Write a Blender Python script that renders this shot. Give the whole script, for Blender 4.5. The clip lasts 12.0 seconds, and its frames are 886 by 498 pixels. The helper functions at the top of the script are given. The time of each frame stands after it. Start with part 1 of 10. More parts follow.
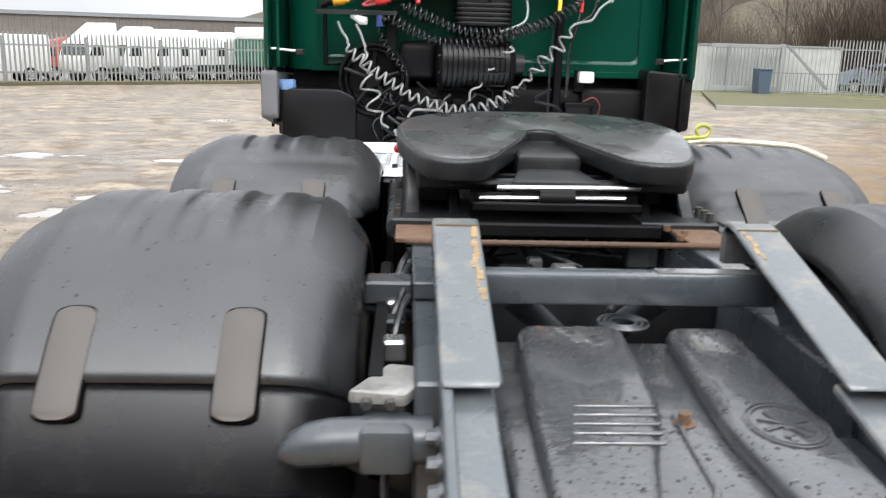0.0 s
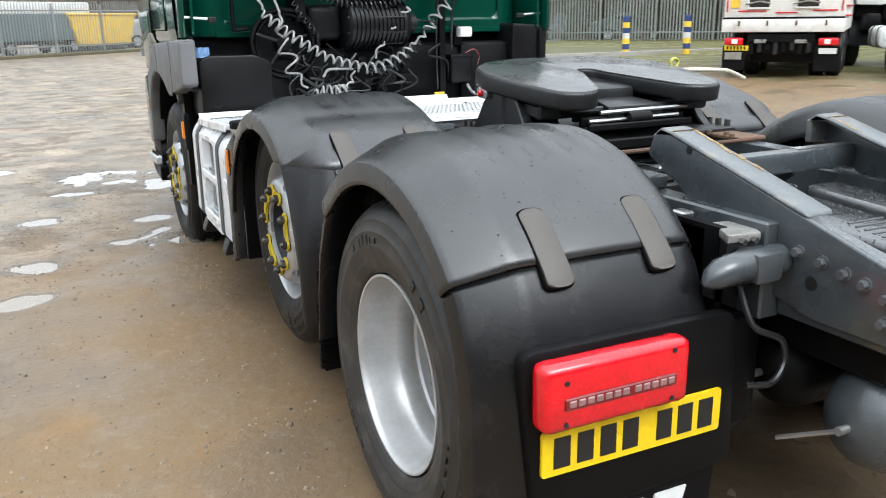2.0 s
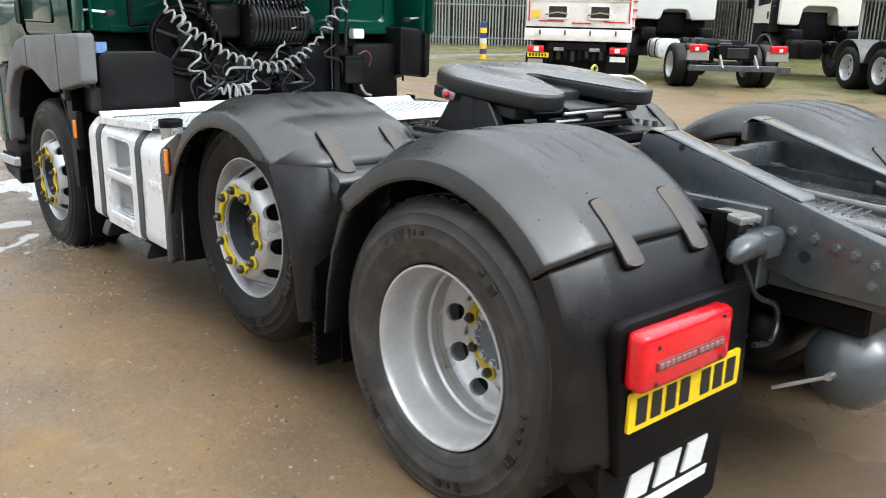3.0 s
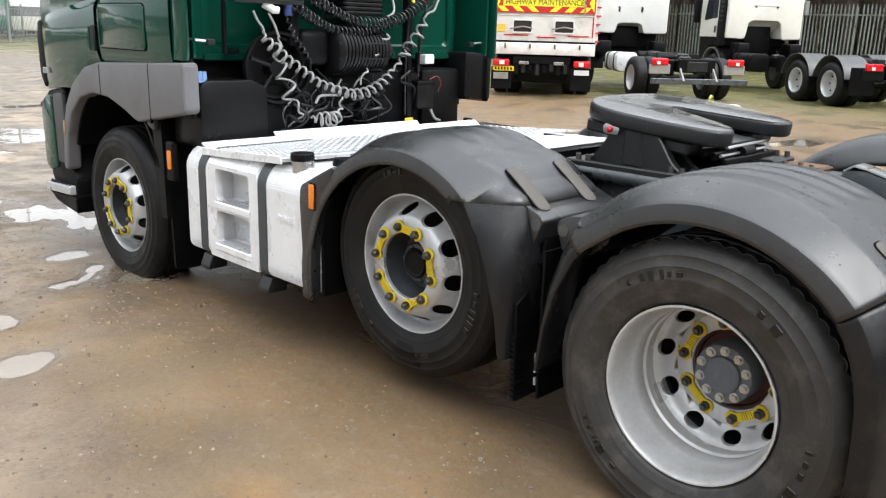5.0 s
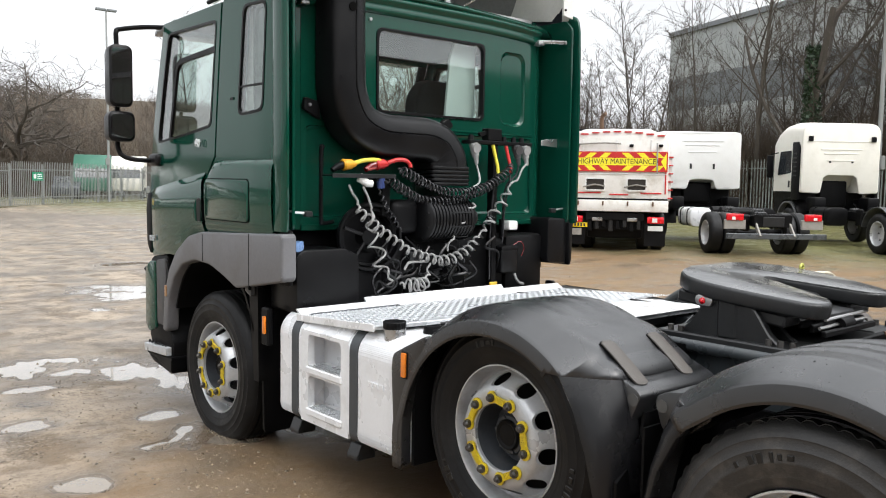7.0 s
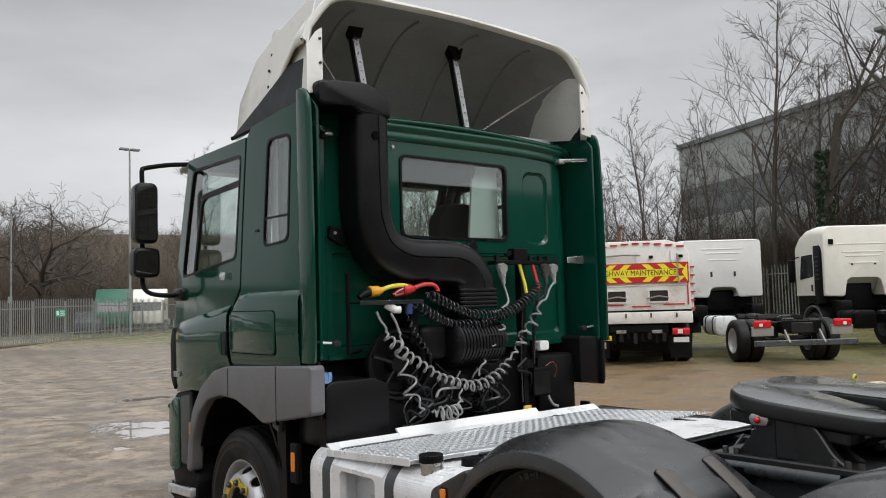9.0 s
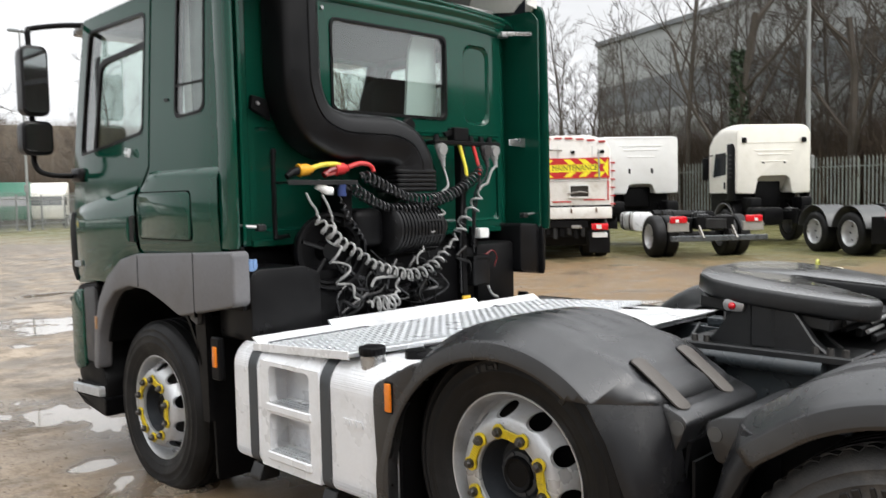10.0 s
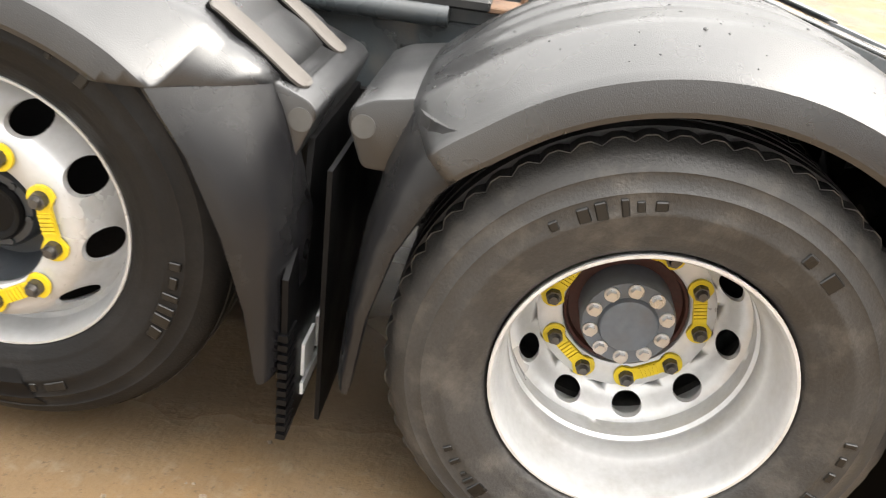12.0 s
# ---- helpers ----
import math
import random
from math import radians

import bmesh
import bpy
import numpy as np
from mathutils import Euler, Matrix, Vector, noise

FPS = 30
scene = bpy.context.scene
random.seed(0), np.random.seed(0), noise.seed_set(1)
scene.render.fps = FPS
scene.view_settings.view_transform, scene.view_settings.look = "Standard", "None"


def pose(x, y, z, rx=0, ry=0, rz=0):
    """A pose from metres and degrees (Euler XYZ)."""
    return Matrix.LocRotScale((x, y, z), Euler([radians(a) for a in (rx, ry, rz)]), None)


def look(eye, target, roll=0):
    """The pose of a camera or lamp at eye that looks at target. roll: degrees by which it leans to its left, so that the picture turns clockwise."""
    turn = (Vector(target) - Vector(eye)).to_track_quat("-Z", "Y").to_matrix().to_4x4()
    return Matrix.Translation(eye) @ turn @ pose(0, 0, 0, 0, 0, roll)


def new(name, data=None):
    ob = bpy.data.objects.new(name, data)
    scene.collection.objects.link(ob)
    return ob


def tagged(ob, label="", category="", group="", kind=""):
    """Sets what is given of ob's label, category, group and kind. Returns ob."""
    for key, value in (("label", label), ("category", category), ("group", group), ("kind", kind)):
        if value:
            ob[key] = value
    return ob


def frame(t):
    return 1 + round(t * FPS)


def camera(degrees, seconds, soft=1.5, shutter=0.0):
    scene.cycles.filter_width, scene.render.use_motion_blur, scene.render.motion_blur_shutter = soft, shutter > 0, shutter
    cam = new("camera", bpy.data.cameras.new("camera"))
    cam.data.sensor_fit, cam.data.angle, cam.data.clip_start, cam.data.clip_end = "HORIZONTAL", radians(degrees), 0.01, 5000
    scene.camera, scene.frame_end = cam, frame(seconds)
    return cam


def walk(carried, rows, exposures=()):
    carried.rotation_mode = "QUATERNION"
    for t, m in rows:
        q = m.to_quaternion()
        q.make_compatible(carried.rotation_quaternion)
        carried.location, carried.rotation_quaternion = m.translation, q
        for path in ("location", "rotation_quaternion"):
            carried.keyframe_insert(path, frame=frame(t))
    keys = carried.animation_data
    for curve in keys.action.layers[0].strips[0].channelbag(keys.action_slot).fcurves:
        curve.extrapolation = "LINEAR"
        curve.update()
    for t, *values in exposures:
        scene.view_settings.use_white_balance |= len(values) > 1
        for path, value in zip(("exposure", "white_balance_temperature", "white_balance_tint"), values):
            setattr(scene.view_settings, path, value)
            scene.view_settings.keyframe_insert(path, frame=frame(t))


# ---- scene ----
cam = camera(56.4, 12.0, soft=1.0, shutter=0.22)
PATH = [
    (0, (-0.432, -1.854, 1.493), (-0.337, 0.089, 1.028), 1.6),
    (0.5, (-0.792, -1.95, 1.457), (-0.671, -0.032, 0.901), -0.5),
    (1, (-1.188, -2.069, 1.487), (-0.724, -0.208, 0.921), 0.2),
    (1.5, (-1.592, -2.105, 1.469), (-0.897, -0.313, 0.916), 0.5),
    (2, (-2.021, -2.039, 1.474), (-1.185, -0.305, 0.93), -0.8),
    (2.5, (-2.42, -1.98, 1.495), (-1.287, -0.425, 0.949), 1.3),
    (3, (-2.729, -1.784, 1.487), (-1.471, -0.326, 0.948), 1.4),
    (3.2, (-2.859, -1.716, 1.498), (-1.588, -0.269, 0.96), 0.9),
    (4.8, (-3.418, -1.133, 1.554), (-2.02, 0.191, 1.013), 1.5),
    (5, (-3.456, -1.103, 1.572), (-2.07, 0.243, 1.057), 1.6),
    (5.5, (-3.507, -1.071, 1.597), (-2.158, 0.343, 1.175), 1.6),
    (6, (-3.522, -1.061, 1.621), (-2.201, 0.404, 1.294), 1.5),
    (6.5, (-3.539, -1.065, 1.641), (-2.23, 0.428, 1.398), 1.2),
    (7, (-3.549, -1.066, 1.66), (-2.25, 0.447, 1.5), 0.9),
    (7.5, (-3.553, -1.071, 1.676), (-2.271, 0.462, 1.6), 0.3),
    (9.3, (-3.516, -0.855, 1.687), (-2.248, 0.686, 1.823), -1.7),
    (9.5, (-3.479, -0.753, 1.65), (-2.185, 0.769, 1.738), -1.2),
    (10, (-3.349, -0.533, 1.6), (-1.934, 0.874, 1.476), -1.2),
    (10.5, (-3.235, -0.288, 1.547), (-1.629, 0.847, 1.181), -1.1),
    (11, (-3.012, -0.103, 1.477), (-1.29, 0.724, 0.883), -0.6),
    (11.5, (-2.747, 0.095, 1.45), (-0.982, 0.623, 0.673), 1.9),
    (12, (-2.534, 0.343, 1.38), (-0.746, 0.444, 0.49), 7.3),
]
walk(cam, [(t, look(eye, target, roll)) for t, eye, target, roll in PATH],
     exposures=[(0.0, 0.98, 6400, 10), (0.5, 0.88, 6200, 6), (1.0, 0.92, 6100, 6), (1.5, 0.96, 6050, 6), (2.5, 0.96, 6200, 7), (3.0, 1.0, 6200, 7), (5.0, 0.98, 6350, 9), (5.5, 0.88, 6300, 8), (6.5, 0.76, 6400, 9), (7.6, 0.76, 6500, 10), (9.3, -0.04, 6500, 10), (9.6, 0.13, 6500, 10),
                (10.0, 0.66, 6550, 10), (10.5, 1.10, 6700, 10), (11.0, 1.50, 6950, 10), (11.5, 1.86, 7000, 10), (12.0, 2.12, 7050, 10)])
from mathutils.bvhtree import BVHTree

# ---- world and light ----
world = bpy.data.worlds.new("overcast_sky")
world.use_nodes = True
scene.world = world
wn, wl = world.node_tree.nodes, world.node_tree.links
wn.clear()
w_out = wn.new("ShaderNodeOutputWorld")
w_bg = wn.new("ShaderNodeBackground")
w_sky = wn.new("ShaderNodeTexSky")
w_sky.sky_type, w_sky.sun_disc = "NISHITA", False
w_sky.sun_elevation, w_sky.sun_rotation = radians(48), radians(200)
w_sky.air_density, w_sky.dust_density, w_sky.ozone_density = 1.0, 6.0, 1.0
w_hs = wn.new("ShaderNodeHueSaturation")
w_hs.inputs["Saturation"].default_value = 0.12
w_tc = wn.new("ShaderNodeTexCoord")
w_map = wn.new("ShaderNodeMapping")
w_map.inputs["Scale"].default_value = (1.0, 1.0, 3.2)
w_noise = wn.new("ShaderNodeTexNoise")
w_noise.inputs["Scale"].default_value, w_noise.inputs["Detail"].default_value = 1.7, 6
w_ramp = wn.new("ShaderNodeMapRange")
w_ramp.inputs["From Min"].default_value, w_ramp.inputs["From Max"].default_value = 0.3, 0.7
w_ramp.inputs["To Min"].default_value, w_ramp.inputs["To Max"].default_value = 0.74, 1.20
w_flat = wn.new("ShaderNodeMix")
w_flat.data_type = "RGBA"
w_flat.inputs[0].default_value = 0.75
w_flat.inputs[7].default_value = (9.0, 9.2, 9.5, 1)
w_mul = wn.new("ShaderNodeVectorMath")
w_mul.operation = "SCALE"
wl.new(w_sky.outputs[0], w_hs.inputs["Color"])
wl.new(w_hs.outputs[0], w_flat.inputs[6])
wl.new(w_tc.outputs["Generated"], w_map.inputs[0])
wl.new(w_map.outputs[0], w_noise.inputs["Vector"])
wl.new(w_noise.outputs[0], w_ramp.inputs[0])
wl.new(w_flat.outputs[2], w_mul.inputs[0])
# an overcast sky is brighter overhead than at the horizon
w_sep = wn.new("ShaderNodeSeparateXYZ")
wl.new(w_tc.outputs["Generated"], w_sep.inputs[0])
w_grad = wn.new("ShaderNodeValToRGB")
while len(w_grad.color_ramp.elements) < 5:
    w_grad.color_ramp.elements.new(0.5)
for el, (pos, val) in zip(w_grad.color_ramp.elements, ((0.0, 1.05), (0.16, 1.0), (0.34, 0.74), (0.60, 1.50), (1.0, 2.45))):
    el.position, el.color = pos, (val, val, val, 1)
wl.new(w_sep.outputs[2], w_grad.inputs[0])
w_both = wn.new("ShaderNodeMath")
w_both.operation = "MULTIPLY"
wl.new(w_ramp.outputs[0], w_both.inputs[0])
wl.new(w_grad.outputs[0], w_both.inputs[1])
# the cloud is thinner, so brighter, towards the sun's side
w_dot = wn.new("ShaderNodeVectorMath")
w_dot.operation = "DOT_PRODUCT"
wl.new(w_tc.outputs["Generated"], w_dot.inputs[0])
w_dot.inputs[1].default_value = (0.20, -0.17, 0)
w_side = wn.new("ShaderNodeMath")
w_side.operation = "ADD"
w_side.inputs[1].default_value = 1.0
wl.new(w_dot.outputs["Value"], w_side.inputs[0])
w_all = wn.new("ShaderNodeMath")
w_all.operation = "MULTIPLY"
wl.new(w_both.outputs[0], w_all.inputs[0])
wl.new(w_side.outputs[0], w_all.inputs[1])
wl.new(w_all.outputs[0], w_mul.inputs["Scale"])
wl.new(w_mul.outputs[0], w_bg.inputs[0])
w_bg.inputs[1].default_value = 0.095
wl.new(w_bg.outputs[0], w_out.inputs[0])

sun = new("sun", bpy.data.lights.new("sun", "SUN"))
sun.data.energy, sun.data.angle, sun.data.color = 0.9, radians(25), (1.0, 0.97, 0.93)
sun.matrix_basis = pose(0, 0, 30, 42, 0, 200 - 180)


# ---- materials ----
def mat(name, color, rough=0.5, metal=0.0, vary=0.12, scale=6.0, fine=60.0, bump=0.0, bump_scale=None, coat=0.0,
        dirt=None, dirt_amount=0.0, dirt_scale=3.0, rough_vary=0.1, spec=0.5, random=0.0, emit=0.0):
    m = bpy.data.materials.new(name)
    m.use_nodes = True
    n, l = m.node_tree.nodes, m.node_tree.links
    bsdf = n["Principled BSDF"]
    bsdf.inputs["Metallic"].default_value = metal
    bsdf.inputs["Specular IOR Level"].default_value = spec
    bsdf.inputs["Coat Weight"].default_value = coat
    bsdf.inputs["Coat Roughness"].default_value = 0.06
    geo = n.new("ShaderNodeNewGeometry")
    big = n.new("ShaderNodeTexNoise")
    big.inputs["Scale"].default_value, big.inputs["Detail"].default_value = scale, 4
    small = n.new("ShaderNodeTexNoise")
    small.inputs["Scale"].default_value, small.inputs["Detail"].default_value = fine, 3
    l.new(geo.outputs["Position"], big.inputs["Vector"])
    l.new(geo.outputs["Position"], small.inputs["Vector"])
    add = n.new("ShaderNodeMath")
    add.operation = "ADD"
    l.new(big.outputs[0], add.inputs[0])
    l.new(small.outputs[0], add.inputs[1])
    rng = n.new("ShaderNodeMapRange")
    rng.inputs["From Min"].default_value, rng.inputs["From Max"].default_value = 0.6, 1.4
    rng.inputs["To Min"].default_value, rng.inputs["To Max"].default_value = 1 - vary, 1 + vary
    l.new(add.outputs[0], rng.inputs[0])
    last = rng.outputs[0]
    if random:
        info = n.new("ShaderNodeObjectInfo")
        rr = n.new("ShaderNodeMapRange")
        rr.inputs["To Min"].default_value, rr.inputs["To Max"].default_value = 1 - random, 1 + random
        l.new(info.outputs["Random"], rr.inputs[0])
        mm = n.new("ShaderNodeMath")
        mm.operation = "MULTIPLY"
        l.new(last, mm.inputs[0])
        l.new(rr.outputs[0], mm.inputs[1])
        last = mm.outputs[0]
    col = n.new("ShaderNodeVectorMath")
    col.operation = "SCALE"
    col.inputs[0].default_value = color
    l.new(last, col.inputs["Scale"])
    out = col.outputs[0]
    if dirt:
        dn = n.new("ShaderNodeTexNoise")
        dn.inputs["Scale"].default_value, dn.inputs["Detail"].default_value = dirt_scale, 7
        dn.inputs["Roughness"].default_value = 0.65
        l.new(geo.outputs["Position"], dn.inputs["Vector"])
        dr = n.new("ShaderNodeMapRange")
        dr.inputs["From Min"].default_value, dr.inputs["From Max"].default_value = 0.5, 0.72
        dr.inputs["To Max"].default_value = dirt_amount
        l.new(dn.outputs[0], dr.inputs[0])
        mx = n.new("ShaderNodeMix")
        mx.data_type = "RGBA"
        l.new(dr.outputs[0], mx.inputs[0])
        l.new(out, mx.inputs[6])
        mx.inputs[7].default_value = (*dirt, 1)
        out = mx.outputs[2]
    l.new(out, bsdf.inputs["Base Color"])
    rv = n.new("ShaderNodeMapRange")
    rv.inputs["From Min"].default_value, rv.inputs["From Max"].default_value = 0.3, 0.7
    rv.inputs["To Min"].default_value, rv.inputs["To Max"].default_value = max(0.02, rough - rough_vary), min(1, rough + rough_vary)
    l.new(big.outputs[0], rv.inputs[0])
    l.new(rv.outputs[0], bsdf.inputs["Roughness"])
    if bump:
        bn = n.new("ShaderNodeBump")
        bn.inputs["Strength"].default_value = 1.0
        bn.inputs["Distance"].default_value = bump
        if bump_scale:
            bt = n.new("ShaderNodeTexNoise")
            bt.inputs["Scale"].default_value, bt.inputs["Detail"].default_value = bump_scale, 4
            l.new(geo.outputs["Position"], bt.inputs["Vector"])
            l.new(bt.outputs[0], bn.inputs["Height"])
        else:
            l.new(small.outputs[0], bn.inputs["Height"])
        l.new(bn.outputs[0], bsdf.inputs["Normal"])
    if emit:
        bsdf.inputs["Emission Color"].default_value = (*color, 1)
        bsdf.inputs["Emission Strength"].default_value = emit
    return m


def glass_mat(name, tint, rough=0.0, see=0.75):
    m = bpy.data.materials.new(name)
    m.use_nodes = True
    n, l = m.node_tree.nodes, m.node_tree.links
    n.remove(n["Principled BSDF"])
    out = n["Material Output"]
    tr = n.new("ShaderNodeBsdfTransparent")
    tr.inputs[0].default_value = (*tint, 1)
    gl = n.new("ShaderNodeBsdfGlossy")
    gl.inputs["Roughness"].default_value = rough
    lw = n.new("ShaderNodeLayerWeight")
    lw.inputs[0].default_value = 0.5
    fr = n.new("ShaderNodeMath")
    fr.operation = "POWER"
    fr.inputs[1].default_value = 3.0
    l.new(lw.outputs["Facing"], fr.inputs[0])
    ad = n.new("ShaderNodeMath")
    ad.operation = "MULTIPLY_ADD"
    ad.inputs[1].default_value, ad.inputs[2].default_value = 0.9, 0.09
    mx = n.new("ShaderNodeMixShader")
    l.new(fr.outputs[0], ad.inputs[0])
    l.new(ad.outputs[0], mx.inputs[0])
    l.new(tr.outputs[0], mx.inputs[1])
    l.new(gl.outputs[0], mx.inputs[2])
    l.new(mx.outputs[0], out.inputs[0])
    return m


GREEN = mat("green_paint", (0.0026, 0.046, 0.029), 0.10, coat=0.42, spec=0.22, vary=0.05, rough_vary=0.03, scale=2, bump=0.0003, bump_scale=2.0, dirt=(0.008, 0.052, 0.032), dirt_amount=0.15)
GREY_PANEL = mat("grey_plastic_panel", (0.135, 0.135, 0.142), 0.5, vary=0.1, dirt=(0.12, 0.11, 0.1), dirt_amount=0.5)
PLASTIC = mat("black_mudguard_plastic", (0.015, 0.0155, 0.017), 0.31, spec=0.80, vary=0.15, bump=0.0005, fine=420, dirt=(0.036, 0.036, 0.036), dirt_amount=0.5, dirt_scale=4, rough_vary=0.12)
PLASTIC_SATIN = mat("satin_black_plastic", (0.008, 0.008, 0.009), 0.24, spec=0.36, vary=0.15, bump=0.0005, fine=420, dirt=(0.030, 0.029, 0.027), dirt_amount=0.4, dirt_scale=5, rough_vary=0.1)
PLUG = mat("grey_plastic_plug", (0.065, 0.064, 0.062), 0.5)
RED_DARK = mat("dark_red_lens", (0.16, 0.004, 0.006), 0.25, coat=0.4)
HUB_DARK = mat("dark_grey_hub_paint", (0.030, 0.034, 0.040), 0.4, vary=0.2, dirt=(0.09, 0.085, 0.08), dirt_amount=0.4, dirt_scale=14)
STRAP_PLASTIC = mat("brown_grey_strap_plastic", (0.072, 0.064, 0.057), 0.6, bump=0.0006, fine=500)
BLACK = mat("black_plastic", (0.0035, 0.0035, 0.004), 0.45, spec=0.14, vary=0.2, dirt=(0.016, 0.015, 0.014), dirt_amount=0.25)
CHASSIS = mat("grey_chassis_paint", (0.050, 0.059, 0.066), 0.30, spec=0.7, coat=0.35, vary=0.12, dirt=(0.11, 0.105, 0.10), dirt_amount=0.35, dirt_scale=9, bump=0.0006, fine=120)
DARK_METAL = mat("dark_greasy_steel", (0.013, 0.0138, 0.0148), 0.38, spec=0.5, metal=0.1, vary=0.3, dirt=(0.04, 0.035, 0.03), dirt_amount=0.2, dirt_scale=14)
FIFTH = mat("greased_black_cast_plate", (0.040, 0.041, 0.042), 0.29, spec=0.9, coat=0.35, vary=0.35, fine=40, bump=0.002, bump_scale=22, dirt=(0.11, 0.11, 0.105), dirt_amount=0.5, dirt_scale=14, rough_vary=0.12)
RUST = mat("rusty_steel", (0.125, 0.070, 0.040), 0.75, vary=0.35, scale=20, fine=150, bump=0.001, dirt=(0.05, 0.03, 0.02), dirt_amount=0.8, dirt_scale=18)
ORANGE_RUST = mat("orange_rust", (0.30, 0.20, 0.095), 0.75, vary=0.5, fine=90, dirt=(0.14, 0.14, 0.135), dirt_amount=1.0, dirt_scale=40)
RUST_DARK = mat("rusty_brake_drum", (0.050, 0.013, 0.008), 0.7, vary=0.4, scale=20, fine=120, bump=0.001)
RUBBER = mat("tyre_rubber", (0.0062, 0.0062, 0.0066), 0.50, spec=0.24, vary=0.28, scale=9, fine=160, bump=0.0008, dirt=(0.026, 0.025, 0.024), dirt_amount=0.5, dirt_scale=5)
RUBBER_DUSTY = mat("muddy_drive_tyre_rubber", (0.026, 0.0252, 0.0245), 0.50, spec=0.5, vary=0.3, scale=9, fine=160, bump=0.0012, dirt=(0.085, 0.077, 0.068), dirt_amount=0.7, dirt_scale=12)
RIM = mat("silver_wheel_paint", (0.48, 0.49, 0.50), 0.34, metal=0.45, vary=0.08, dirt=(0.28, 0.24, 0.19), dirt_amount=0.55, dirt_scale=7)
RIM_WHITE = mat("pale_silver_rim_paint", (0.53, 0.535, 0.54), 0.36, metal=0.4, vary=0.10, dirt=(0.20, 0.17, 0.13), dirt_amount=0.28, dirt_scale=9)
HUB = mat("grey_blue_hub_paint", (0.10, 0.115, 0.135), 0.4, vary=0.15, dirt=(0.1, 0.09, 0.08), dirt_amount=0.4, dirt_scale=16)
YELLOW = mat("yellow_nut_indicator", (0.62, 0.46, 0.015), 0.45, vary=0.12, dirt=(0.2, 0.15, 0.05), dirt_amount=0.5, dirt_scale=25)
NUT = mat("dark_steel_nut", (0.09, 0.085, 0.08), 0.4, metal=0.7, vary=0.3)
STEEL = mat("bright_steel", (0.5, 0.5, 0.5), 0.32, metal=0.9, vary=0.15)
WHITE_TANK = mat("pale_silver_tank_paint", (0.77, 0.78, 0.795), 0.32, metal=0.15, vary=0.05, dirt=(0.45, 0.43, 0.4), dirt_amount=0.4, dirt_scale=4, bump=0.0008, bump_scale=5)
ALUMINIUM = mat("checker_aluminium", (0.60, 0.62, 0.64), 0.34, metal=0.55, vary=0.12, dirt=(0.3, 0.3, 0.29), dirt_amount=0.5, dirt_scale=6)
WHITE = mat("white_paint", (0.72, 0.72, 0.70), 0.4, vary=0.05, dirt=(0.5, 0.48, 0.44), dirt_amount=0.35)
CREAM = mat("cream_white_paint", (0.80, 0.775, 0.70), 0.38, vary=0.05, dirt=(0.5, 0.46, 0.38), dirt_amount=0.3)
FAIRING = mat("matt_white_fairing_plastic", (0.76, 0.76, 0.72), 0.5, vary=0.06, dirt=(0.4, 0.39, 0.36), dirt_amount=0.5, dirt_scale=2)
FAIRING_IN = mat("unpainted_fairing_inside", (0.27, 0.272, 0.27), 0.65, vary=0.12, dirt=(0.16, 0.16, 0.155), dirt_amount=0.5, dirt_scale=2)
RED_LENS = mat("red_lamp_lens", (0.62, 0.004, 0.012), 0.2, coat=0.5, vary=0.25, scale=14, fine=120)
RED = mat("red_paint", (0.50, 0.02, 0.02), 0.4)
ORANGE_LENS = mat("orange_lamp_lens", (0.75, 0.20, 0.012), 0.2, coat=0.6)
CLEAR_LENS = mat("grey_led_strip", (0.24, 0.13, 0.13), 0.25, coat=0.3, vary=0.3, fine=200)
PLATE = mat("yellow_number_plate", (0.80, 0.56, 0.004), 0.32, vary=0.05, dirt=(0.45, 0.33, 0.05), dirt_amount=0.3)
GAP = mat("dark_joint", (0.003, 0.003, 0.003), 0.9, spec=0.05, vary=0.05)
PIPE = mat("dark_grey_pipe_paint", (0.044, 0.051, 0.056), 0.3, coat=0.3, vary=0.15, dirt=(0.07, 0.065, 0.06), dirt_amount=0.3, dirt_scale=12)
INK = mat("black_lettering", (0.012, 0.012, 0.012), 0.5, vary=0.05)
WHITE_INK = mat("white_lettering", (0.72, 0.73, 0.74), 0.5, vary=0.08)
HOSE_GREY = mat("grey_coiled_cable", (0.27, 0.27, 0.265), 0.45, vary=0.12)
HOSE_BLACK = mat("black_coiled_hose", (0.018, 0.018, 0.02), 0.3, vary=0.1)
BLUE = mat("pale_blue_cap", (0.16, 0.27, 0.48), 0.4)
GLASS = glass_mat("window_glass", (0.90, 0.95, 0.93))
MIRROR = mat("dark_mirror_glass", (0.60, 0.63, 0.64), 0.04, metal=1.0, vary=0.02, rough_vary=0.0)
SEAT = mat("dark_seat_fabric", (0.03, 0.032, 0.035), 0.85)
GALV = mat("galvanised_fence_steel", (0.25, 0.26, 0.255), 0.55, metal=0.25, vary=0.12, random=0.12, dirt=(0.22, 0.23, 0.2), dirt_amount=0.5)
GREEN_FENCE_GREY = mat("weathered_palisade_steel", (0.26, 0.285, 0.265), 0.6, metal=0.1, vary=0.15, random=0.15, dirt=(0.15, 0.17, 0.13), dirt_amount=0.6)
CLAD = mat("grey_metal_cladding", (0.42, 0.44, 0.43), 0.55, vary=0.06, scale=0.4, fine=3)
CLAD_DARK = mat("dark_grey_cladding", (0.19, 0.205, 0.21), 0.55, vary=0.08, scale=0.4, fine=3)
BARK = mat("grey_brown_bark", (0.080, 0.068, 0.056), 0.9, vary=0.35, scale=3, fine=30)
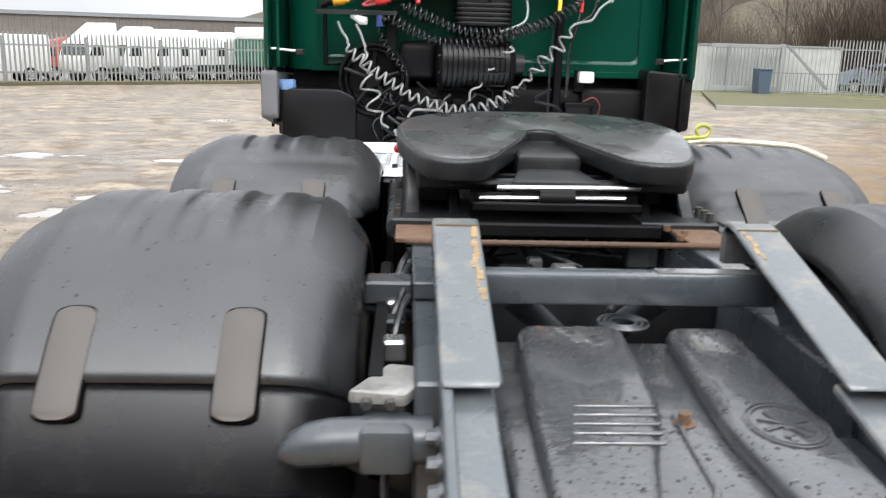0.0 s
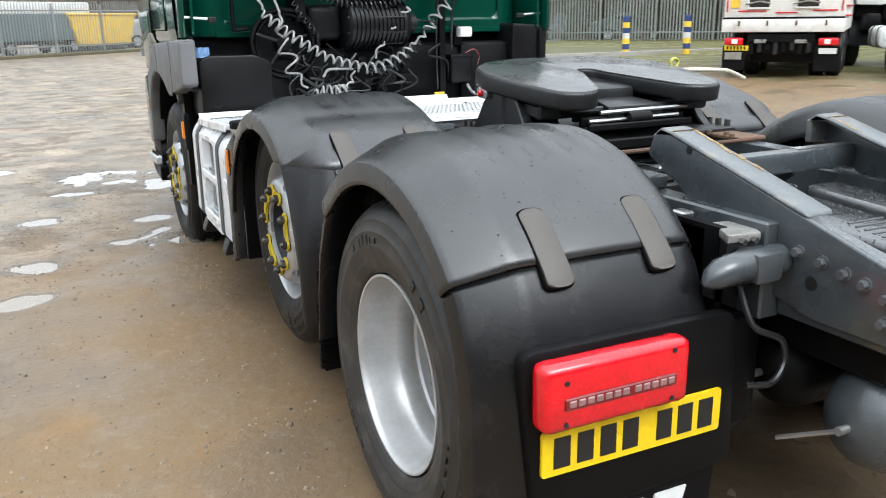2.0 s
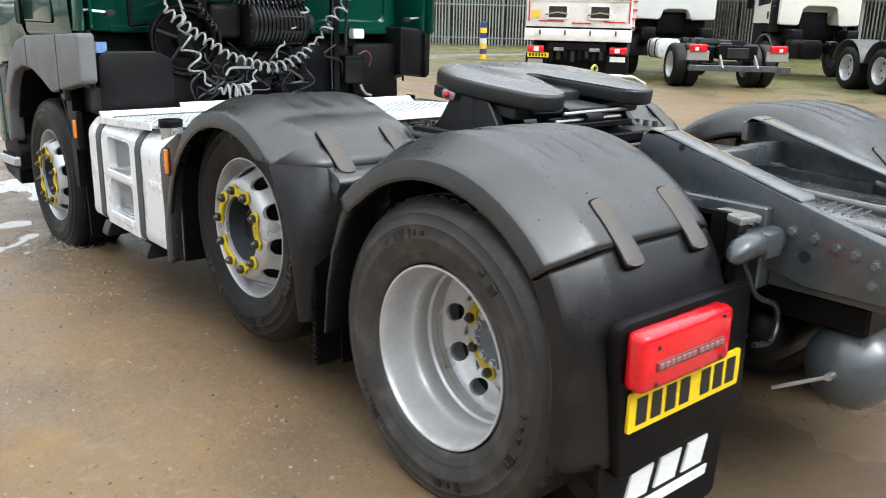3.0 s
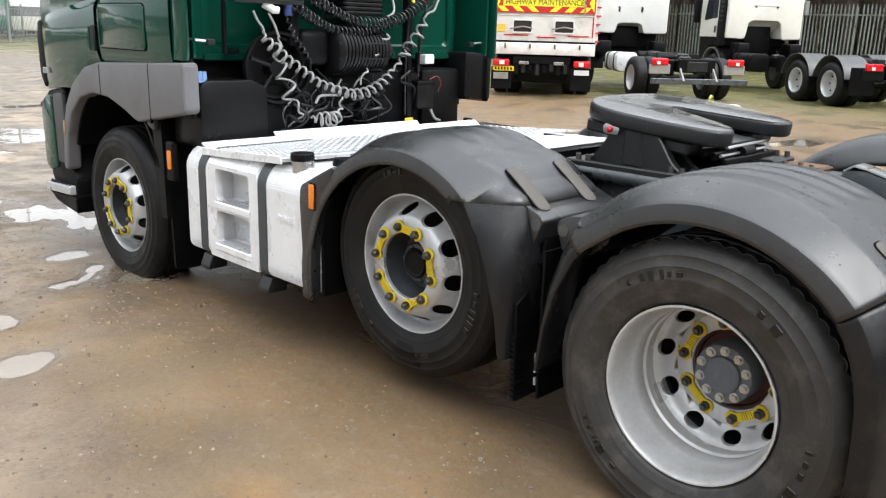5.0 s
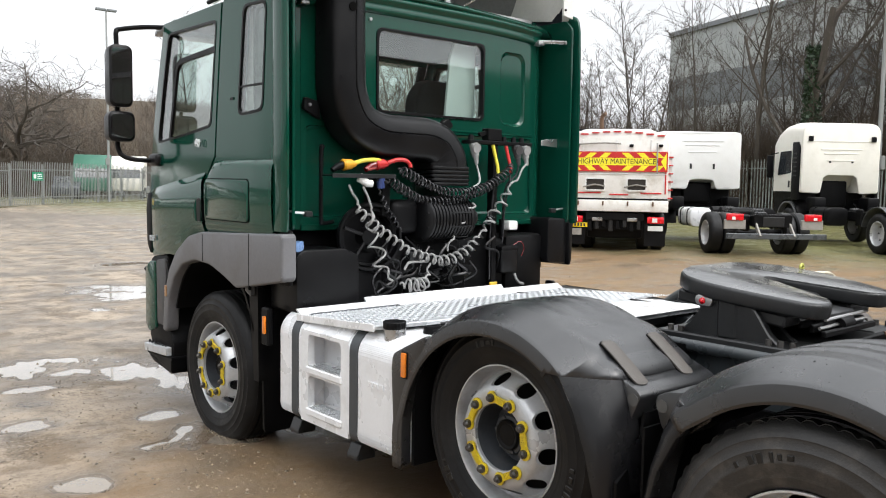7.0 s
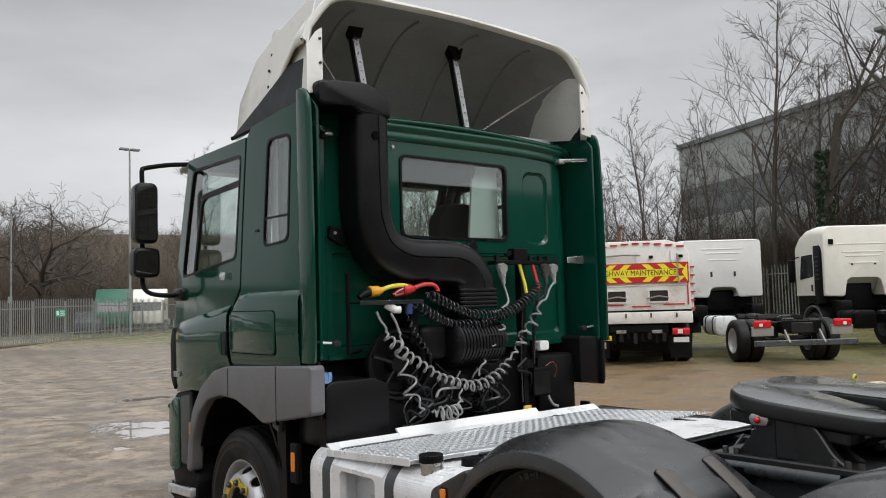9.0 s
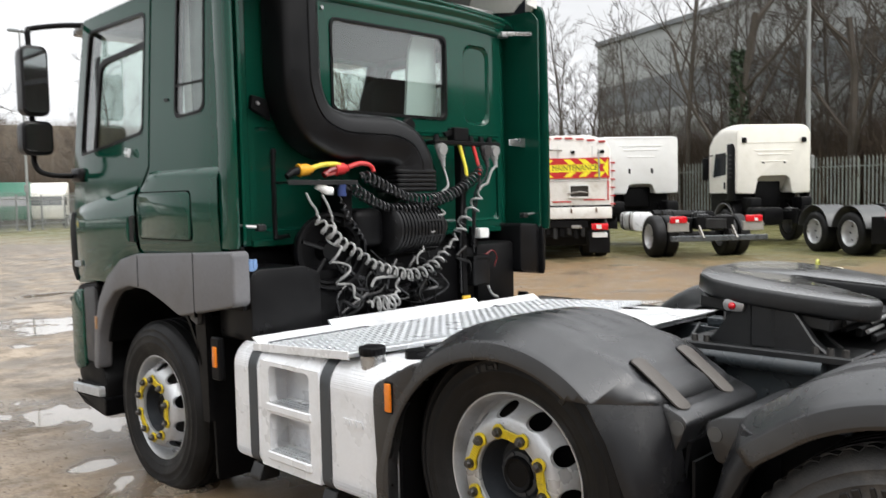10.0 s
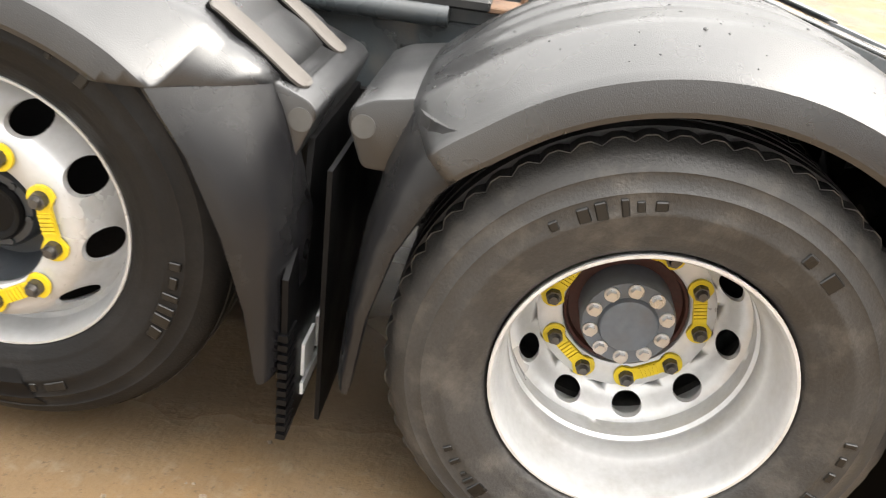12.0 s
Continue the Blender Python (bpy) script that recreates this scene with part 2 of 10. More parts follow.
TWIGS = mat("brown_winter_twigs", (0.072, 0.052, 0.036), 0.9, vary=0.4, scale=0.6, fine=6)
IVY = mat("dark_ivy_leaves", (0.022, 0.048, 0.018), 0.5, vary=0.5, scale=2, fine=12)
CONCRETE = mat("wet_concrete", (0.26, 0.245, 0.22), 0.6, vary=0.2, scale=2, dirt=(0.13, 0.12, 0.1), dirt_amount=0.6, bump=0.002)
SIGN_GREEN = mat("green_sign", (0.01, 0.26, 0.13), 0.5)
BLUE_PAINT = mat("blue_paint", (0.03, 0.05, 0.16), 0.45)
YELLOW_PAINT = mat("yellow_paint", (0.80, 0.52, 0.05), 0.5, dirt=(0.45, 0.3, 0.08), dirt_amount=0.4)
RED_VAN = mat("faded_red_paint", (0.36, 0.07, 0.05), 0.45)
GREEN_VAN = mat("mid_green_paint", (0.015, 0.11, 0.065), 0.4)
SILVER = mat("silver_car_paint", (0.40, 0.42, 0.44), 0.35, metal=0.4)


def ground_mat():
    m = bpy.data.materials.new("wet_brown_hardcore")
    m.use_nodes = True
    n, l = m.node_tree.nodes, m.node_tree.links
    bsdf = n["Principled BSDF"]
    geo = n.new("ShaderNodeNewGeometry")

    def tex(scale, detail=5, rough=0.6):
        t = n.new("ShaderNodeTexNoise")
        t.inputs["Scale"].default_value, t.inputs["Detail"].default_value, t.inputs["Roughness"].default_value = scale, detail, rough
        l.new(geo.outputs["Position"], t.inputs["Vector"])
        return t

    def rng(src, a, b, c, d):
        r = n.new("ShaderNodeMapRange")
        for key, v in (("From Min", a), ("From Max", b), ("To Min", c), ("To Max", d)):
            r.inputs[key].default_value = v
        l.new(src, r.inputs[0])
        return r.outputs[0]

    def mix(f, a, b):
        x = n.new("ShaderNodeMix")
        x.data_type = "RGBA"
        l.new(f, x.inputs[0])
        for s, v in ((6, a), (7, b)):
            if isinstance(v, tuple):
                x.inputs[s].default_value = (*v, 1)
            else:
                l.new(v, x.inputs[s])
        return x.outputs[2]

    broad, mid, fine, grit = tex(0.22, 4), tex(1.1, 6, 0.62), tex(14, 6, 0.7), tex(75, 3)
    patch, streak = tex(1.9, 10, 0.74), tex(2.0, 5, 0.55)
    sep = n.new("ShaderNodeSeparateXYZ")
    l.new(geo.outputs["Position"], sep.inputs[0])
    # brown clay with ochre stains beside the lorry
    base = mix(rng(broad.outputs[0], 0.38, 0.62, 0, 1), (0.240, 0.158, 0.086), (0.262, 0.186, 0.112))
    base = mix(rng(streak.outputs[0], 0.50, 0.70, 0, 0.6), base, (0.340, 0.205, 0.092))
    base = mix(rng(mid.outputs[0], 0.48, 0.70, 0, 0.55), base, (0.125, 0.095, 0.066))
    base = mix(rng(patch.outputs[0], 0.56, 0.70, 0, 0.35), base, (0.130, 0.098, 0.068))
    base = mix(rng(fine.outputs[0], 0.54, 0.68, 0, 0.5), base, (0.33, 0.275, 0.21))
    base = mix(rng(grit.outputs[0], 0.60, 0.68, 0, 0.45), base, (0.080, 0.064, 0.048))
    # further out the mud is paler and greyer, with bands of dark gravel
    base2 = mix(rng(mid.outputs[0], 0.42, 0.62, 0, 1), (0.530, 0.446, 0.352), (0.285, 0.233, 0.178))
    base2 = mix(rng(streak.outputs[0], 0.52, 0.62, 0, 0.75), base2, (0.135, 0.106, 0.078))
    base2 = mix(rng(patch.outputs[0], 0.50, 0.60, 0, 0.8), base2, (0.105, 0.080, 0.057))
    base2 = mix(rng(fine.outputs[0], 0.52, 0.62, 0, 0.5), base2, (0.080, 0.062, 0.045))
    base2 = mix(rng(grit.outputs[0], 0.55, 0.66, 0, 0.6), base2, (0.080, 0.065, 0.050))
    # small stones pressed into the mud, in drifts
    stone = n.new("ShaderNodeTexVoronoi")
    stone.inputs["Scale"].default_value = 62
    l.new(geo.outputs["Position"], stone.inputs["Vector"])
    pick = n.new("ShaderNodeSeparateXYZ")
    l.new(stone.outputs["Color"], pick.inputs[0])
    stone_tone = mix(pick.outputs[0], (0.075, 0.060, 0.046), (0.370, 0.320, 0.260))
    drift = n.new("ShaderNodeMath")
    drift.operation = "MULTIPLY"
    l.new(rng(patch.outputs[0], 0.45, 0.58, 0, 0.85), drift.inputs[0])
    l.new(rng(pick.outputs[1], 0.35, 0.45, 0, 1), drift.inputs[1])
    base2 = mix(drift.outputs[0], base2, stone_tone)
    wob = n.new("ShaderNodeMath")
    wob.operation = "MULTIPLY_ADD"
    l.new(broad.outputs[0], wob.inputs[0])
    wob.inputs[1].default_value = 5.0
    lean = n.new("ShaderNodeVectorMath")
    lean.operation = "DOT_PRODUCT"
    l.new(geo.outputs["Position"], lean.inputs[0])
    lean.inputs[1].default_value = (-0.75, 0.75, 0)
    l.new(lean.outputs["Value"], wob.inputs[2])
    base = mix(rng(wob.outputs[0], 5.2, 7.8, 0, 0.92), base, base2)
    # soaked mud round the standing water, and the lorry's shade in the same colour
    soak_shade = rng(sep.outputs[2], 0.010, -0.006, 0, 1)
    base = mix(rng(soak_shade, 0, 1, 0, 0.62), base, (0.098, 0.074, 0.052))
    # moss and thin grass along the edge of the yard
    gx = n.new("ShaderNodeMath")
    gx.operation = "MULTIPLY_ADD"
    l.new(mid.outputs[0], gx.inputs[0])
    gx.inputs[1].default_value = 9.0
    dist = n.new("ShaderNodeVectorMath")
    dist.operation = "DOT_PRODUCT"
    l.new(geo.outputs["Position"], dist.inputs[0])
    dist.inputs[1].default_value = (0.95, 0.15, 0)
    l.new(dist.outputs["Value"], gx.inputs[2])
    base = mix(rng(gx.outputs[0], 17.0, 23.0, 0, 0.85), base, (0.150, 0.155, 0.060))
    tone = n.new("ShaderNodeVectorMath")
    tone.operation = "SCALE"
    tone.inputs["Scale"].default_value = 0.72
    l.new(base, tone.inputs[0])
    l.new(tone.outputs[0], bsdf.inputs["Base Color"])
    damp = n.new("ShaderNodeMath")
    damp.operation = "MAXIMUM"
    l.new(rng(mid.outputs[0], 0.46, 0.60, 0, 0.75), damp.inputs[0])
    l.new(soak_shade, damp.inputs[1])
    l.new(rng(damp.outputs[0], 0, 1, 0.08, 0.5), bsdf.inputs["Specular IOR Level"])
    rv = rng(damp.outputs[0], 0, 1, 0.60, 0.20)
    l.new(rv, bsdf.inputs["Roughness"])
    hgt = n.new("ShaderNodeMath")
    hgt.operation = "ADD"
    l.new(rng(fine.outputs[0], 0, 1, 0, 1), hgt.inputs[0])
    l.new(rng(patch.outputs[0], 0, 1, 0, 0.8), hgt.inputs[1])
    bn = n.new("ShaderNodeBump")
    bn.inputs["Distance"].default_value = 0.006
    l.new(hgt.outputs[0], bn.inputs["Height"])
    l.new(bn.outputs[0], bsdf.inputs["Normal"])
    return m


GROUND = ground_mat()
WET_PLASTIC = mat("wet_grey_moulding", (0.048, 0.051, 0.054), 0.20, vary=0.2, bump=0.0015, bump_scale=60, spec=0.6, coat=0.5, rough_vary=0.12, dirt=(0.10, 0.10, 0.10), dirt_amount=0.3, dirt_scale=12)
# ramp tops: worn, and paler than the chassis paint to hold sky sheen
WORN_SHEEN = mat("worn_grey_ramp_sheen", (0.105, 0.116, 0.122), 0.34, metal=0.2, coat=0.3, vary=0.15, dirt=(0.30, 0.26, 0.20), dirt_amount=0.55, dirt_scale=12, bump=0.0006, fine=120)
WATER = mat("muddy_puddle_water", (0.24, 0.195, 0.145), 0.03, vary=0.1, rough_vary=0.01, spec=0.9, coat=1.0)
GRASS = mat("rough_winter_grass", (0.090, 0.088, 0.040), 0.85, vary=0.5, scale=1.2, fine=14, bump=0.02)


# ---- mesh helpers ----
def finish(bm, smooth=True, angle=35):
    bmesh.ops.recalc_face_normals(bm, faces=bm.faces)
    if smooth:
        for f in bm.faces:
            f.smooth = True
        for e in bm.edges:
            if len(e.link_faces) == 2 and e.calc_face_angle(0) > radians(angle):
                e.smooth = False
    return bm


def mesh_of(name, bm, material, smooth=True, angle=35):
    finish(bm, smooth, angle)
    me = bpy.data.meshes.new(name)
    bm.to_mesh(me)
    bm.free()
    for m in (material if isinstance(material, (list, tuple)) else [material]):
        me.materials.append(m)
    return me


def part(name, bm, material, parent=None, label="", m=None, smooth=True, angle=35):
    me = bm if isinstance(bm, bpy.types.Mesh) else mesh_of(name, bm, material, smooth, angle)
    ob = new(name, me)
    ob.parent = parent
    if m is not None:
        ob.matrix_basis = m
    if label:
        tagged(ob, label)
    return ob


def thing(name, label, category, group="", m=None):
    ob = new(name)
    ob.empty_display_size = 0.2
    if m is not None:
        ob.matrix_basis = m
    return tagged(ob, label, category, group)


def add_box(bm, x0, x1, y0, y1, z0, z1, bevel=0.0, seg=2):
    r = bmesh.ops.create_cube(bm, size=1.0, matrix=Matrix.Translation(((x0 + x1) / 2, (y0 + y1) / 2, (z0 + z1) / 2)) @ Matrix.Diagonal((abs(x1 - x0), abs(y1 - y0), abs(z1 - z0), 1)))
    if bevel:
        es = list({e for v in r["verts"] for e in v.link_edges})
        bmesh.ops.bevel(bm, geom=es, offset=bevel, segments=seg, affect="EDGES", profile=0.5)
    return bm


def box(*a, **k):
    return add_box(bmesh.new(), *a, **k)


def add_cyl(bm, p0, p1, r0, r1=None, seg=24, caps=True):
    p0, p1 = Vector(p0), Vector(p1)
    r1 = r0 if r1 is None else r1
    q = (p1 - p0).to_track_quat("Z", "Y").to_matrix()
    a, b = [], []
    for i in range(seg):
        d = q @ Vector((math.cos(2 * math.pi * i / seg), math.sin(2 * math.pi * i / seg), 0))
        a.append(bm.verts.new(p0 + d * r0))
        b.append(bm.verts.new(p1 + d * r1))
    for i in range(seg):
        j = (i + 1) % seg
        bm.faces.new((a[i], a[j], b[j], b[i]))
    if caps:
        bm.faces.new(a[::-1])
        bm.faces.new(b)
    return bm


def cyl(*a, **k):
    return add_cyl(bmesh.new(), *a, **k)


def add_tube(bm, pts, r, seg=8, caps=True):
    pts = [Vector(p) for p in pts]
    n = len(pts)
    rings, up = [], None
    for i, p in enumerate(pts):
        t = (pts[min(i + 1, n - 1)] - pts[max(i - 1, 0)]).normalized()
        if up is None:
            up = t.orthogonal().normalized()
        up = (up - t * up.dot(t)).normalized()
        side = t.cross(up)
        rad = r[i] if isinstance(r, (list, tuple)) else r
        rings.append([bm.verts.new(p + (up * math.cos(2 * math.pi * k / seg) + side * math.sin(2 * math.pi * k / seg)) * rad) for k in range(seg)])
    for a, b in zip(rings, rings[1:]):
        for k in range(seg):
            j = (k + 1) % seg
            bm.faces.new((a[k], a[j], b[j], b[k]))
    if caps:
        bm.faces.new(rings[0][::-1])
        bm.faces.new(rings[-1])
    return bm


def tube(*a, **k):
    return add_tube(bmesh.new(), *a, **k)


def smooth_path(pts, steps=8):
    pts = [Vector(p) for p in pts]
    out = []
    ext = [pts[0] * 2 - pts[1]] + pts + [pts[-1] * 2 - pts[-2]]
    for i in range(1, len(ext) - 2):
        a, b, c, d = ext[i - 1:i + 3]
        for s in range(steps):
            t = s / steps
            out.append(0.5 * ((2 * b) + (c - a) * t + (2 * a - 5 * b + 4 * c - d) * t * t + (3 * b - a - 3 * c + d) * t ** 3))
    out.append(pts[-1])
    return out


def add_lathe(bm, profile, seg=48, axis="x"):
    """profile: (radius, along the axis outward); outward is -x."""
    rings = []
    for r, a in profile:
        rings.append([bm.verts.new((-a, r * math.cos(2 * math.pi * k / seg), r * math.sin(2 * math.pi * k / seg))) for k in range(seg)])
    for p, q in zip(rings, rings[1:]):
        for k in range(seg):
            j = (k + 1) % seg
            bm.faces.new((p[k], p[j], q[j], q[k]))
    return rings


def add_prism(bm, poly, plane, a, b, bevel=0.0, seg=2):
    """Extrude a 2D polygon. plane 'yz': poly in (y, z), from x=a to x=b; 'xz': y; 'xy': z."""
    put = {"yz": lambda u, v, w: (w, u, v), "xz": lambda u, v, w: (u, w, v), "xy": lambda u, v, w: (u, v, w)}[plane]
    p = [bm.verts.new(put(u, v, a)) for u, v in poly]
    q = [bm.verts.new(put(u, v, b)) for u, v in poly]
    n = len(poly)
    faces = [bm.faces.new(p), bm.faces.new(q[::-1])]
    for i in range(n):
        j = (i + 1) % n
        faces.append(bm.faces.new((p[j], p[i], q[i], q[j])))
    if bevel:
        es = list({e for f in faces for e in f.edges})
        bmesh.ops.recalc_face_normals(bm, faces=faces)
        bmesh.ops.bevel(bm, geom=es, offset=bevel, segments=seg, affect="EDGES", profile=0.5)
    return bm


def prism(*a, **k):
    return add_prism(bmesh.new(), *a, **k)


def rounded(u0, u1, v0, v1, r, seg=5):
    out = []
    for cu, cv, a0 in ((u1 - r, v1 - r, 0), (u0 + r, v1 - r, 90), (u0 + r, v0 + r, 180), (u1 - r, v0 + r, 270)):
        for i in range(seg + 1):
            a = radians(a0 + 90 * i / seg)
            out.append((cu + r * math.cos(a), cv + r * math.sin(a)))
    return out


def round_poly(poly, r, seg=4):
    out = []
    n = len(poly)
    for i in range(n):
        p, c, q = Vector(poly[i - 1]), Vector(poly[i]), Vector(poly[(i + 1) % n])
        a, b = (p - c), (q - c)
        d = min(r, a.length * 0.45, b.length * 0.45)
        s, e = c + a.normalized() * d, c + b.normalized() * d
        for k in range(seg + 1):
            t = k / seg
            out.append(tuple(s * (1 - t) ** 2 + c * 2 * t * (1 - t) + e * t * t))
    return out


def add_sheet(bm, outer, holes, plane, a, b):
    """A slab with real openings: outline and holes in 2D, from a to b across the plane."""
    put = {"yz": lambda u, v, w: (w, u, v), "xz": lambda u, v, w: (u, w, v), "xy": lambda u, v, w: (u, v, w)}[plane]
    for w in (a, b):
        es = []
        for loop in (outer, *holes):
            vs = [bm.verts.new(put(u, v, w)) for u, v in loop]
            es += [bm.edges.new((vs[i], vs[(i + 1) % len(vs)])) for i in range(len(vs))]
        bmesh.ops.triangle_fill(bm, edges=es, use_beauty=True)
    for loop in (outer, *holes):
        n = len(loop)
        p = [bm.verts.new(put(u, v, a)) for u, v in loop]
        q = [bm.verts.new(put(u, v, b)) for u, v in loop]
        for i in range(n):
            j = (i + 1) % n
            bm.faces.new((p[i], p[j], q[j], q[i]))
    bmesh.ops.remove_doubles(bm, verts=bm.verts, dist=1e-5)
    return bm


def sheet(*a, **k):
    return add_sheet(bmesh.new(), *a, **k)


def ring(outer, inner, plane, a, b):
    """A frame between two outlines with the same number of points."""
    bm = bmesh.new()
    put = {"yz": lambda u, v, w: (w, u, v), "xz": lambda u, v, w: (u, w, v), "xy": lambda u, v, w: (u, v, w)}[plane]
    loops = [[bm.verts.new(put(u, v, w)) for u, v in loop] for loop, w in ((outer, a), (outer, b), (inner, b), (inner, a))]
    n = len(outer)
    for s in range(4):
        p, q = loops[s], loops[(s + 1) % 4]
        for i in range(n):
            j = (i + 1) % n
            bm.faces.new((p[i], p[j], q[j], q[i]))
    return bm


def inset_loop(loop, d):
    c = Vector((sum(p[0] for p in loop) / len(loop), sum(p[1] for p in loop) / len(loop)))
    return [tuple(Vector(p) - Vector((math.copysign(d, p[0] - c[0]), math.copysign(d, p[1] - c[1])))) for p in loop]


def mirrored(bm):
    out = bm.copy()
    bmesh.ops.scale(out, vec=(-1, 1, 1), verts=out.verts)
    bmesh.ops.reverse_faces(out, faces=out.faces)
    return out


def loft(rings, closed=True, caps=False):
    bm = bmesh.new()
    vs = [[bm.verts.new(p) for p in r] for r in rings]
    for a, b in zip(vs, vs[1:]):
        n = len(a)
        for i in range(n if closed else n - 1):
            j = (i + 1) % n
            bm.faces.new((a[i], a[j], b[j], b[i]))
    if caps:
        bm.faces.new(vs[0][::-1])
        bm.faces.new(vs[-1])
    return bm


def text_mesh(body, size, material, parent, name, m, depth=0.002, label="", width=None):
    cu = bpy.data.curves.new(name, "FONT")
    cu.body, cu.size, cu.extrude, cu.align_x, cu.align_y = body, size, depth, "CENTER", "CENTER"
    tmp = bpy.data.objects.new(name, cu)
    scene.collection.objects.link(tmp)
    bpy.context.view_layer.update()
    me = bpy.data.meshes.new_from_object(tmp.evaluated_get(bpy.context.evaluated_depsgraph_get()))
    bpy.data.objects.remove(tmp)
    if width:
        xs = [v.co.x for v in me.vertices]
        s = width / (max(xs) - min(xs))
        for v in me.vertices:
            v.co.x *= s
    me.materials.clear()
    me.materials.append(material)
    return part(name, me, material, parent, label, m)


# ---- ground ----
# hollows that hold water: (x, y, half length along x, half length along y)
HOLLOWS = [(-1.53, 6.50, 0.40, 0.44), (-0.90, 5.87, 0.36, 0.60), (0.75, 11.6, 0.55, 0.62), (0.48, 10.55, 0.40, 0.33), (-0.10, 9.65, 0.18, 0.20), (-2.15, 4.85, 0.30, 0.18), (-1.96, 5.37, 0.16, 0.13), (-1.35, 4.56, 0.15, 0.14),
           (-1.36, 3.90, 0.30, 0.30), (-2.21, 3.47, 0.16, 0.18), (-2.24, 2.85, 0.16, 0.12), (-2.62, 7.37, 0.30, 0.20), (-1.81, 5.88, 0.30, 0.10), (-3.36, 6.35, 0.30, 0.26), (-3.19, 3.43, 0.20, 0.42), (-3.57, 5.60, 0.25, 0.30),
           (-4.7, 6.9, 0.45, 0.35), (-5.5, 9.5, 0.6, 0.35), (-3.4, 9.2, 0.35, 0.2), (-1.5, 12.5, 0.7, 0.25), (3.5, 9.5, 0.6, 0.25), (7.5, 5.5, 0.6, 0.35), (9.5, 4.0, 0.7, 0.3), (2.5, 15.0, 0.9, 0.3), (-3.9, 15.5, 0.8, 0.3)]


def ground_z(x, y):
    far = min(1.0, max(0.0, (math.hypot(x, y - 3) - 22) / 12))
    rough = 0.40 + 0.55 * min(1.0, max(0.0, (y - 3.0 - 0.8 * x) / 6))
    z = rough * (0.015 * noise.noise((x * 0.6, y * 0.6, 0)) + 0.012 * noise.noise((x * 1.5, y * 1.9, 3)) + 0.005 * noise.noise((x * 4.2, y * 4.2, 5))) + 0.002 * noise.noise((x * 11, y * 11, 7)) + 0.008
    for hx, hy, a, b in HOLLOWS:
        dx, dy = (x - hx) / a, (y - hy) / b
        d = dx * dx + dy * dy
        if d < 4:
            d += 1.5 * noise.noise((x * 2.3, y * 2.7, 9)) + 0.9 * noise.noise((x * 6.5, y * 6.5, 19)) + 0.4 * noise.noise((x * 15, y * 15, 29))
            z -= 0.032 * math.exp(-max(0.0, d) * 1.35)
    # ground dropped under the lorry so the soak colour darkens it as shade
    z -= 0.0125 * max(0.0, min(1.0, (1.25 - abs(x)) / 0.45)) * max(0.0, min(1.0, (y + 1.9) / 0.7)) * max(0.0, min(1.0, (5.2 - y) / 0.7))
    # the ground rises a little to the grass verge under the fences
    bank = max(0.0, min(1.0, (0.85 * x + 0.53 * y - 27) / 4)) * 0.12
    return z * (1 - far) + bank


def make_ground():
    xs, ys = [], []

    def steps(lo, hi, near_lo, near_hi, fine, grow):
        out = [near_lo + fine * k for k in range(int((near_hi - near_lo) / fine) + 1)]
        s = fine
        while out[-1] < hi:
            s *= grow
            out.append(min(hi, out[-1] + s))
        s = fine
        while out[0] > lo:
            s *= grow
            out.insert(0, max(lo, out[0] - s))
        return out
    xs = steps(-1200, 1200, -6.0, 4.0, 0.07, 1.09)
    ys = steps(-1200, 1200, -3.0, 13.0, 0.07, 1.09)
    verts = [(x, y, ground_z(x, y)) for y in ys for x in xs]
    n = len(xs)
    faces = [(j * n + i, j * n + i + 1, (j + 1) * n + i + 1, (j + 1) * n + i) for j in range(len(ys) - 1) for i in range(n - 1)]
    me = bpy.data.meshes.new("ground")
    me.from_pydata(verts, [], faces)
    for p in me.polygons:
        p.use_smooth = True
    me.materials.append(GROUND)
    return tagged(new("ground", me), "wet brown hardcore yard with puddles", "ground", kind="structure")


make_ground()
bm = bmesh.new()
bmesh.ops.create_grid(bm, x_segments=2, y_segments=2, size=1, matrix=Matrix.Translation((2, 9, -0.0095)) @ Matrix.Diagonal((16, 16, 1, 1)))
tagged(part("water", bm, WATER, None, smooth=False), "muddy rain water standing in hollows", "puddle", kind="structure")

# loose stones, clods and grit on the yard
rnd = random.Random(3)


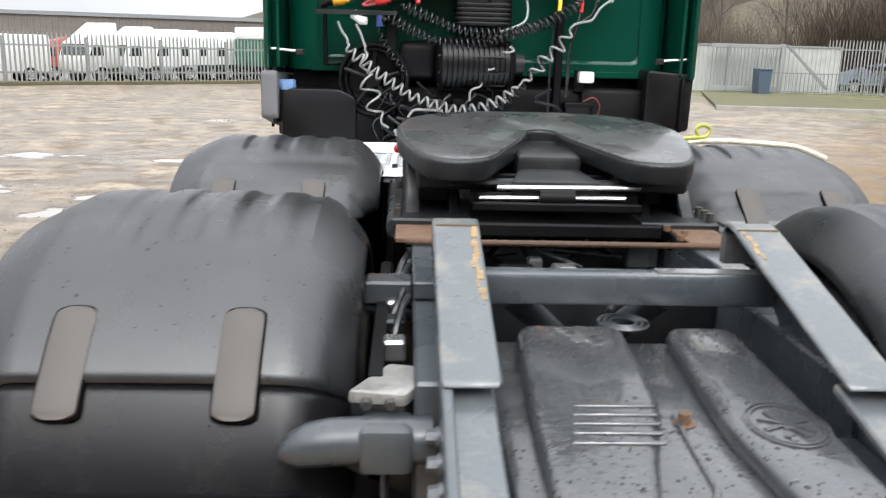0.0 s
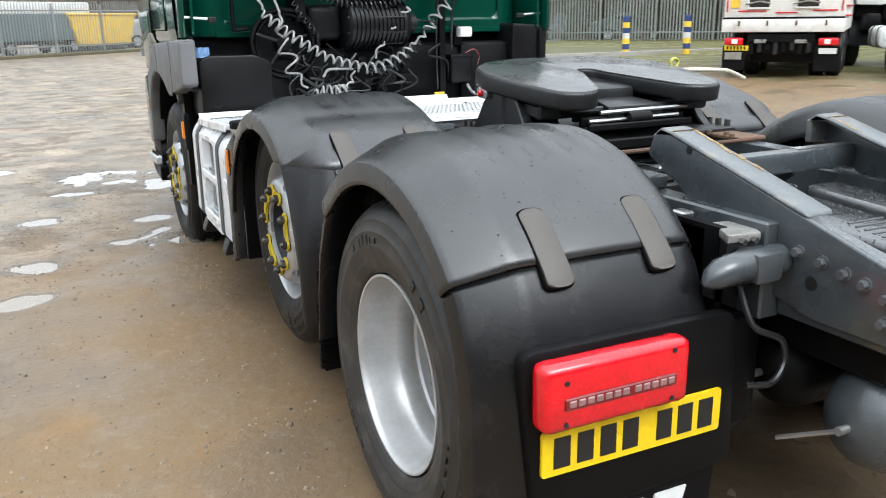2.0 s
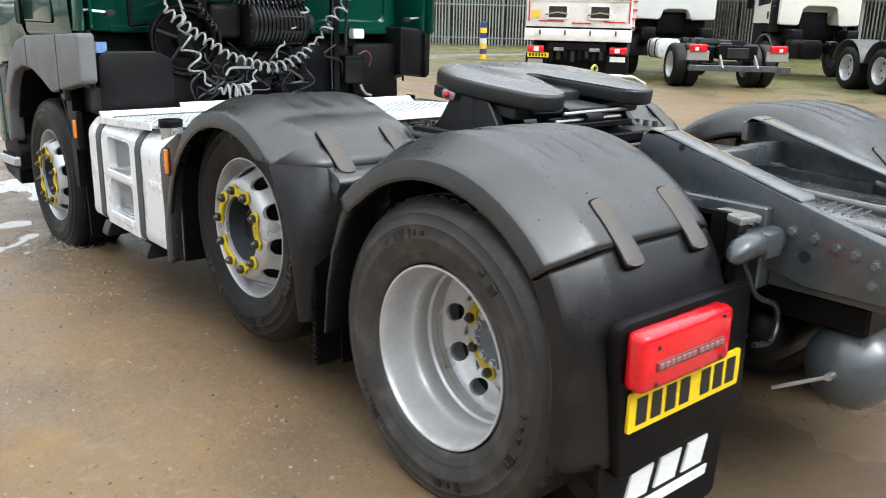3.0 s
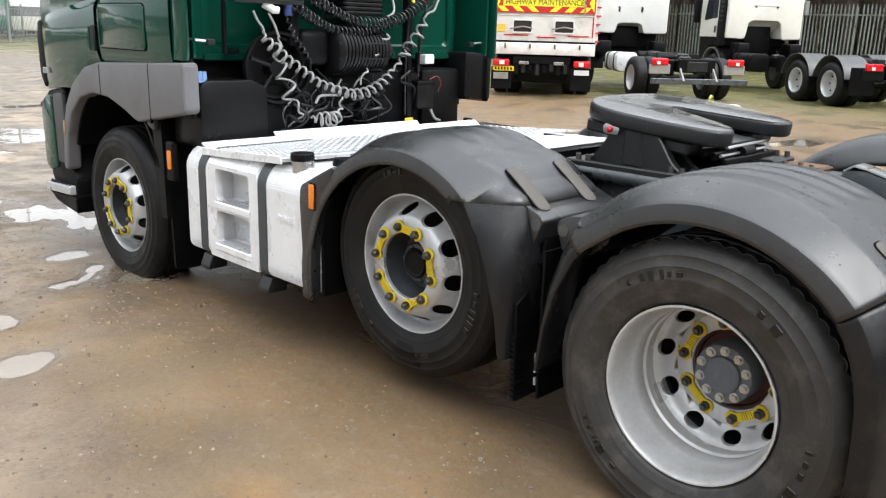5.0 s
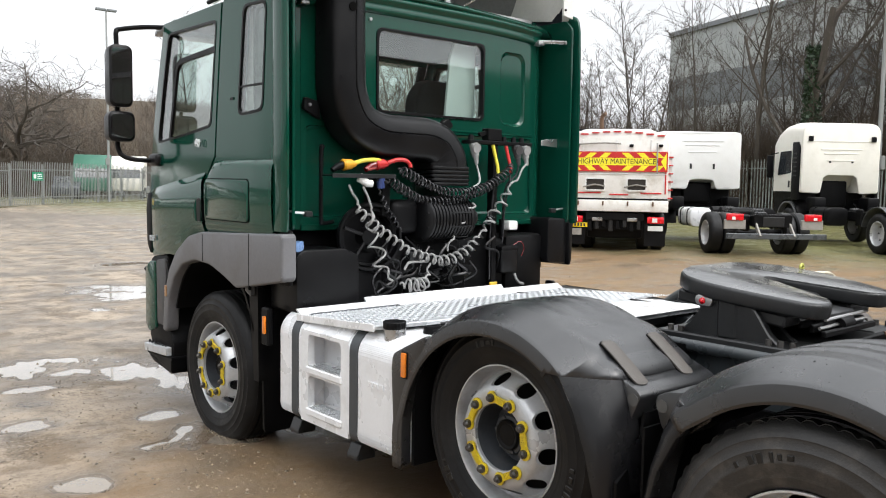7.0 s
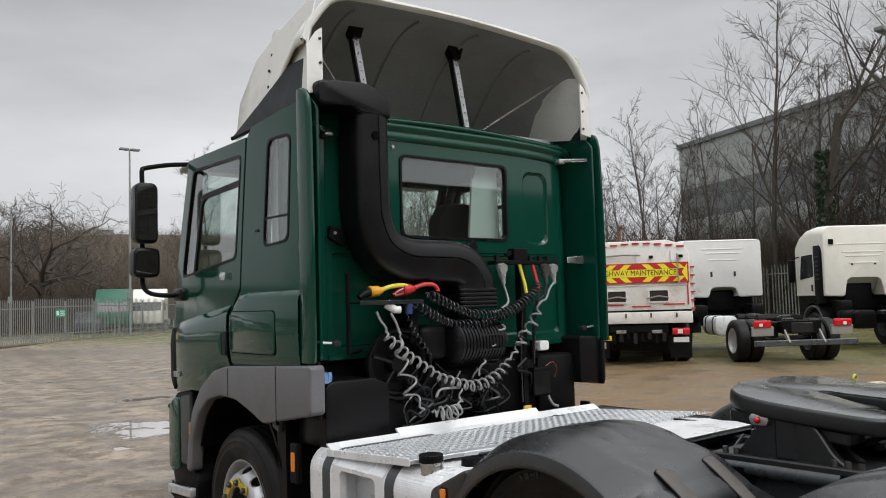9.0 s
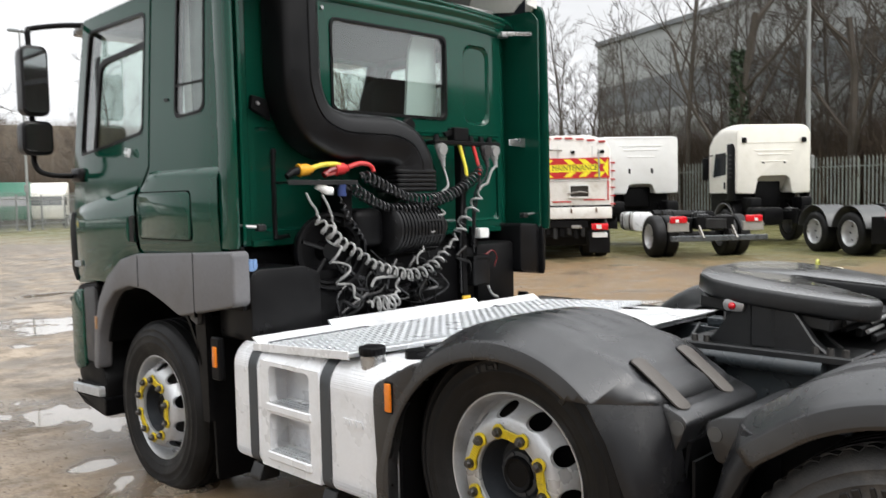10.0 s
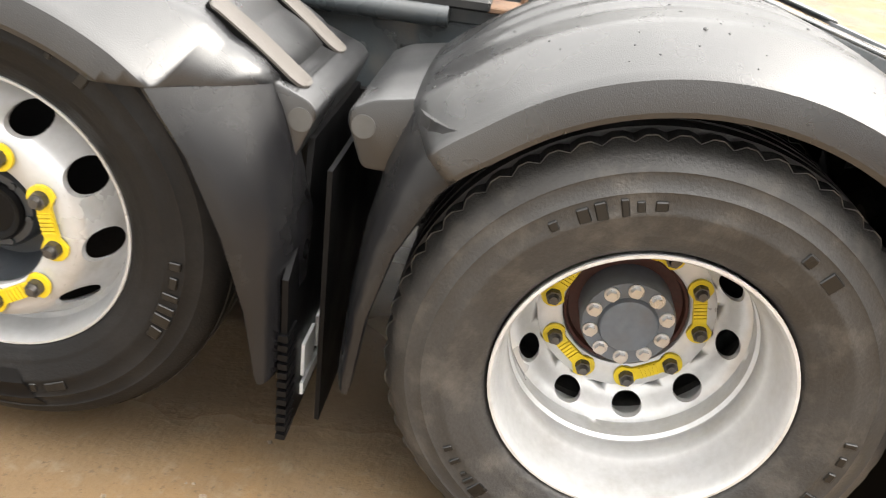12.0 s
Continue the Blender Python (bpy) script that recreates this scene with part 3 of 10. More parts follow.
def scatter(name, label, count, sizes, spread, material):
    v_s, f_s = [], []
    for k in range(count):
        if rnd.random() < spread:
            x, y = -1.15 - abs(rnd.gauss(0, 1.6)), rnd.uniform(-2.5, 7)
        else:
            x, y = rnd.uniform(-9, 12), rnd.uniform(-3, 18)
        # grit gathers in drifts
        if noise.noise((x * 1.3, y * 1.3, 21)) < rnd.uniform(-0.7, 0.25):
            continue
        r = rnd.choice(sizes) * rnd.uniform(0.7, 1.3)
        z = ground_z(x, y)
        b0 = len(v_s)
        ph = rnd.random() * 6
        lo = [(x + r * rnd.uniform(0.7, 1.3) * math.cos(ph + a), y + r * rnd.uniform(0.7, 1.3) * math.sin(ph + a), z - 0.003) for a in (0, 1.05, 2.1, 3.14, 4.2, 5.24)]
        top = [(x + (p[0] - x) * 0.62 + r * 0.1, y + (p[1] - y) * 0.62, z + r * rnd.uniform(0.35, 0.75)) for p in lo[::2]]
        v_s += lo + top
        f_s += [(b0, b0 + 1, b0 + 6), (b0 + 1, b0 + 2, b0 + 7, b0 + 6), (b0 + 2, b0 + 3, b0 + 7), (b0 + 3, b0 + 4, b0 + 8, b0 + 7), (b0 + 4, b0 + 5, b0 + 8), (b0 + 5, b0, b0 + 6, b0 + 8), (b0 + 6, b0 + 7, b0 + 8)]
    me = bpy.data.meshes.new(name)
    me.from_pydata(v_s, [], f_s)
    me.materials.append(material)
    return tagged(new(name, me), label, name, kind="stuff")


def island_mat(name, dark, light, rough):
    m = bpy.data.materials.new(name)
    m.use_nodes = True
    n, l = m.node_tree.nodes, m.node_tree.links
    geo = n.new("ShaderNodeNewGeometry")
    ramp = n.new("ShaderNodeMix")
    ramp.data_type = "RGBA"
    ramp.inputs[6].default_value, ramp.inputs[7].default_value = (*dark, 1), (*light, 1)
    l.new(geo.outputs["Random Per Island"], ramp.inputs[0])
    l.new(ramp.outputs[2], n["Principled BSDF"].inputs["Base Color"])
    n["Principled BSDF"].inputs["Roughness"].default_value = rough
    return m


scatter("gravel", "small loose stones scattered over the yard", 10000, (0.002, 0.0025, 0.003, 0.004, 0.005, 0.006, 0.008), 0.8, island_mat("pebble_stone", (0.060, 0.048, 0.036), (0.27, 0.215, 0.16), 0.5))
scatter("mud_clods", "dark wet clods of mud on the yard", 700, (0.006, 0.008, 0.010, 0.014), 0.6, island_mat("mud_clod", (0.070, 0.050, 0.032), (0.22, 0.165, 0.105), 0.4))


# ---- fences ----
def pale_mesh(h, material):
    bm = bmesh.new()
    w = 0.034
    rings = []
    for z, k in ((0.05, 1.0), (h - 0.16, 1.0), (h - 0.02, 0.55)):
        rings.append([(-w * k, 0.0, z), (-w * 0.35 * k, 0.014, z), (w * 0.35 * k, 0.014, z), (w * k, 0.0, z), (w * 0.3 * k, 0.006, z), (-w * 0.3 * k, 0.006, z)])
    bm = loft(rings, True, True)
    return mesh_of("pale", bm, material)


def fence(name, p0, p1, h, material, label, group, gap=0.155, split=2.75):
    p0, p1 = Vector((*p0, 0)), Vector((*p1, 0))
    d = p1 - p0
    ln = d.length
    d.normalize()
    ang = math.degrees(math.atan2(d.y, d.x))
    me = pale_mesh(h, material)
    post = mesh_of("post", box(-0.03, 0.03, 0.02, 0.10, 0, h - 0.15), material)
    rail = mesh_of("rail", box(0, split, 0.014, 0.035, -0.03, 0.03), material)
    n = max(1, int(ln / split))
    for b in range(n):
        base = p0 + d * (b * split)
        f = thing(name, label, "fence", group, pose(base.x, base.y, ground_z(base.x, base.y), 0, 0, ang))
        part("post", post, None, f)
        for z in (0.42, h - 0.45):
            part("rail", rail, None, f, m=Matrix.Translation((0, 0, z)))
        for k in range(int(split / gap)):
            part("pale", me, None, f, m=Matrix.Translation((0.06 + k * gap, 0, 0)))


# ---- buildings ----
def shed(name, label, corners, h_dark, h, low=CLAD, mid=CLAD_DARK, rib=0.5):
    """A clad shed: corners in plan, dark lower cladding and pale upper cladding with ribs."""
    ob = thing(name, label, "building")
    n = len(corners)
    for i in range(n):
        a, b = Vector((*corners[i], 0)), Vector((*corners[(i + 1) % n], 0))
        d = b - a
        ln = d.length
        m = Matrix.Translation(a) @ Matrix.Rotation(math.atan2(d.y, d.x), 4, "Z")
        for nm, z0, z1, mt in (("lower_wall", 0, h_dark * 0.76, low), ("middle_wall", h_dark * 0.76, h_dark, mid), ("upper_wall", h_dark, h, low)):
            bm = bmesh.new()
            k, pts = 0.0, []
            while k < ln:
                pts += [(k, 0.0), (k + rib * 0.62, 0.0), (k + rib * 0.70, -0.05), (k + rib * 0.92, -0.05)]
                k += rib
            pts = [p for p in pts if p[0] < ln] + [(ln, 0.0)]
            lo = [bm.verts.new((x, y, z0)) for x, y in pts]
            hi = [bm.verts.new((x, y, z1)) for x, y in pts]
            for q in range(len(pts) - 1):
                bm.faces.new((lo[q], lo[q + 1], hi[q + 1], hi[q]))
            part(nm, bm, mt, ob, m=m, smooth=False)
        part("gutter", box(0, ln, -0.2, 0.05, h - 0.05, h + 0.28), CLAD_DARK, ob, m=m)
    bm = bmesh.new()
    bm.faces.new([bm.verts.new((*c, h + 0.2)) for c in corners])
    part("roof", bm, CLAD_DARK, ob)
    return ob


shed("warehouse", "large two-tone grey clad warehouse behind bare trees", [(50.3, 35.8), (37.0, 2.0), (90, -20), (105, 20)], 9.6, 12.8)
shed("long_shed", "long low grey-brown shed beyond the fence", [(-75, 66), (-8, 78), (-8, 95), (-75, 83)], 3.3, 3.7, mat("brown_grey_cladding", (0.150, 0.132, 0.118), 0.7, vary=0.12, scale=0.4, fine=3), mat("brown_grey_cladding_band", (0.140, 0.124, 0.112), 0.7, vary=0.12, scale=0.4, fine=3))


# out-of-view wall added to darken light and reflections on rear faces
bm = box(-45, 45, -16.4, -16.0, 0, 6.0)
tagged(part("shade_wall_south", bm, mat("dark_shade_wall", (0.075, 0.065, 0.058), 0.85, vary=0.3, scale=0.8, fine=9, bump=0.01), None), "unseen dark wall behind the camera that shades the lorry's rear", "wall", kind="structure")

# ---- trees ----
def bare_tree(seed, h, spread, levels=5, r0=0.16, droop=0.0, lean=0.0, base_split=0.25):
    rn = random.Random(seed)
    v_t, f_t, split = [], [], []

    def limb(p, d, ln, r, depth):
        seg = 4 if depth < 2 else 2
        sides = 6 if depth < 2 else (4 if depth < 4 else 3)
        pts = [Vector(p)]
        dd = Vector(d).normalized()
        for s in range(seg):
            dd = (dd + Vector((rn.uniform(-1, 1), rn.uniform(-1, 1), rn.uniform(-0.6, 0.8))) * 0.16 + Vector((0, 0, 0.05 - droop * depth * 0.05))).normalized()
            pts.append(pts[-1] + dd * ln / seg)
        prev = None
        for i, q in enumerate(pts):
            t = (pts[min(i + 1, seg)] - pts[max(i - 1, 0)]).normalized()
            u = t.orthogonal().normalized()
            w = t.cross(u)
            rad = r * (1 - 0.45 * i / seg)
            b0 = len(v_t)
            v_t.extend(q + (u * math.cos(2 * math.pi * k / sides) + w * math.sin(2 * math.pi * k / sides)) * rad for k in range(sides))
            if prev is not None:
                for k in range(sides):
                    j = (k + 1) % sides
                    f_t.append((prev + k, prev + j, b0 + j, b0 + k))
            prev = b0
        if depth == 0:
            split.append((len(v_t), len(f_t)))
        if depth >= levels:
            return
        n = rn.choice((3, 3, 4)) if depth else rn.choice((5, 6, 7))
        for c in range(n):
            f = 0.35 + 0.65 * (c + rn.random()) / n if depth else base_split + (1 - base_split) * (c + rn.random()) / n
            i = min(seg - 1, int(f * seg))
            q = pts[i].lerp(pts[i + 1], f * seg - i)
            axis = (pts[i + 1] - pts[i]).normalized()
            side = axis.orthogonal()
            side.rotate(Matrix.Rotation(rn.uniform(0, 6.28), 3, axis))
            a = spread * rn.uniform(0.6, 1.25)
            limb(q, axis * math.cos(a) + side * math.sin(a), ln * rn.uniform(0.5, 0.72), r * rn.uniform(0.36, 0.50), depth + 1)
    limb((0, 0, -0.1), (lean, 0, 1), h * 0.55, r0, 0)
    return v_t, f_t, split[0]


def trunk_and_crown(v, f, cut):
    out = []
    for name, vs, fs in (("trunk", v[:cut[0]], f[:cut[1]]), ("crown", v[cut[0]:], [tuple(i - cut[0] for i in q) for q in f[cut[1]:]])):
        me = bpy.data.meshes.new(name)
        me.from_pydata(vs, [], fs)
        me.materials.append(BARK)
        out.append(me)
    return out


def tree_mesh(seed, **k):
    return trunk_and_crown(*bare_tree(seed, **k))


def slender_tree(seed, h, r0, angle, first=0.18, count=18, reach=0.34):
    """A straight-stemmed winter tree: a leader to the top, rising side branches, sprays of fine twigs."""
    rn = random.Random(seed)
    v_t, f_t = [], []

    def stem(p, d, ln, r, seg, sides, wob):
        pts, dd = [Vector(p)], Vector(d).normalized()
        for q in range(seg):
            dd = (dd + Vector((rn.uniform(-1, 1), rn.uniform(-1, 1), rn.uniform(-0.3, 0.7))) * wob).normalized()
            pts.append(pts[-1] + dd * ln / seg)
        prev = None
        for i, q in enumerate(pts):
            t = (pts[min(i + 1, seg)] - pts[max(i - 1, 0)]).normalized()
            u = t.orthogonal().normalized()
            w = t.cross(u)
            rad = max(0.004, r * (1 - 0.85 * i / seg))
            b0 = len(v_t)
            v_t.extend(q + (u * math.cos(2 * math.pi * k / sides) + w * math.sin(2 * math.pi * k / sides)) * rad for k in range(sides))
            if prev is not None:
                f_t.extend((prev + k, prev + (k + 1) % sides, b0 + (k + 1) % sides, b0 + k) for k in range(sides))
            prev = b0
        return pts

    def sprout(pts, f, a, turn):
        seg = len(pts) - 1
        i = min(seg - 1, int(f * seg))
        q = pts[i].lerp(pts[i + 1], f * seg - i)
        axis = (pts[i + 1] - pts[i]).normalized()
        side = axis.orthogonal()
        side.rotate(Matrix.Rotation(turn, 3, axis))
        return q, axis * math.cos(a) + side * math.sin(a)

    trunk = stem((0, 0, -0.1), (rn.uniform(-0.05, 0.05), rn.uniform(-0.05, 0.05), 1), h, r0, 9, 6, 0.05)
    cut = (len(v_t), len(f_t))
    for c in range(count):
        f = first + (0.97 - first) * (c + rn.random()) / count
        q, d = sprout(trunk, f, angle * rn.uniform(0.7, 1.3), c * 2.4 + rn.uniform(-0.5, 0.5))
        ln = h * reach * (1.15 - 0.85 * f) * rn.uniform(0.75, 1.2)
        br = stem(q, d, ln, r0 * 0.42 * (1.2 - f), 4, 4, 0.12)
        for e in range(rn.choice((5, 6, 7))):
            q2, d2 = sprout(br, rn.uniform(0.2, 0.97), rn.uniform(0.35, 0.75), rn.uniform(0, 6.28))
            tw = stem(q2, d2, ln * rn.uniform(0.25, 0.5), 0.013, 2, 3, 0.16)
            for g in range(rn.choice((6, 7, 8))):
                q3, d3 = sprout(tw, rn.uniform(0.15, 1.0), rn.uniform(0.3, 0.8), rn.uniform(0, 6.28))
                stem(q3, d3, ln * rn.uniform(0.10, 0.24), 0.008, 1, 3, 0.15)
    return trunk_and_crown(v_t, f_t, cut)


BIG = [tree_mesh(11, h=13, spread=0.50, levels=6, r0=0.19), tree_mesh(13, h=14, spread=0.62, levels=6, r0=0.20)]
TREES = [slender_tree(31, 11.5, 0.10, 0.55), slender_tree(32, 12.5, 0.11, 0.48, 0.22, 20), slender_tree(33, 10.5, 0.08, 0.42, 0.12, 20, 0.30), slender_tree(34, 9.0, 0.08, 0.62, 0.10, 18, 0.40)]


def oak_mesh(seed, h, spread):
    """An old broad oak: a short trunk, crooked spreading limbs and a dense dome of twigs."""
    rn = random.Random(seed)
    v_t, f_t, cut = [], [], []

    def limb(p, d, ln, r, depth):
        seg = 4 if depth < 3 else 2
        sides = 7 if depth == 0 else 5 if depth < 3 else 3
        pts, dd = [Vector(p)], Vector(d).normalized()
        for q in range(seg):
            dd = (dd + Vector((rn.uniform(-1, 1), rn.uniform(-1, 1), rn.uniform(-0.5, 0.8))) * (0.10 if depth == 0 else 0.30)).normalized()
            pts.append(pts[-1] + dd * ln / seg)
        prev = None
        for i, q in enumerate(pts):
            t = (pts[min(i + 1, seg)] - pts[max(i - 1, 0)]).normalized()
            u = t.orthogonal().normalized()
            w = t.cross(u)
            rad = max(0.011, r * (1 - 0.55 * i / seg))
            b0 = len(v_t)
            v_t.extend(q + (u * math.cos(2 * math.pi * k / sides) + w * math.sin(2 * math.pi * k / sides)) * rad for k in range(sides))
            if prev is not None:
                f_t.extend((prev + k, prev + (k + 1) % sides, b0 + (k + 1) % sides, b0 + k) for k in range(sides))
            prev = b0
        if depth == 0:
            cut.append((len(v_t), len(f_t)))
        if depth >= 5:
            return
        n = 9 if depth == 0 else 5 if depth < 2 else 4
        for c in range(n):
            f = (0.55 + 0.45 * (c + rn.random()) / n) if depth == 0 else 0.25 + 0.75 * (c + rn.random()) / n
            i = min(seg - 1, int(f * seg))
            q = pts[i].lerp(pts[i + 1], f * seg - i)
            axis = (pts[i + 1] - pts[i]).normalized()
            side = axis.orthogonal()
            side.rotate(Matrix.Rotation(c * 2.4 + rn.uniform(-0.6, 0.6), 3, axis))
            a = spread * rn.uniform(0.55, 1.25)
            limb(q, axis * math.cos(a) + side * math.sin(a), ln * (0.95 if depth == 0 else rn.uniform(0.48, 0.72)), r * (0.46 if depth == 0 else rn.uniform(0.36, 0.52)), depth + 1)
    limb((0, 0, -0.1), (0, 0, 1), h * 0.34, 0.40, 0)
    return trunk_and_crown(v_t, f_t, cut[0])


OAK = oak_mesh(21, 12.5, 0.85)


def plant(kind, x, y, s, turn, label, group):
    ob = thing("bare_tree", label, "tree", group, pose(x, y, ground_z(x, y), 0, 0, turn) @ Matrix.Diagonal((s, s, s, 1)))
    part("trunk", kind[0], None, ob)
    part("crown", kind[1], None, ob)
    return ob


rnd = random.Random(5)
# a belt of bare trees stands between the palisade and the warehouse
for k in range(62):
    t = k / 61
    x, y = 35.0 + rnd.uniform(0, 5.5) - 2 * max(0, t - 0.5), -14 + 40 * t + rnd.uniform(-0.5, 0.5)
    plant(rnd.choice(TREES), x, y, rnd.uniform(0.62, 1.02), rnd.uniform(0, 360), "leafless tree with thin grey-brown branches", "trees behind the palisade")
for k in range(34):
    t = k / 33
    x, y = 35.5 - 13.5 * t + rnd.uniform(-0.5, 4), 26 + 15 * t + rnd.uniform(0, 4)
    plant(rnd.choice(TREES), x, y, rnd.uniform(0.7, 1.05), rnd.uniform(0, 360), "slender leafless tree with thin branches", "trees behind the palisade")
plant(BIG[1], 33.2, 16.6, 1.25, 40, "tall bare tree with ivy on its trunk", "trees behind the palisade")
plant(BIG[0], 34.0, 12.0, 1.25, 200, "tall bare tree with a forked crown", "trees behind the palisade")
for x, y, k, sc, turn in ((33.9, 19.5, 1, 1.30, 20), (34.6, 15.0, 0, 1.40, 80), (34.9, 10.2, 1, 1.42, 140), (34.2, 7.6, 0, 1.30, 200), (35.4, 13.2, 3, 1.45, 10), (34.8, 17.8, 3, 1.45, 250), (35.6, 4.4, 1, 1.35, 300), (35.2, 0.8, 0, 1.35, 60)):
    plant(TREES[k], x, y, sc, turn, "tall bare tree with a fine twiggy crown", "trees behind the palisade")
plant(OAK, 12.8, 67.0, 1.12, 60, "wide-crowned bare oak on the far bank", "trees on the far bank")


def thicket(name, label, spots, h, material, seed, per=120, size=0.5, rise=None):
    rn = random.Random(seed)
    v, f = [], []
    for x, y, s in spots:
        for k in range(per):
            p = Vector((x + rn.gauss(0, s), y + rn.gauss(0, s), 0))
            if rise:
                p.z = rise(p.x, p.y)
            d = Vector((rn.uniform(-0.5, 0.5), rn.uniform(-0.5, 0.5), 1)).normalized()
            hh = h * rn.uniform(0.35, 1.0)
            w = 0.012
            q = p + d * hh * 0.6
            e = q + (d + Vector((rn.uniform(-0.5, 0.5), rn.uniform(-0.5, 0.5), 0))) * hh * 0.4
            b = len(v)
            o = Vector((w, 0, 0)) if rn.random() < 0.5 else Vector((0, w, 0))
            v += [p - o, p + o, q + o * 0.8, q - o * 0.8, e]
            f += [(b, b + 1, b + 2, b + 3), (b + 3, b + 2, b + 4)]
            for c in range(7):
                t0 = p.lerp(q, rn.uniform(0.3, 1.0))
                t1 = t0 + Vector((rn.uniform(-1, 1), rn.uniform(-1, 1), rn.uniform(0.1, 1.1))) * size
                b = len(v)
                v += [t0 - o * 0.5, t0 + o * 0.5, t1]
                f.append((b, b + 1, b + 2))
    me = bpy.data.meshes.new(name)
    me.from_pydata(v, [], f)
    me.materials.append(material)
    return tagged(new(name, me), label, "bushes", kind="stuff")


spots = [(rnd.uniform(34.5, 37.0), y * 0.9 - 16, 0.9) for y in range(48)] + [(36 - 15 * k / 22, 27 + 16 * k / 22, 1.0) for k in range(22)]
thicket("undergrowth", "tangled brown winter scrub behind the palisade", spots, 6.8, TWIGS, 8, per=560, size=0.9)


# ---- the green tractor unit ----
truck = thing("truck", "dark green tractor unit with black wings on wet ground", "truck")

# wheels: axis along x, outward is -x, the outer rim flange lies at x = 0
TYRE_R = 0.503


def tyre_mesh(tread_blocks):
    bm = bmesh.new()
    w = 0.30
    side = [(0.292, -0.020), (0.300, 0.002), (0.312, 0.010), (0.330, 0.016), (0.334, 0.0185), (0.340, 0.0185), (0.345, 0.021), (0.375, 0.029), (0.380, 0.031), (0.386, 0.029), (0.415, 0.027),
            (0.420, 0.029), (0.425, 0.026), (0.448, 0.016), (0.453, 0.018), (0.459, 0.014), (0.478, 0.002), (0.490, -0.012), (0.497, -0.030)]
    crown = []
    half = w / 2
    grooves = (-0.075, -0.025, 0.025, 0.075)
    xs = [-0.118]
    for g in grooves:
        xs += [g - 0.007, g - 0.005, g + 0.005, g + 0.007]
    xs.append(0.118)
    for k, x in enumerate(xs):
        deep = 0.013 if k % 4 in (2, 3) and 0 < k < len(xs) - 1 else 0.0
        crown.append((TYRE_R - 0.25 * x * x - deep, x - half + 0.002))
    prof = side + crown[::-1] + [(r, -w - a + 0.0) for r, a in side[::-1]]
    rings = add_lathe(bm, prof, 168 if tread_blocks else 96)
    if tread_blocks:
        # worn shoulder lugs of the drive tread: every third step round the shoulder is a gap
        i = len(side) - 1
        for k in range(0, 168, 3):
            for q, f in ((i - 1, 0.996), (i, 0.984), (i + 1, 0.983), (i + 2, 0.986)):
                rings[q][k].co.y *= f
                rings[q][k].co.z *= f
        for k in range(168):
            for q in (i, i + 1):
                if k % 3:
                    rings[q][k].co.y *= 1.006
                    rings[q][k].co.z *= 1.006
    return mesh_of("tyre", bm, RUBBER_DUSTY if tread_blocks else RUBBER, angle=50)


def disc_with_holes(bm, r0, r1, height, holes, hr, hole_t, seg=24):
    """A dished wheel disc from r0 to r1 with oval hand holes cut through; height(r) is the place along the axis."""
    span = 2 * math.pi / holes
    rc = (r0 + r1) / 2

    def at(r, th):
        return bm.verts.new((-height(r), r * math.cos(th), r * math.sin(th)))

    def polar(a, b):
        c = a.co.lerp(b.co, 0.5)
        return math.hypot(c.y, c.z), math.atan2(c.z, c.y)

    for h in range(holes):
        mid = h * span
        inner, outer, deep = [], [], []
        for k in range(seg):
            a = 2 * math.pi * k / seg
            ca, sa = math.cos(a), math.sin(a)
            inner.append(at(rc + hr * ca, mid + hole_t * sa / rc))
            deep.append(bm.verts.new((-height(rc + hr * ca) + 0.016, (rc + hr * ca) * math.cos(mid + hole_t * sa / rc), (rc + hr * ca) * math.sin(mid + hole_t * sa / rc))))
            s = 1 / max(abs(ca), abs(sa))
            outer.append(at(rc + (r1 - r0) / 2 * ca * s, mid + span / 2 * sa * s))
        middle = [at(*polar(a, b)) for a, b in zip(inner, outer)]
        for k in range(seg):
            j = (k + 1) % seg
            bm.faces.new((inner[k], inner[j], middle[j], middle[k]))
            bm.faces.new((middle[k], middle[j], outer[j], outer[k]))
            bm.faces.new((inner[j], inner[k], deep[k], deep[j]))


def steer_rim_mesh():
    bm = bmesh.new()
    add_lathe(bm, [(0.270, -0.26), (0.270, -0.08), (0.284, -0.035), (0.288, -0.012), (0.297, -0.006), (0.302, 0.0), (0.300, 0.006), (0.295, 0.006), (0.289, -0.004), (0.284, -0.034), (0.278, -0.060), (0.266, -0.072)], 72)

    def dish(r):
        t = min(1, max(0, (0.266 - r) / 0.062))
        return -0.072 + 0.104 * (t * t * (3 - 2 * t)) ** 0.8
    disc_with_holes(bm, 0.204, 0.266, dish, 10, 0.0235, 0.037)
    add_lathe(bm, [(0.204, 0.032), (0.196, 0.036), (0.146, 0.037), (0.141, 0.033), (0.140, -0.01)], 60)
    bmesh.ops.remove_doubles(bm, verts=bm.verts, dist=2e-4)
    return mesh_of("rim", bm, RIM, angle=40)


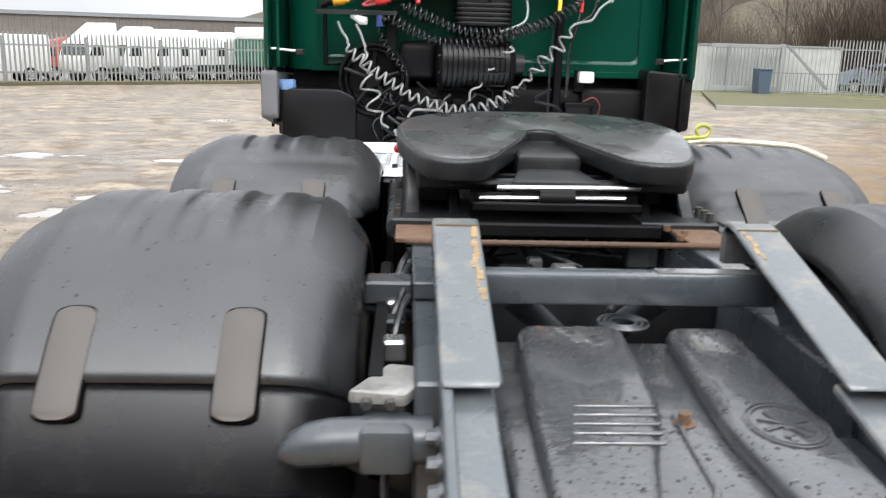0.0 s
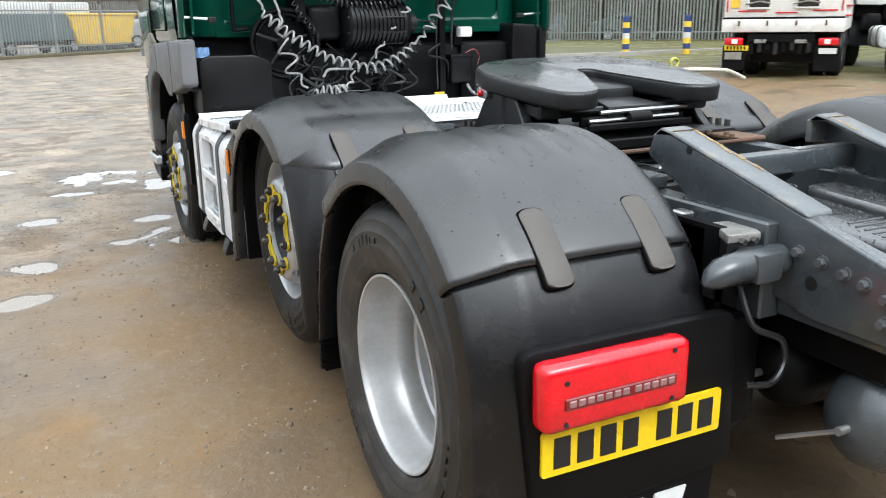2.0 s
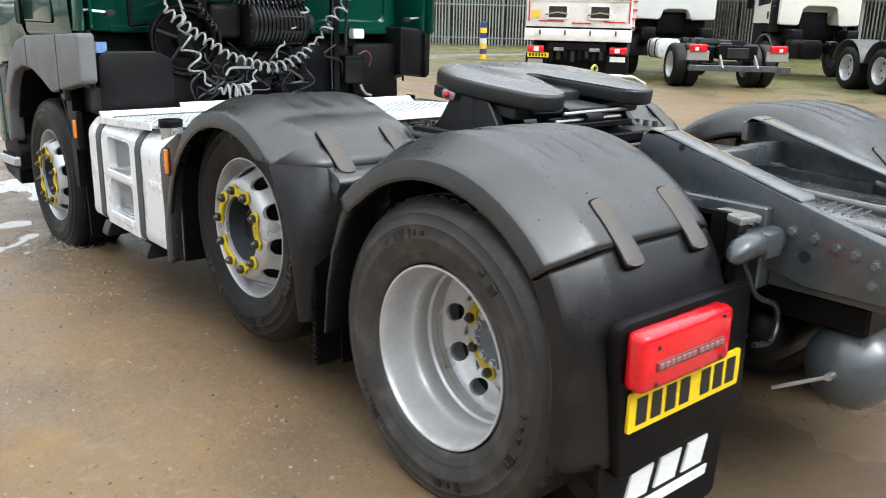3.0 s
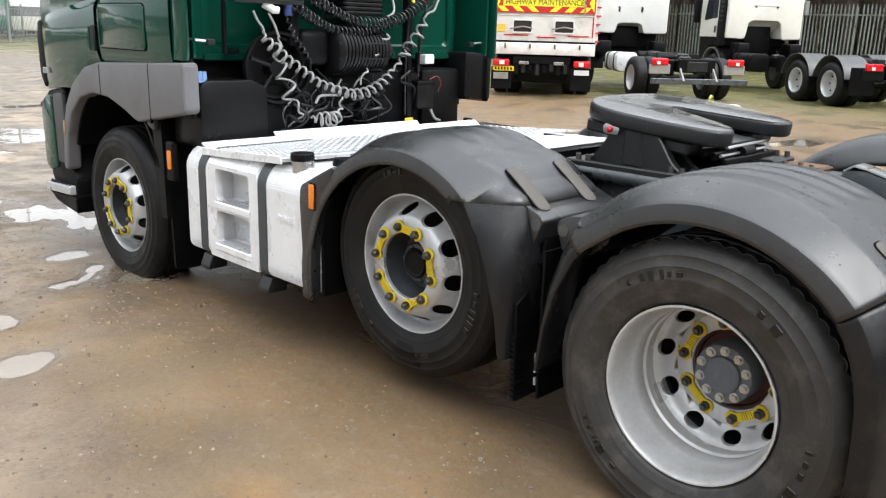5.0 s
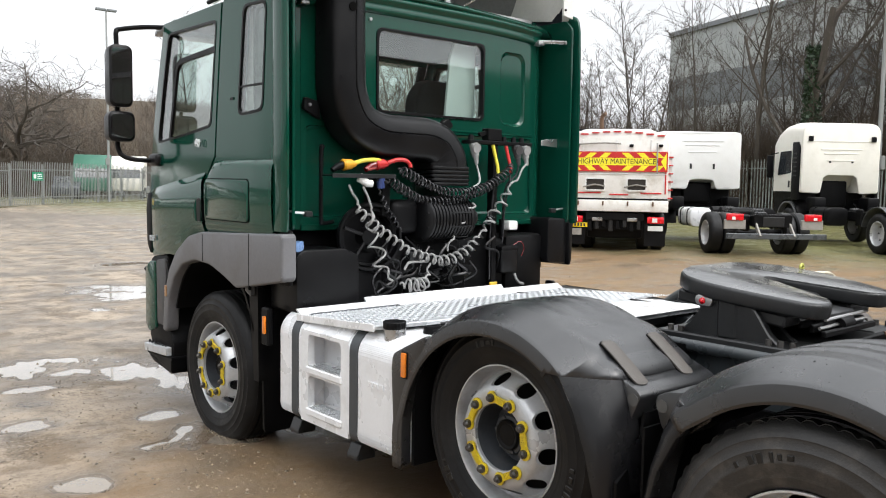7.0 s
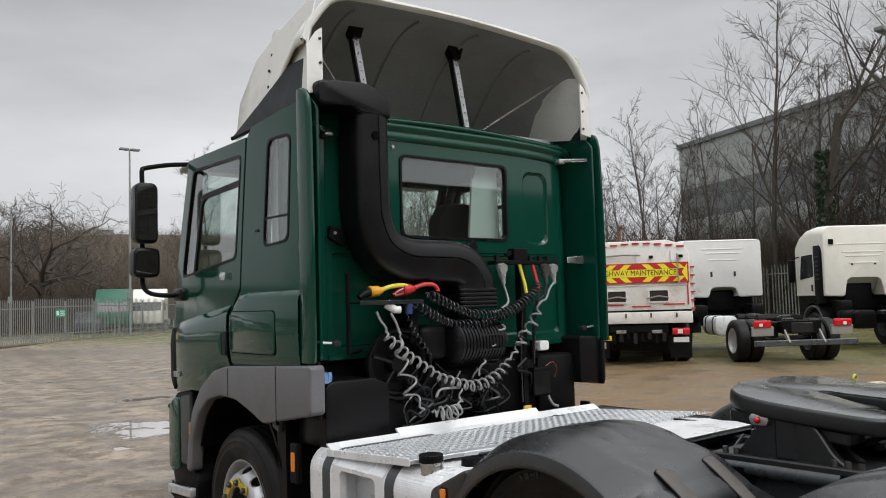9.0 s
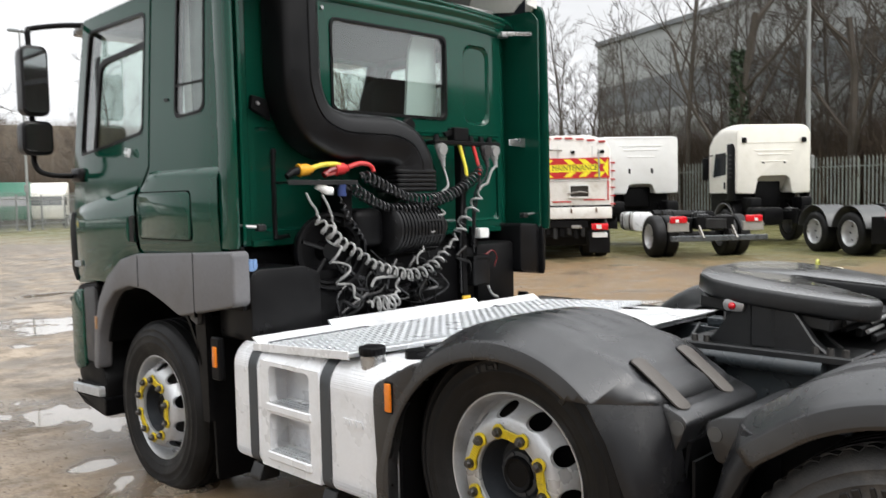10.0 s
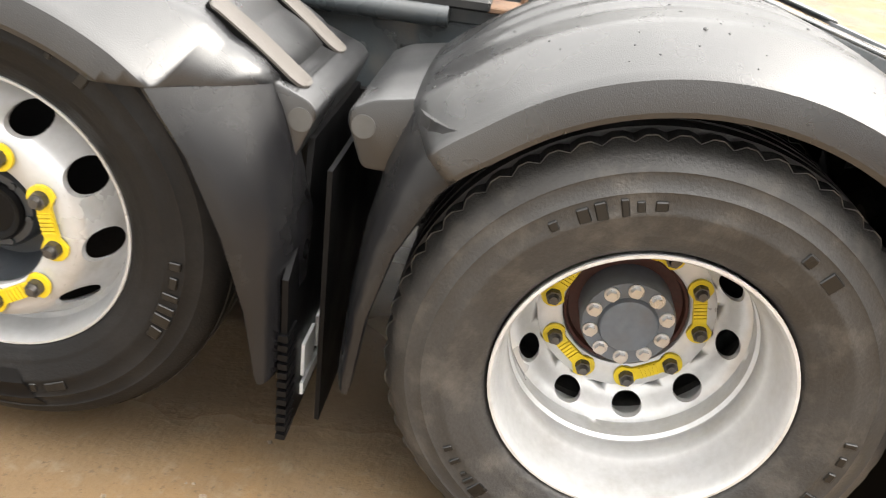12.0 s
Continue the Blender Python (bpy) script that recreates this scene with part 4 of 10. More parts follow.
def drive_rim_mesh():
    bm = bmesh.new()
    add_lathe(bm, [(0.285, -0.34), (0.282, -0.10), (0.284, -0.045), (0.287, -0.020), (0.290, -0.006), (0.293, 0.0), (0.292, 0.005), (0.286, 0.005), (0.281, -0.003), (0.279, -0.016), (0.276, -0.040),
                   (0.272, -0.070), (0.268, -0.100), (0.262, -0.112), (0.258, -0.120), (0.258, -0.165), (0.263, -0.172), (0.263, -0.180), (0.256, -0.188), (0.256, -0.215), (0.262, -0.222), (0.262, -0.245)], 72)

    def dish(r):
        t = min(1, max(0, (0.262 - r) / 0.066))
        return -0.245 - 0.060 * (t * t * (3 - 2 * t))
    disc_with_holes(bm, 0.198, 0.262, dish, 10, 0.021, 0.034)
    add_lathe(bm, [(0.198, -0.305), (0.192, -0.303), (0.146, -0.303), (0.141, -0.307), (0.140, -0.34)], 60)
    bmesh.ops.remove_doubles(bm, verts=bm.verts, dist=2e-4)
    return mesh_of("rim", bm, RIM_WHITE, angle=40)


def add_hex(bm, x, y, z, r, h, dome=True):
    add_cyl(bm, (x, y, z), (x - h, y, z), r, r * 0.96, 6)
    if dome:
        add_cyl(bm, (x - h, y, z), (x - h - 0.010, y, z), r * 0.72, r * 0.5, 10)


def nut_mesh():
    bm = bmesh.new()
    add_cyl(bm, (0, 0, 0), (-0.004, 0, 0), 0.024, 0.024, 16)
    add_hex(bm, -0.004, 0, 0, 0.0185, 0.024)
    return mesh_of("wheel_nut", bm, NUT)


def indicator_mesh(d):
    """The yellow link that joins two neighbouring wheel nuts, d apart along y."""
    bm = bmesh.new()
    out = []
    for k in range(13):
        a = radians(90 + 15 * k)
        out.append((-d / 2 + 0.028 * math.cos(a), 0.028 * math.sin(a)))
    out += [(-d / 2 + 0.02, -0.015), (d / 2 - 0.02, -0.015)]
    for k in range(13):
        a = radians(-90 + 15 * k)
        out.append((d / 2 + 0.028 * math.cos(a), 0.028 * math.sin(a)))
    out += [(d / 2 - 0.02, 0.015), (-d / 2 + 0.02, 0.015)]
    add_sheet(bm, out, [[(s * d / 2 + 0.0175 * math.cos(a * math.pi / 6), 0.0175 * math.sin(a * math.pi / 6)) for a in range(12)] for s in (-1, 1)], "yz", -0.004, -0.012)
    for k in range(5):
        y = (k - 2) * 0.009
        add_box(bm, -0.016, -0.011, y - 0.003, y + 0.003, -0.014, 0.014)
    return mesh_of("nut_indicator", bm, YELLOW)


def steer_hub_mesh():
    bm = bmesh.new()
    add_lathe(bm, [(0.139, 0.02), (0.137, -0.055), (0.124, -0.082), (0.092, -0.086), (0.088, -0.040), (0.080, -0.030), (0.064, -0.028)], 40)
    for k in range(6):
        a = k * math.pi / 3
        add_hex(bm, 0.031, 0.073 * math.cos(a), 0.073 * math.sin(a), 0.008, 0.007, False)
    return mesh_of("hub", bm, HUB_DARK)


def hub_cap_mesh():
    bm = bmesh.new()
    add_lathe(bm, [(0.066, -0.040), (0.066, -0.022), (0.060, -0.014), (0.050, -0.016), (0.046, -0.020), (0.0, -0.018)], 32)
    return mesh_of("hub_cap", bm, BLACK)


def drive_hub_mesh():
    bm = bmesh.new()
    add_lathe(bm, [(0.105, -0.35), (0.104, -0.262), (0.100, -0.250), (0.066, -0.248), (0.062, -0.236), (0.055, -0.232), (0.010, -0.232), (0.0, -0.236)], 40)
    return mesh_of("hub", bm, HUB)


def bolt_mesh():
    bm = bmesh.new()
    add_cyl(bm, (0, 0, 0), (-0.004, 0, 0), 0.017, 0.017, 14)
    add_hex(bm, -0.004, 0, 0, 0.0125, 0.012, False)
    return mesh_of("hub_bolt", bm, STEEL)


STEER_TYRE, DRIVE_TYRE = tyre_mesh(False), tyre_mesh(True)
STEER_RIM, DRIVE_RIM, NUT_MESH = steer_rim_mesh(), drive_rim_mesh(), nut_mesh()
HUB_CAP = hub_cap_mesh()
STEER_HUB, DRIVE_HUB, BOLT_MESH = steer_hub_mesh(), drive_hub_mesh(), bolt_mesh()
PCD = 0.1675
LINK = indicator_mesh(2 * PCD * math.sin(math.pi / 10))


def drum_mesh():
    bm = bmesh.new()
    add_lathe(bm, [(0.20, -0.45), (0.20, -0.345), (0.142, -0.335), (0.1385, -0.315), (0.132, -0.318), (0.128, -0.335), (0.10, -0.335)], 40)
    return mesh_of("brake_drum", bm, RUST_DARK)


DRUM = drum_mesh()
# black disc added behind the hand holes so they look dark
bm = bmesh.new()
add_lathe(bm, [(0.265, -0.13), (0.262, -0.12), (0.0, -0.12)], 36)
STEER_BACK = mesh_of("backing_disc", bm, BLACK)


def wheel(x, y, z, kind, spin, right=False, links=True):
    m = Matrix.Translation((x, y, z)) @ (pose(0, 0, 0, 0, 0, 180) if right else Matrix()) @ Matrix.Rotation(spin, 4, "X")
    rim = part("wheel", STEER_RIM if kind == "steer" else DRIVE_RIM, None, truck, "silver steel wheel with oval hand holes", m)
    part("tyre", DRIVE_TYRE if kind == "drive" else STEER_TYRE, None, rim, "worn black truck tyre")
    face = -0.037 if kind == "steer" else 0.305
    if kind == "steer":
        part("backing_disc", STEER_BACK, None, rim)
        part("hub_cap", HUB_CAP, None, rim, "round black hub cap")
    part("hub", STEER_HUB if kind == "steer" else DRIVE_HUB, None, rim, "grey painted wheel hub")
    if right:
        return rim
    for k in range(10):
        a = 2 * math.pi * k / 10
        part("wheel_nut", NUT_MESH, None, rim, m=Matrix.Translation((face, PCD * math.cos(a), PCD * math.sin(a))))
    if links:
        for k in range(0, 10, 2):
            a = 2 * math.pi * (k + 0.5) / 10
            d = PCD * math.cos(math.pi / 10)
            part("nut_indicator", LINK, None, rim, m=Matrix.Translation((face, d * math.cos(a), d * math.sin(a))) @ Matrix.Rotation(a + math.pi / 2, 4, "X"))
    if kind == "drive":
        part("brake_drum", DRUM, None, rim)
        for k in range(10):
            a = 2 * math.pi * k / 10 + 0.2
            part("hub_bolt", BOLT_MESH, None, rim, m=Matrix.Translation((0.249, 0.083 * math.cos(a), 0.083 * math.sin(a))))
    return rim


AX_D, AX_M, AX_F = 0.010, 1.335, 3.965
Z_D, Z_M, Z_F = 0.477, 0.605, 0.425
wheel(-1.195, AX_D, Z_D, "drive", radians(6.4))
wheel(-1.135, AX_M, Z_M, "steer", radians(8.4))
wheel(-1.170, AX_F, Z_F, "steer", radians(20))
wheel(1.195, AX_D, Z_D, "drive", 0.3, True)
wheel(1.135, AX_M, Z_M, "steer", 0.5, True)
wheel(1.170, AX_F, Z_F, "steer", 0.2, True)
for s in (-1, 1):
    part("tyre", DRIVE_TYRE, None, truck, "inner twin tyre", Matrix.Translation((s * 0.84, AX_D, Z_D)) @ (pose(0, 0, 0, 0, 0, 180) if s > 0 else Matrix()))


# wings over the wheels
def wing_section(side_x, in_x, h, rib):
    """Points (x, offset along the outward normal) across a wing."""
    q = min(1.0, h / 0.118)
    pts = [(side_x + 0.022, -0.006), (side_x + 0.004, -0.004), (side_x, 0.006), (side_x + 0.002, 0.030 * q), (side_x + 0.008, 0.056 * q), (side_x + 0.015, 0.063 * q), (side_x + 0.024, 0.068 * q), (side_x + 0.128, h * 0.955), (side_x + 0.142, h * 0.985), (side_x + 0.156, h)]
    n = 48
    a, b = side_x + 0.16, in_x - 0.13
    for k in range(n + 1):
        u = k / n
        x = a + (b - a) * u
        # four pressed channels run over the crown
        dip = 0.0
        for c in (-0.985, -0.868, -0.750, -0.632):
            q2 = min(1.0, max(0.0, (0.040 - abs(x - c)) / 0.024))
            dip = max(dip, q2 * q2 * (3 - 2 * q2))
        pts.append((x, h + 0.006 * math.sin(math.pi * u) - 0.0080 * rib * dip))
    pts += [(in_x - 0.10, h * 0.95), (in_x - 0.075, h * 0.84), (in_x - 0.05, h * 0.66), (in_x - 0.025, h * 0.40), (in_x - 0.006, h * 0.16), (in_x, 0.0)]
    return pts


def wing_curve(path):
    """Smooth (y, z) path from front to back with its outward normals."""
    fine = smooth_path([(0, y, z) for y, z in path], 6)
    out = []
    for i, p in enumerate(fine):
        t = (fine[min(i + 1, len(fine) - 1)] - fine[max(i - 1, 0)]).normalized()
        out.append((p, Vector((0, t.z, -t.y))))
    return out


def wing(curve, i0, i1, ribs=(0, 0), in_x=-0.52, h=0.118, side_x=-1.245, grow=0.0, deep=None):
    """A moulded shell swept along part of a curve; ribs: the stretch that carries the pressed grooves."""
    rings = []
    for i in range(i0, i1 + 1):
        p, nrm = curve[i]
        rib = min(1.0, max(0.0, (i - ribs[0]) / 3), max(0.0, (ribs[1] - i) / 3)) if ribs[0] < i < ribs[1] else 0.0
        hk = h * (1.0 + 0.38 * min(1.0, max(0.0, (i - deep) / 6))) if deep else h
        rings.append([Vector((x, p.y, p.z)) + nrm * (o + grow) for x, o in wing_section(side_x - grow, in_x, hk, rib)])
    return loft(rings, closed=False)


def sliced(bm, z, upper):
    """Keep the part of a shell that lies above or below a level seam on its rear flank."""
    for fc in [fc for fc in bm.faces if fc.calc_center_median().y > AX_M and not upper]:
        bm.faces.remove(fc)
    rear = [fc for fc in bm.faces if fc.calc_center_median().y < AX_M]
    geom = rear + list({e for fc in rear for e in fc.edges}) + list({v for fc in rear for v in fc.verts})
    bmesh.ops.bisect_plane(bm, geom=geom, plane_co=(0, 0, z), plane_no=(0, 0, 1), dist=1e-5, clear_outer=not upper, clear_inner=upper)
    return bm


def apron(levels, chamfer=False):
    """A flank below a level seam: levels of (z, y of the arch edge, y of the far edge); its face turns inwards to the far edge.
    With a chamfer the top follows the cut corner of the wing above and rounds out below it."""
    rings = []
    for z, ya, yo in levels:
        w = yo - ya
        c = min(1.0, max(0.0, (z - 0.78) / 0.17)) if chamfer else 0.0
        face = [(0.01, -1.240, -1.240), (0.06, -1.246, -1.244), (0.18, -1.246, -1.228), (0.30, -1.244, -1.212), (0.46, -1.236, -1.193), (0.62, -1.222, -1.174), (0.76, -1.198, -1.156), (0.88, -1.170, -1.138), (1.0, -1.118, -1.118)]
        ring = [(-1.215, ya, z)] + [(x0 + (x1 - x0) * c, ya + f * w, z) for f, x0, x1 in face]
        rings.append(ring + [(-1.06, yo, z), (-1.06, ya + 0.5 * w, z), (-1.17, ya + 0.06 * w, z)])
    return loft(rings, True, True)


def wing_strap(curve, i0, i1, x, h, half=0.036, low=0.0, lift=0.010, ext=0.0):
    """A strap with rounded ends that lies in the wing's surface and lifts over its seam."""
    steps = [(i0, 0.30), (i0 + 0.07, 0.58), (i0 + 0.22, 0.80), (i0 + 0.5, 0.96)] + [(i, 1.0) for i in range(i0 + 1, i1)] + [(i1 - 0.5, 0.96), (i1 - 0.22, 0.80), (i1 - 0.07, 0.58), (i1, 0.30)]
    rings = []
    for c, wide in steps:
        k = min(int(c), i1 - 1)
        p = curve[k][0].lerp(curve[k + 1][0], c - k)
        nrm = curve[k][1].lerp(curve[k + 1][1], c - k).normalized()
        u = (c - i0) / (i1 - i0)
        w = half * wide
        up = low + lift * max(0.0, (u - 0.55) / 0.45)
        run = Vector((0, -nrm.z, nrm.y)) * (-ext if u < 0.08 else ext if u > 0.92 else 0.0)
        rings.append([Vector((x + dx, p.y, p.z)) + run + nrm * (h + o + up) for dx, o in ((-w, -0.012), (-w, 0.001), (-w * 0.85, 0.0035), (w * 0.85, 0.0035), (w, 0.001), (w, -0.012))])
    return loft(rings, True, True)


def solid(ob, t=0.008, offset=-1):
    md = ob.modifiers.new("thickness", "SOLIDIFY")
    md.thickness, md.offset = t, offset
    return ob


def arc(cy, cz, ry, rz, a0, a1, n):
    return [(cy + ry * math.cos(radians(a0 + (a1 - a0) * k / n)), cz + rz * math.sin(radians(a0 + (a1 - a0) * k / n))) for k in range(n + 1)]


mid_curve = wing_curve([(AX_M + 0.565, 0.33), (AX_M + 0.57, 0.50)] + arc(AX_M, 0.47, 0.555, 0.565, 14, 134, 9) + [(0.875, 0.82), (0.825, 0.66), (0.800, 0.50), (0.790, 0.37)])
drive_curve = wing_curve([(0.575, 0.36), (0.568, 0.48), (0.53, 0.69), (0.43, 0.84)] + arc(0.0, 0.46, 0.56, 0.570, 52, 134, 7) + [(-0.442, 0.795), (-0.478, 0.70), (-0.496, 0.58), (-0.50, 0.36)])


def nearest(curve, z, rear):
    """Index on the rear or front flank of a curve where its lower edge has the height z."""
    mid = len(curve) // 2
    idx = range(mid, len(curve)) if rear else range(mid)
    return min(idx, key=lambda i: abs(curve[i][0].z - z))


MS, DS, DF = nearest(mid_curve, 0.865, True), nearest(drive_curve, 0.848, True), nearest(drive_curve, 0.865, False)
for flip in (False, True):
    f = mirrored if flip else (lambda b: b)
    w1 = solid(part("mid_wing", f(sliced(wing(mid_curve, 0, MS + 5, (28, MS - 12), grow=0.006, deep=57), 0.950, True)), PLASTIC, truck, "dull black plastic wing over the lifting axle", angle=24))
    w2 = part("mid_wing_rear", f(apron([(0.949, 0.957, 0.770), (0.90, 0.925, 0.748), (0.835, 0.883, 0.728), (0.69, 0.821, 0.692), (0.54, 0.775, 0.700), (0.40, 0.752, 0.707), (0.385, 0.745, 0.712)], True)), PLASTIC_SATIN, truck, "black plastic rear apron of the wing", angle=50)
    w3 = solid(part("drive_wing", f(wing(drive_curve, DF - 1, DS, (DF + 5, DS - 12), in_x=-0.515, h=0.125, grow=0.008)), PLASTIC, truck, "dull black plastic wing over the drive axle", angle=24))
    w4 = part("drive_wing_front", f(apron([(0.950, 0.330, 0.500), (0.90, 0.372, 0.520), (0.837, 0.431, 0.545), (0.712, 0.498, 0.574), (0.569, 0.539, 0.594), (0.414, 0.559, 0.606), (0.395, 0.565, 0.600)])), PLASTIC_SATIN, truck, "black plastic front apron of the wing", angle=50)
    w5 = solid(part("drive_wing_rear", f(wing(drive_curve, DS, len(drive_curve) - 1, in_x=-0.515, h=0.125)), PLASTIC_SATIN, truck, "black plastic rear section of the wing", angle=24))
    flat_n = Vector((0, -0.61, 0.792))
    mid_run = [(Vector((0, y, z)), flat_n) for y, z in ((0.908, 1.060), (0.885, 1.049), (0.85, 1.024), (0.815, 0.998), (0.78, 0.970), (0.75, 0.945), (0.722, 0.924))]
    for parent, curve, xs, h in ((w3, drive_curve[DS - 6:DS + 4], (-1.01, -0.715), 0.1360), (w1, mid_run, (-1.03, -0.735), 0.004)):
        for x in xs:
            part("retaining_strap", f(wing_strap(curve, 0, len(curve) - 1, x, h, low=0.002, lift=0.010 if parent is w3 else 0.002)), STRAP_PLASTIC, parent, "matt brownish grey strap")
            part("strap_recess", f(wing_strap(curve, 0, len(curve) - 1, x, h, 0.0405 if parent is w3 else 0.0385, -0.002 if parent is w3 else -0.0035, 0.004 if parent is w3 else 0.0, 0.005 if parent is w3 else 0.003)), GAP, parent)
    # the rear face of the drive wing: lamp housing and plate carrier
    bm = bmesh.new()
    add_prism(bm, round_poly([(-1.165, 0.772), (-0.55, 0.772), (-0.53, 0.36), (-1.12, 0.32)], 0.04), "xz", -0.640, -0.600, 0.008)
    part("lamp_carrier", f(bm), BLACK, truck, "black plastic lamp and plate carrier")
    flap = bmesh.new()
    add_prism(flap, round_poly([(-1.16, 0.37), (-0.55, 0.37), (-0.57, 0.07), (-1.13, 0.07)], 0.03), "xz", -0.605, -0.590)
    fl = part("mud_flap", f(flap), BLACK, truck, "black rubber mud flap with a pale emblem")
    # the pale emblem is kept as plain slanted shapes
    if not flip:
        bm = bmesh.new()
        for k in range(3):
            x0 = -1.04 + k * 0.135
            add_prism(bm, [(x0, 0.215), (x0 + 0.10, 0.215), (x0 + 0.125, 0.30), (x0 + 0.025, 0.30)], "xz", -0.611, -0.605)
        add_prism(bm, [(-1.05, 0.165), (-0.64, 0.165), (-0.632, 0.195), (-1.042, 0.195)], "xz", -0.611, -0.605)
        part("emblem", bm, WHITE_INK, fl, "white emblem shapes")
    lamp = bmesh.new()
    add_box(lamp, -1.145, -0.745, -0.705, -0.640, 0.600, 0.760, 0.022, 3)
    tl = part("tail_lamp", f(lamp), RED_LENS, truck, "glossy red rear lamp cluster")
    part("lamp_strip", f(box(-1.095, -0.790, -0.7085, -0.702, 0.654, 0.684, 0.004, 1)), RED_DARK, tl, "dark red strip")
    for k in range(12):
        x = -1.085 + k * 0.0235 + (0.010 if k > 6 else 0)
        part("lamp_segment", f(box(x, x + 0.020, -0.711, -0.704, 0.660, 0.678, 0.003, 1)), CLEAR_LENS, tl, "grey clear lamp segment")
    for x, z in ((-1.09, 0.72), (-0.80, 0.74), (-1.09, 0.622), (-0.80, 0.622)):
        part("lamp_screw", f(cyl((x, -0.708, z), (x, -0.700, z), 0.006, 0.006, 10)), INK, tl)

number_plate = part("number_plate", prism(rounded(-1.115, -0.593, 0.468, 0.580, 0.008, 3), "xz", -0.652, -0.644), PLATE, truck, "yellow rear plate with black bars")
for x in (-1.062, -0.998, -0.934, -0.870, -0.770, -0.706, -0.642):
    part("plate_marking", box(x - 0.022, x + 0.022, -0.6545, -0.651, 0.486, 0.562), INK, number_plate, "plain black bar")


mat_mark = mat("raised_tyre_mark", (0.003, 0.003, 0.003), 0.35)
# front skirt of the middle wing and the side marker lamps
for flip in (False, True):
    f = mirrored if flip else (lambda b: b)
    part("wing_skirt", f(prism(round_poly([(1.72, 0.985), (1.965, 0.865), (1.975, 0.80), (1.945, 0.34), (1.89, 0.33), (1.89, 0.56), (1.84, 0.76), (1.74, 0.90)], 0.03), "yz", -1.248, -1.19, 0.008, 2)), PLASTIC, truck, "black front skirt of the wing")
    mk = part("side_marker", f(box(-1.262, -1.246, 1.853, 1.887, 0.768, 0.882, 0.006, 2)), ORANGE_LENS, truck, "orange side marker lamp")
    part("marker_base", f(box(-1.252, -1.240, 1.846, 1.894, 0.760, 0.890, 0.004, 1)), BLACK, mk)
    mk = part("side_marker", f(box(-1.252, -1.236, 3.185, 3.215, 0.768, 0.875, 0.006, 2)), ORANGE_LENS, truck, "orange side marker lamp behind the cab")
    part("marker_base", f(box(-1.238, -1.200, 3.17, 3.25, 0.70, 0.92, 0.008, 1)), BLACK, mk)

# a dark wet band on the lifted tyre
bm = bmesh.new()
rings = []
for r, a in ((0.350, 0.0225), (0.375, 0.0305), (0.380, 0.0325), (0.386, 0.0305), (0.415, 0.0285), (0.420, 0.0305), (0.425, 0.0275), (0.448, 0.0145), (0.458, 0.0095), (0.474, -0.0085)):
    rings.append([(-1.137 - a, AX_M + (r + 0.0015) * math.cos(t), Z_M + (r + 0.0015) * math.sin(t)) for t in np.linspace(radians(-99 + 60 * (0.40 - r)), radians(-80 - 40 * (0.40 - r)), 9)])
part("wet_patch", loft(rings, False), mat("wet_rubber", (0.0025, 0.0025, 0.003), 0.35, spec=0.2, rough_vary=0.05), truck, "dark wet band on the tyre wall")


# black plates added so the wheel wells look as dark as their shade
for sx in (-1, 1):
    part("well_dark_plate", box(sx * 1.19, sx * 0.50, 1.865, 1.885, 0.34, 0.92), BLACK, truck, "black plate added to darken the wheel well")
    part("well_dark_plate", box(sx * 0.49, sx * 0.465, 0.90, 1.90, 0.42, 0.99), BLACK, truck)
    part("well_dark_plate", box(sx * 0.49, sx * 0.465, 0.30, 0.90, 0.42, 0.78), BLACK, truck)
    part("well_dark_plate", box(sx * 0.49, sx * 0.465, -0.50, 0.30, 0.62, 0.94), BLACK, truck)
    part("well_dark_plate", box(sx * 1.12, sx * 0.50, 0.645, 0.655, 0.22, 0.80), BLACK, truck)
rm = random.Random(77)
for axle_y, axle_z, xf in ((AX_D, Z_D, -1.195), (AX_M, Z_M, -1.135)):
    for r0, a0, a1, n in ((0.395, 55, 88, 7), (0.395, 118, 135, 4), (0.40, 185, 214, 6), (0.395, 250, 268, 4), (0.395, 305, 335, 7)):
        for k in range(n):
            a = radians(a0 + (a1 - a0) * k / n)
            if rm.random() < 0.2:
                continue
            tw, rw = rm.uniform(0.005, 0.016), rm.uniform(0.006, 0.019)
            bm = box(-0.0035, 0.003, -tw, tw, -rw, rw, 0.002, 1)
            a += rm.uniform(-0.02, 0.02)
            part("sidewall_mark", bm, mat_mark, truck, m=Matrix.Translation((xf - 0.029, axle_y + r0 * math.cos(a), axle_z + r0 * math.sin(a))) @ Matrix.Rotation(a + math.pi / 2, 4, "X"))

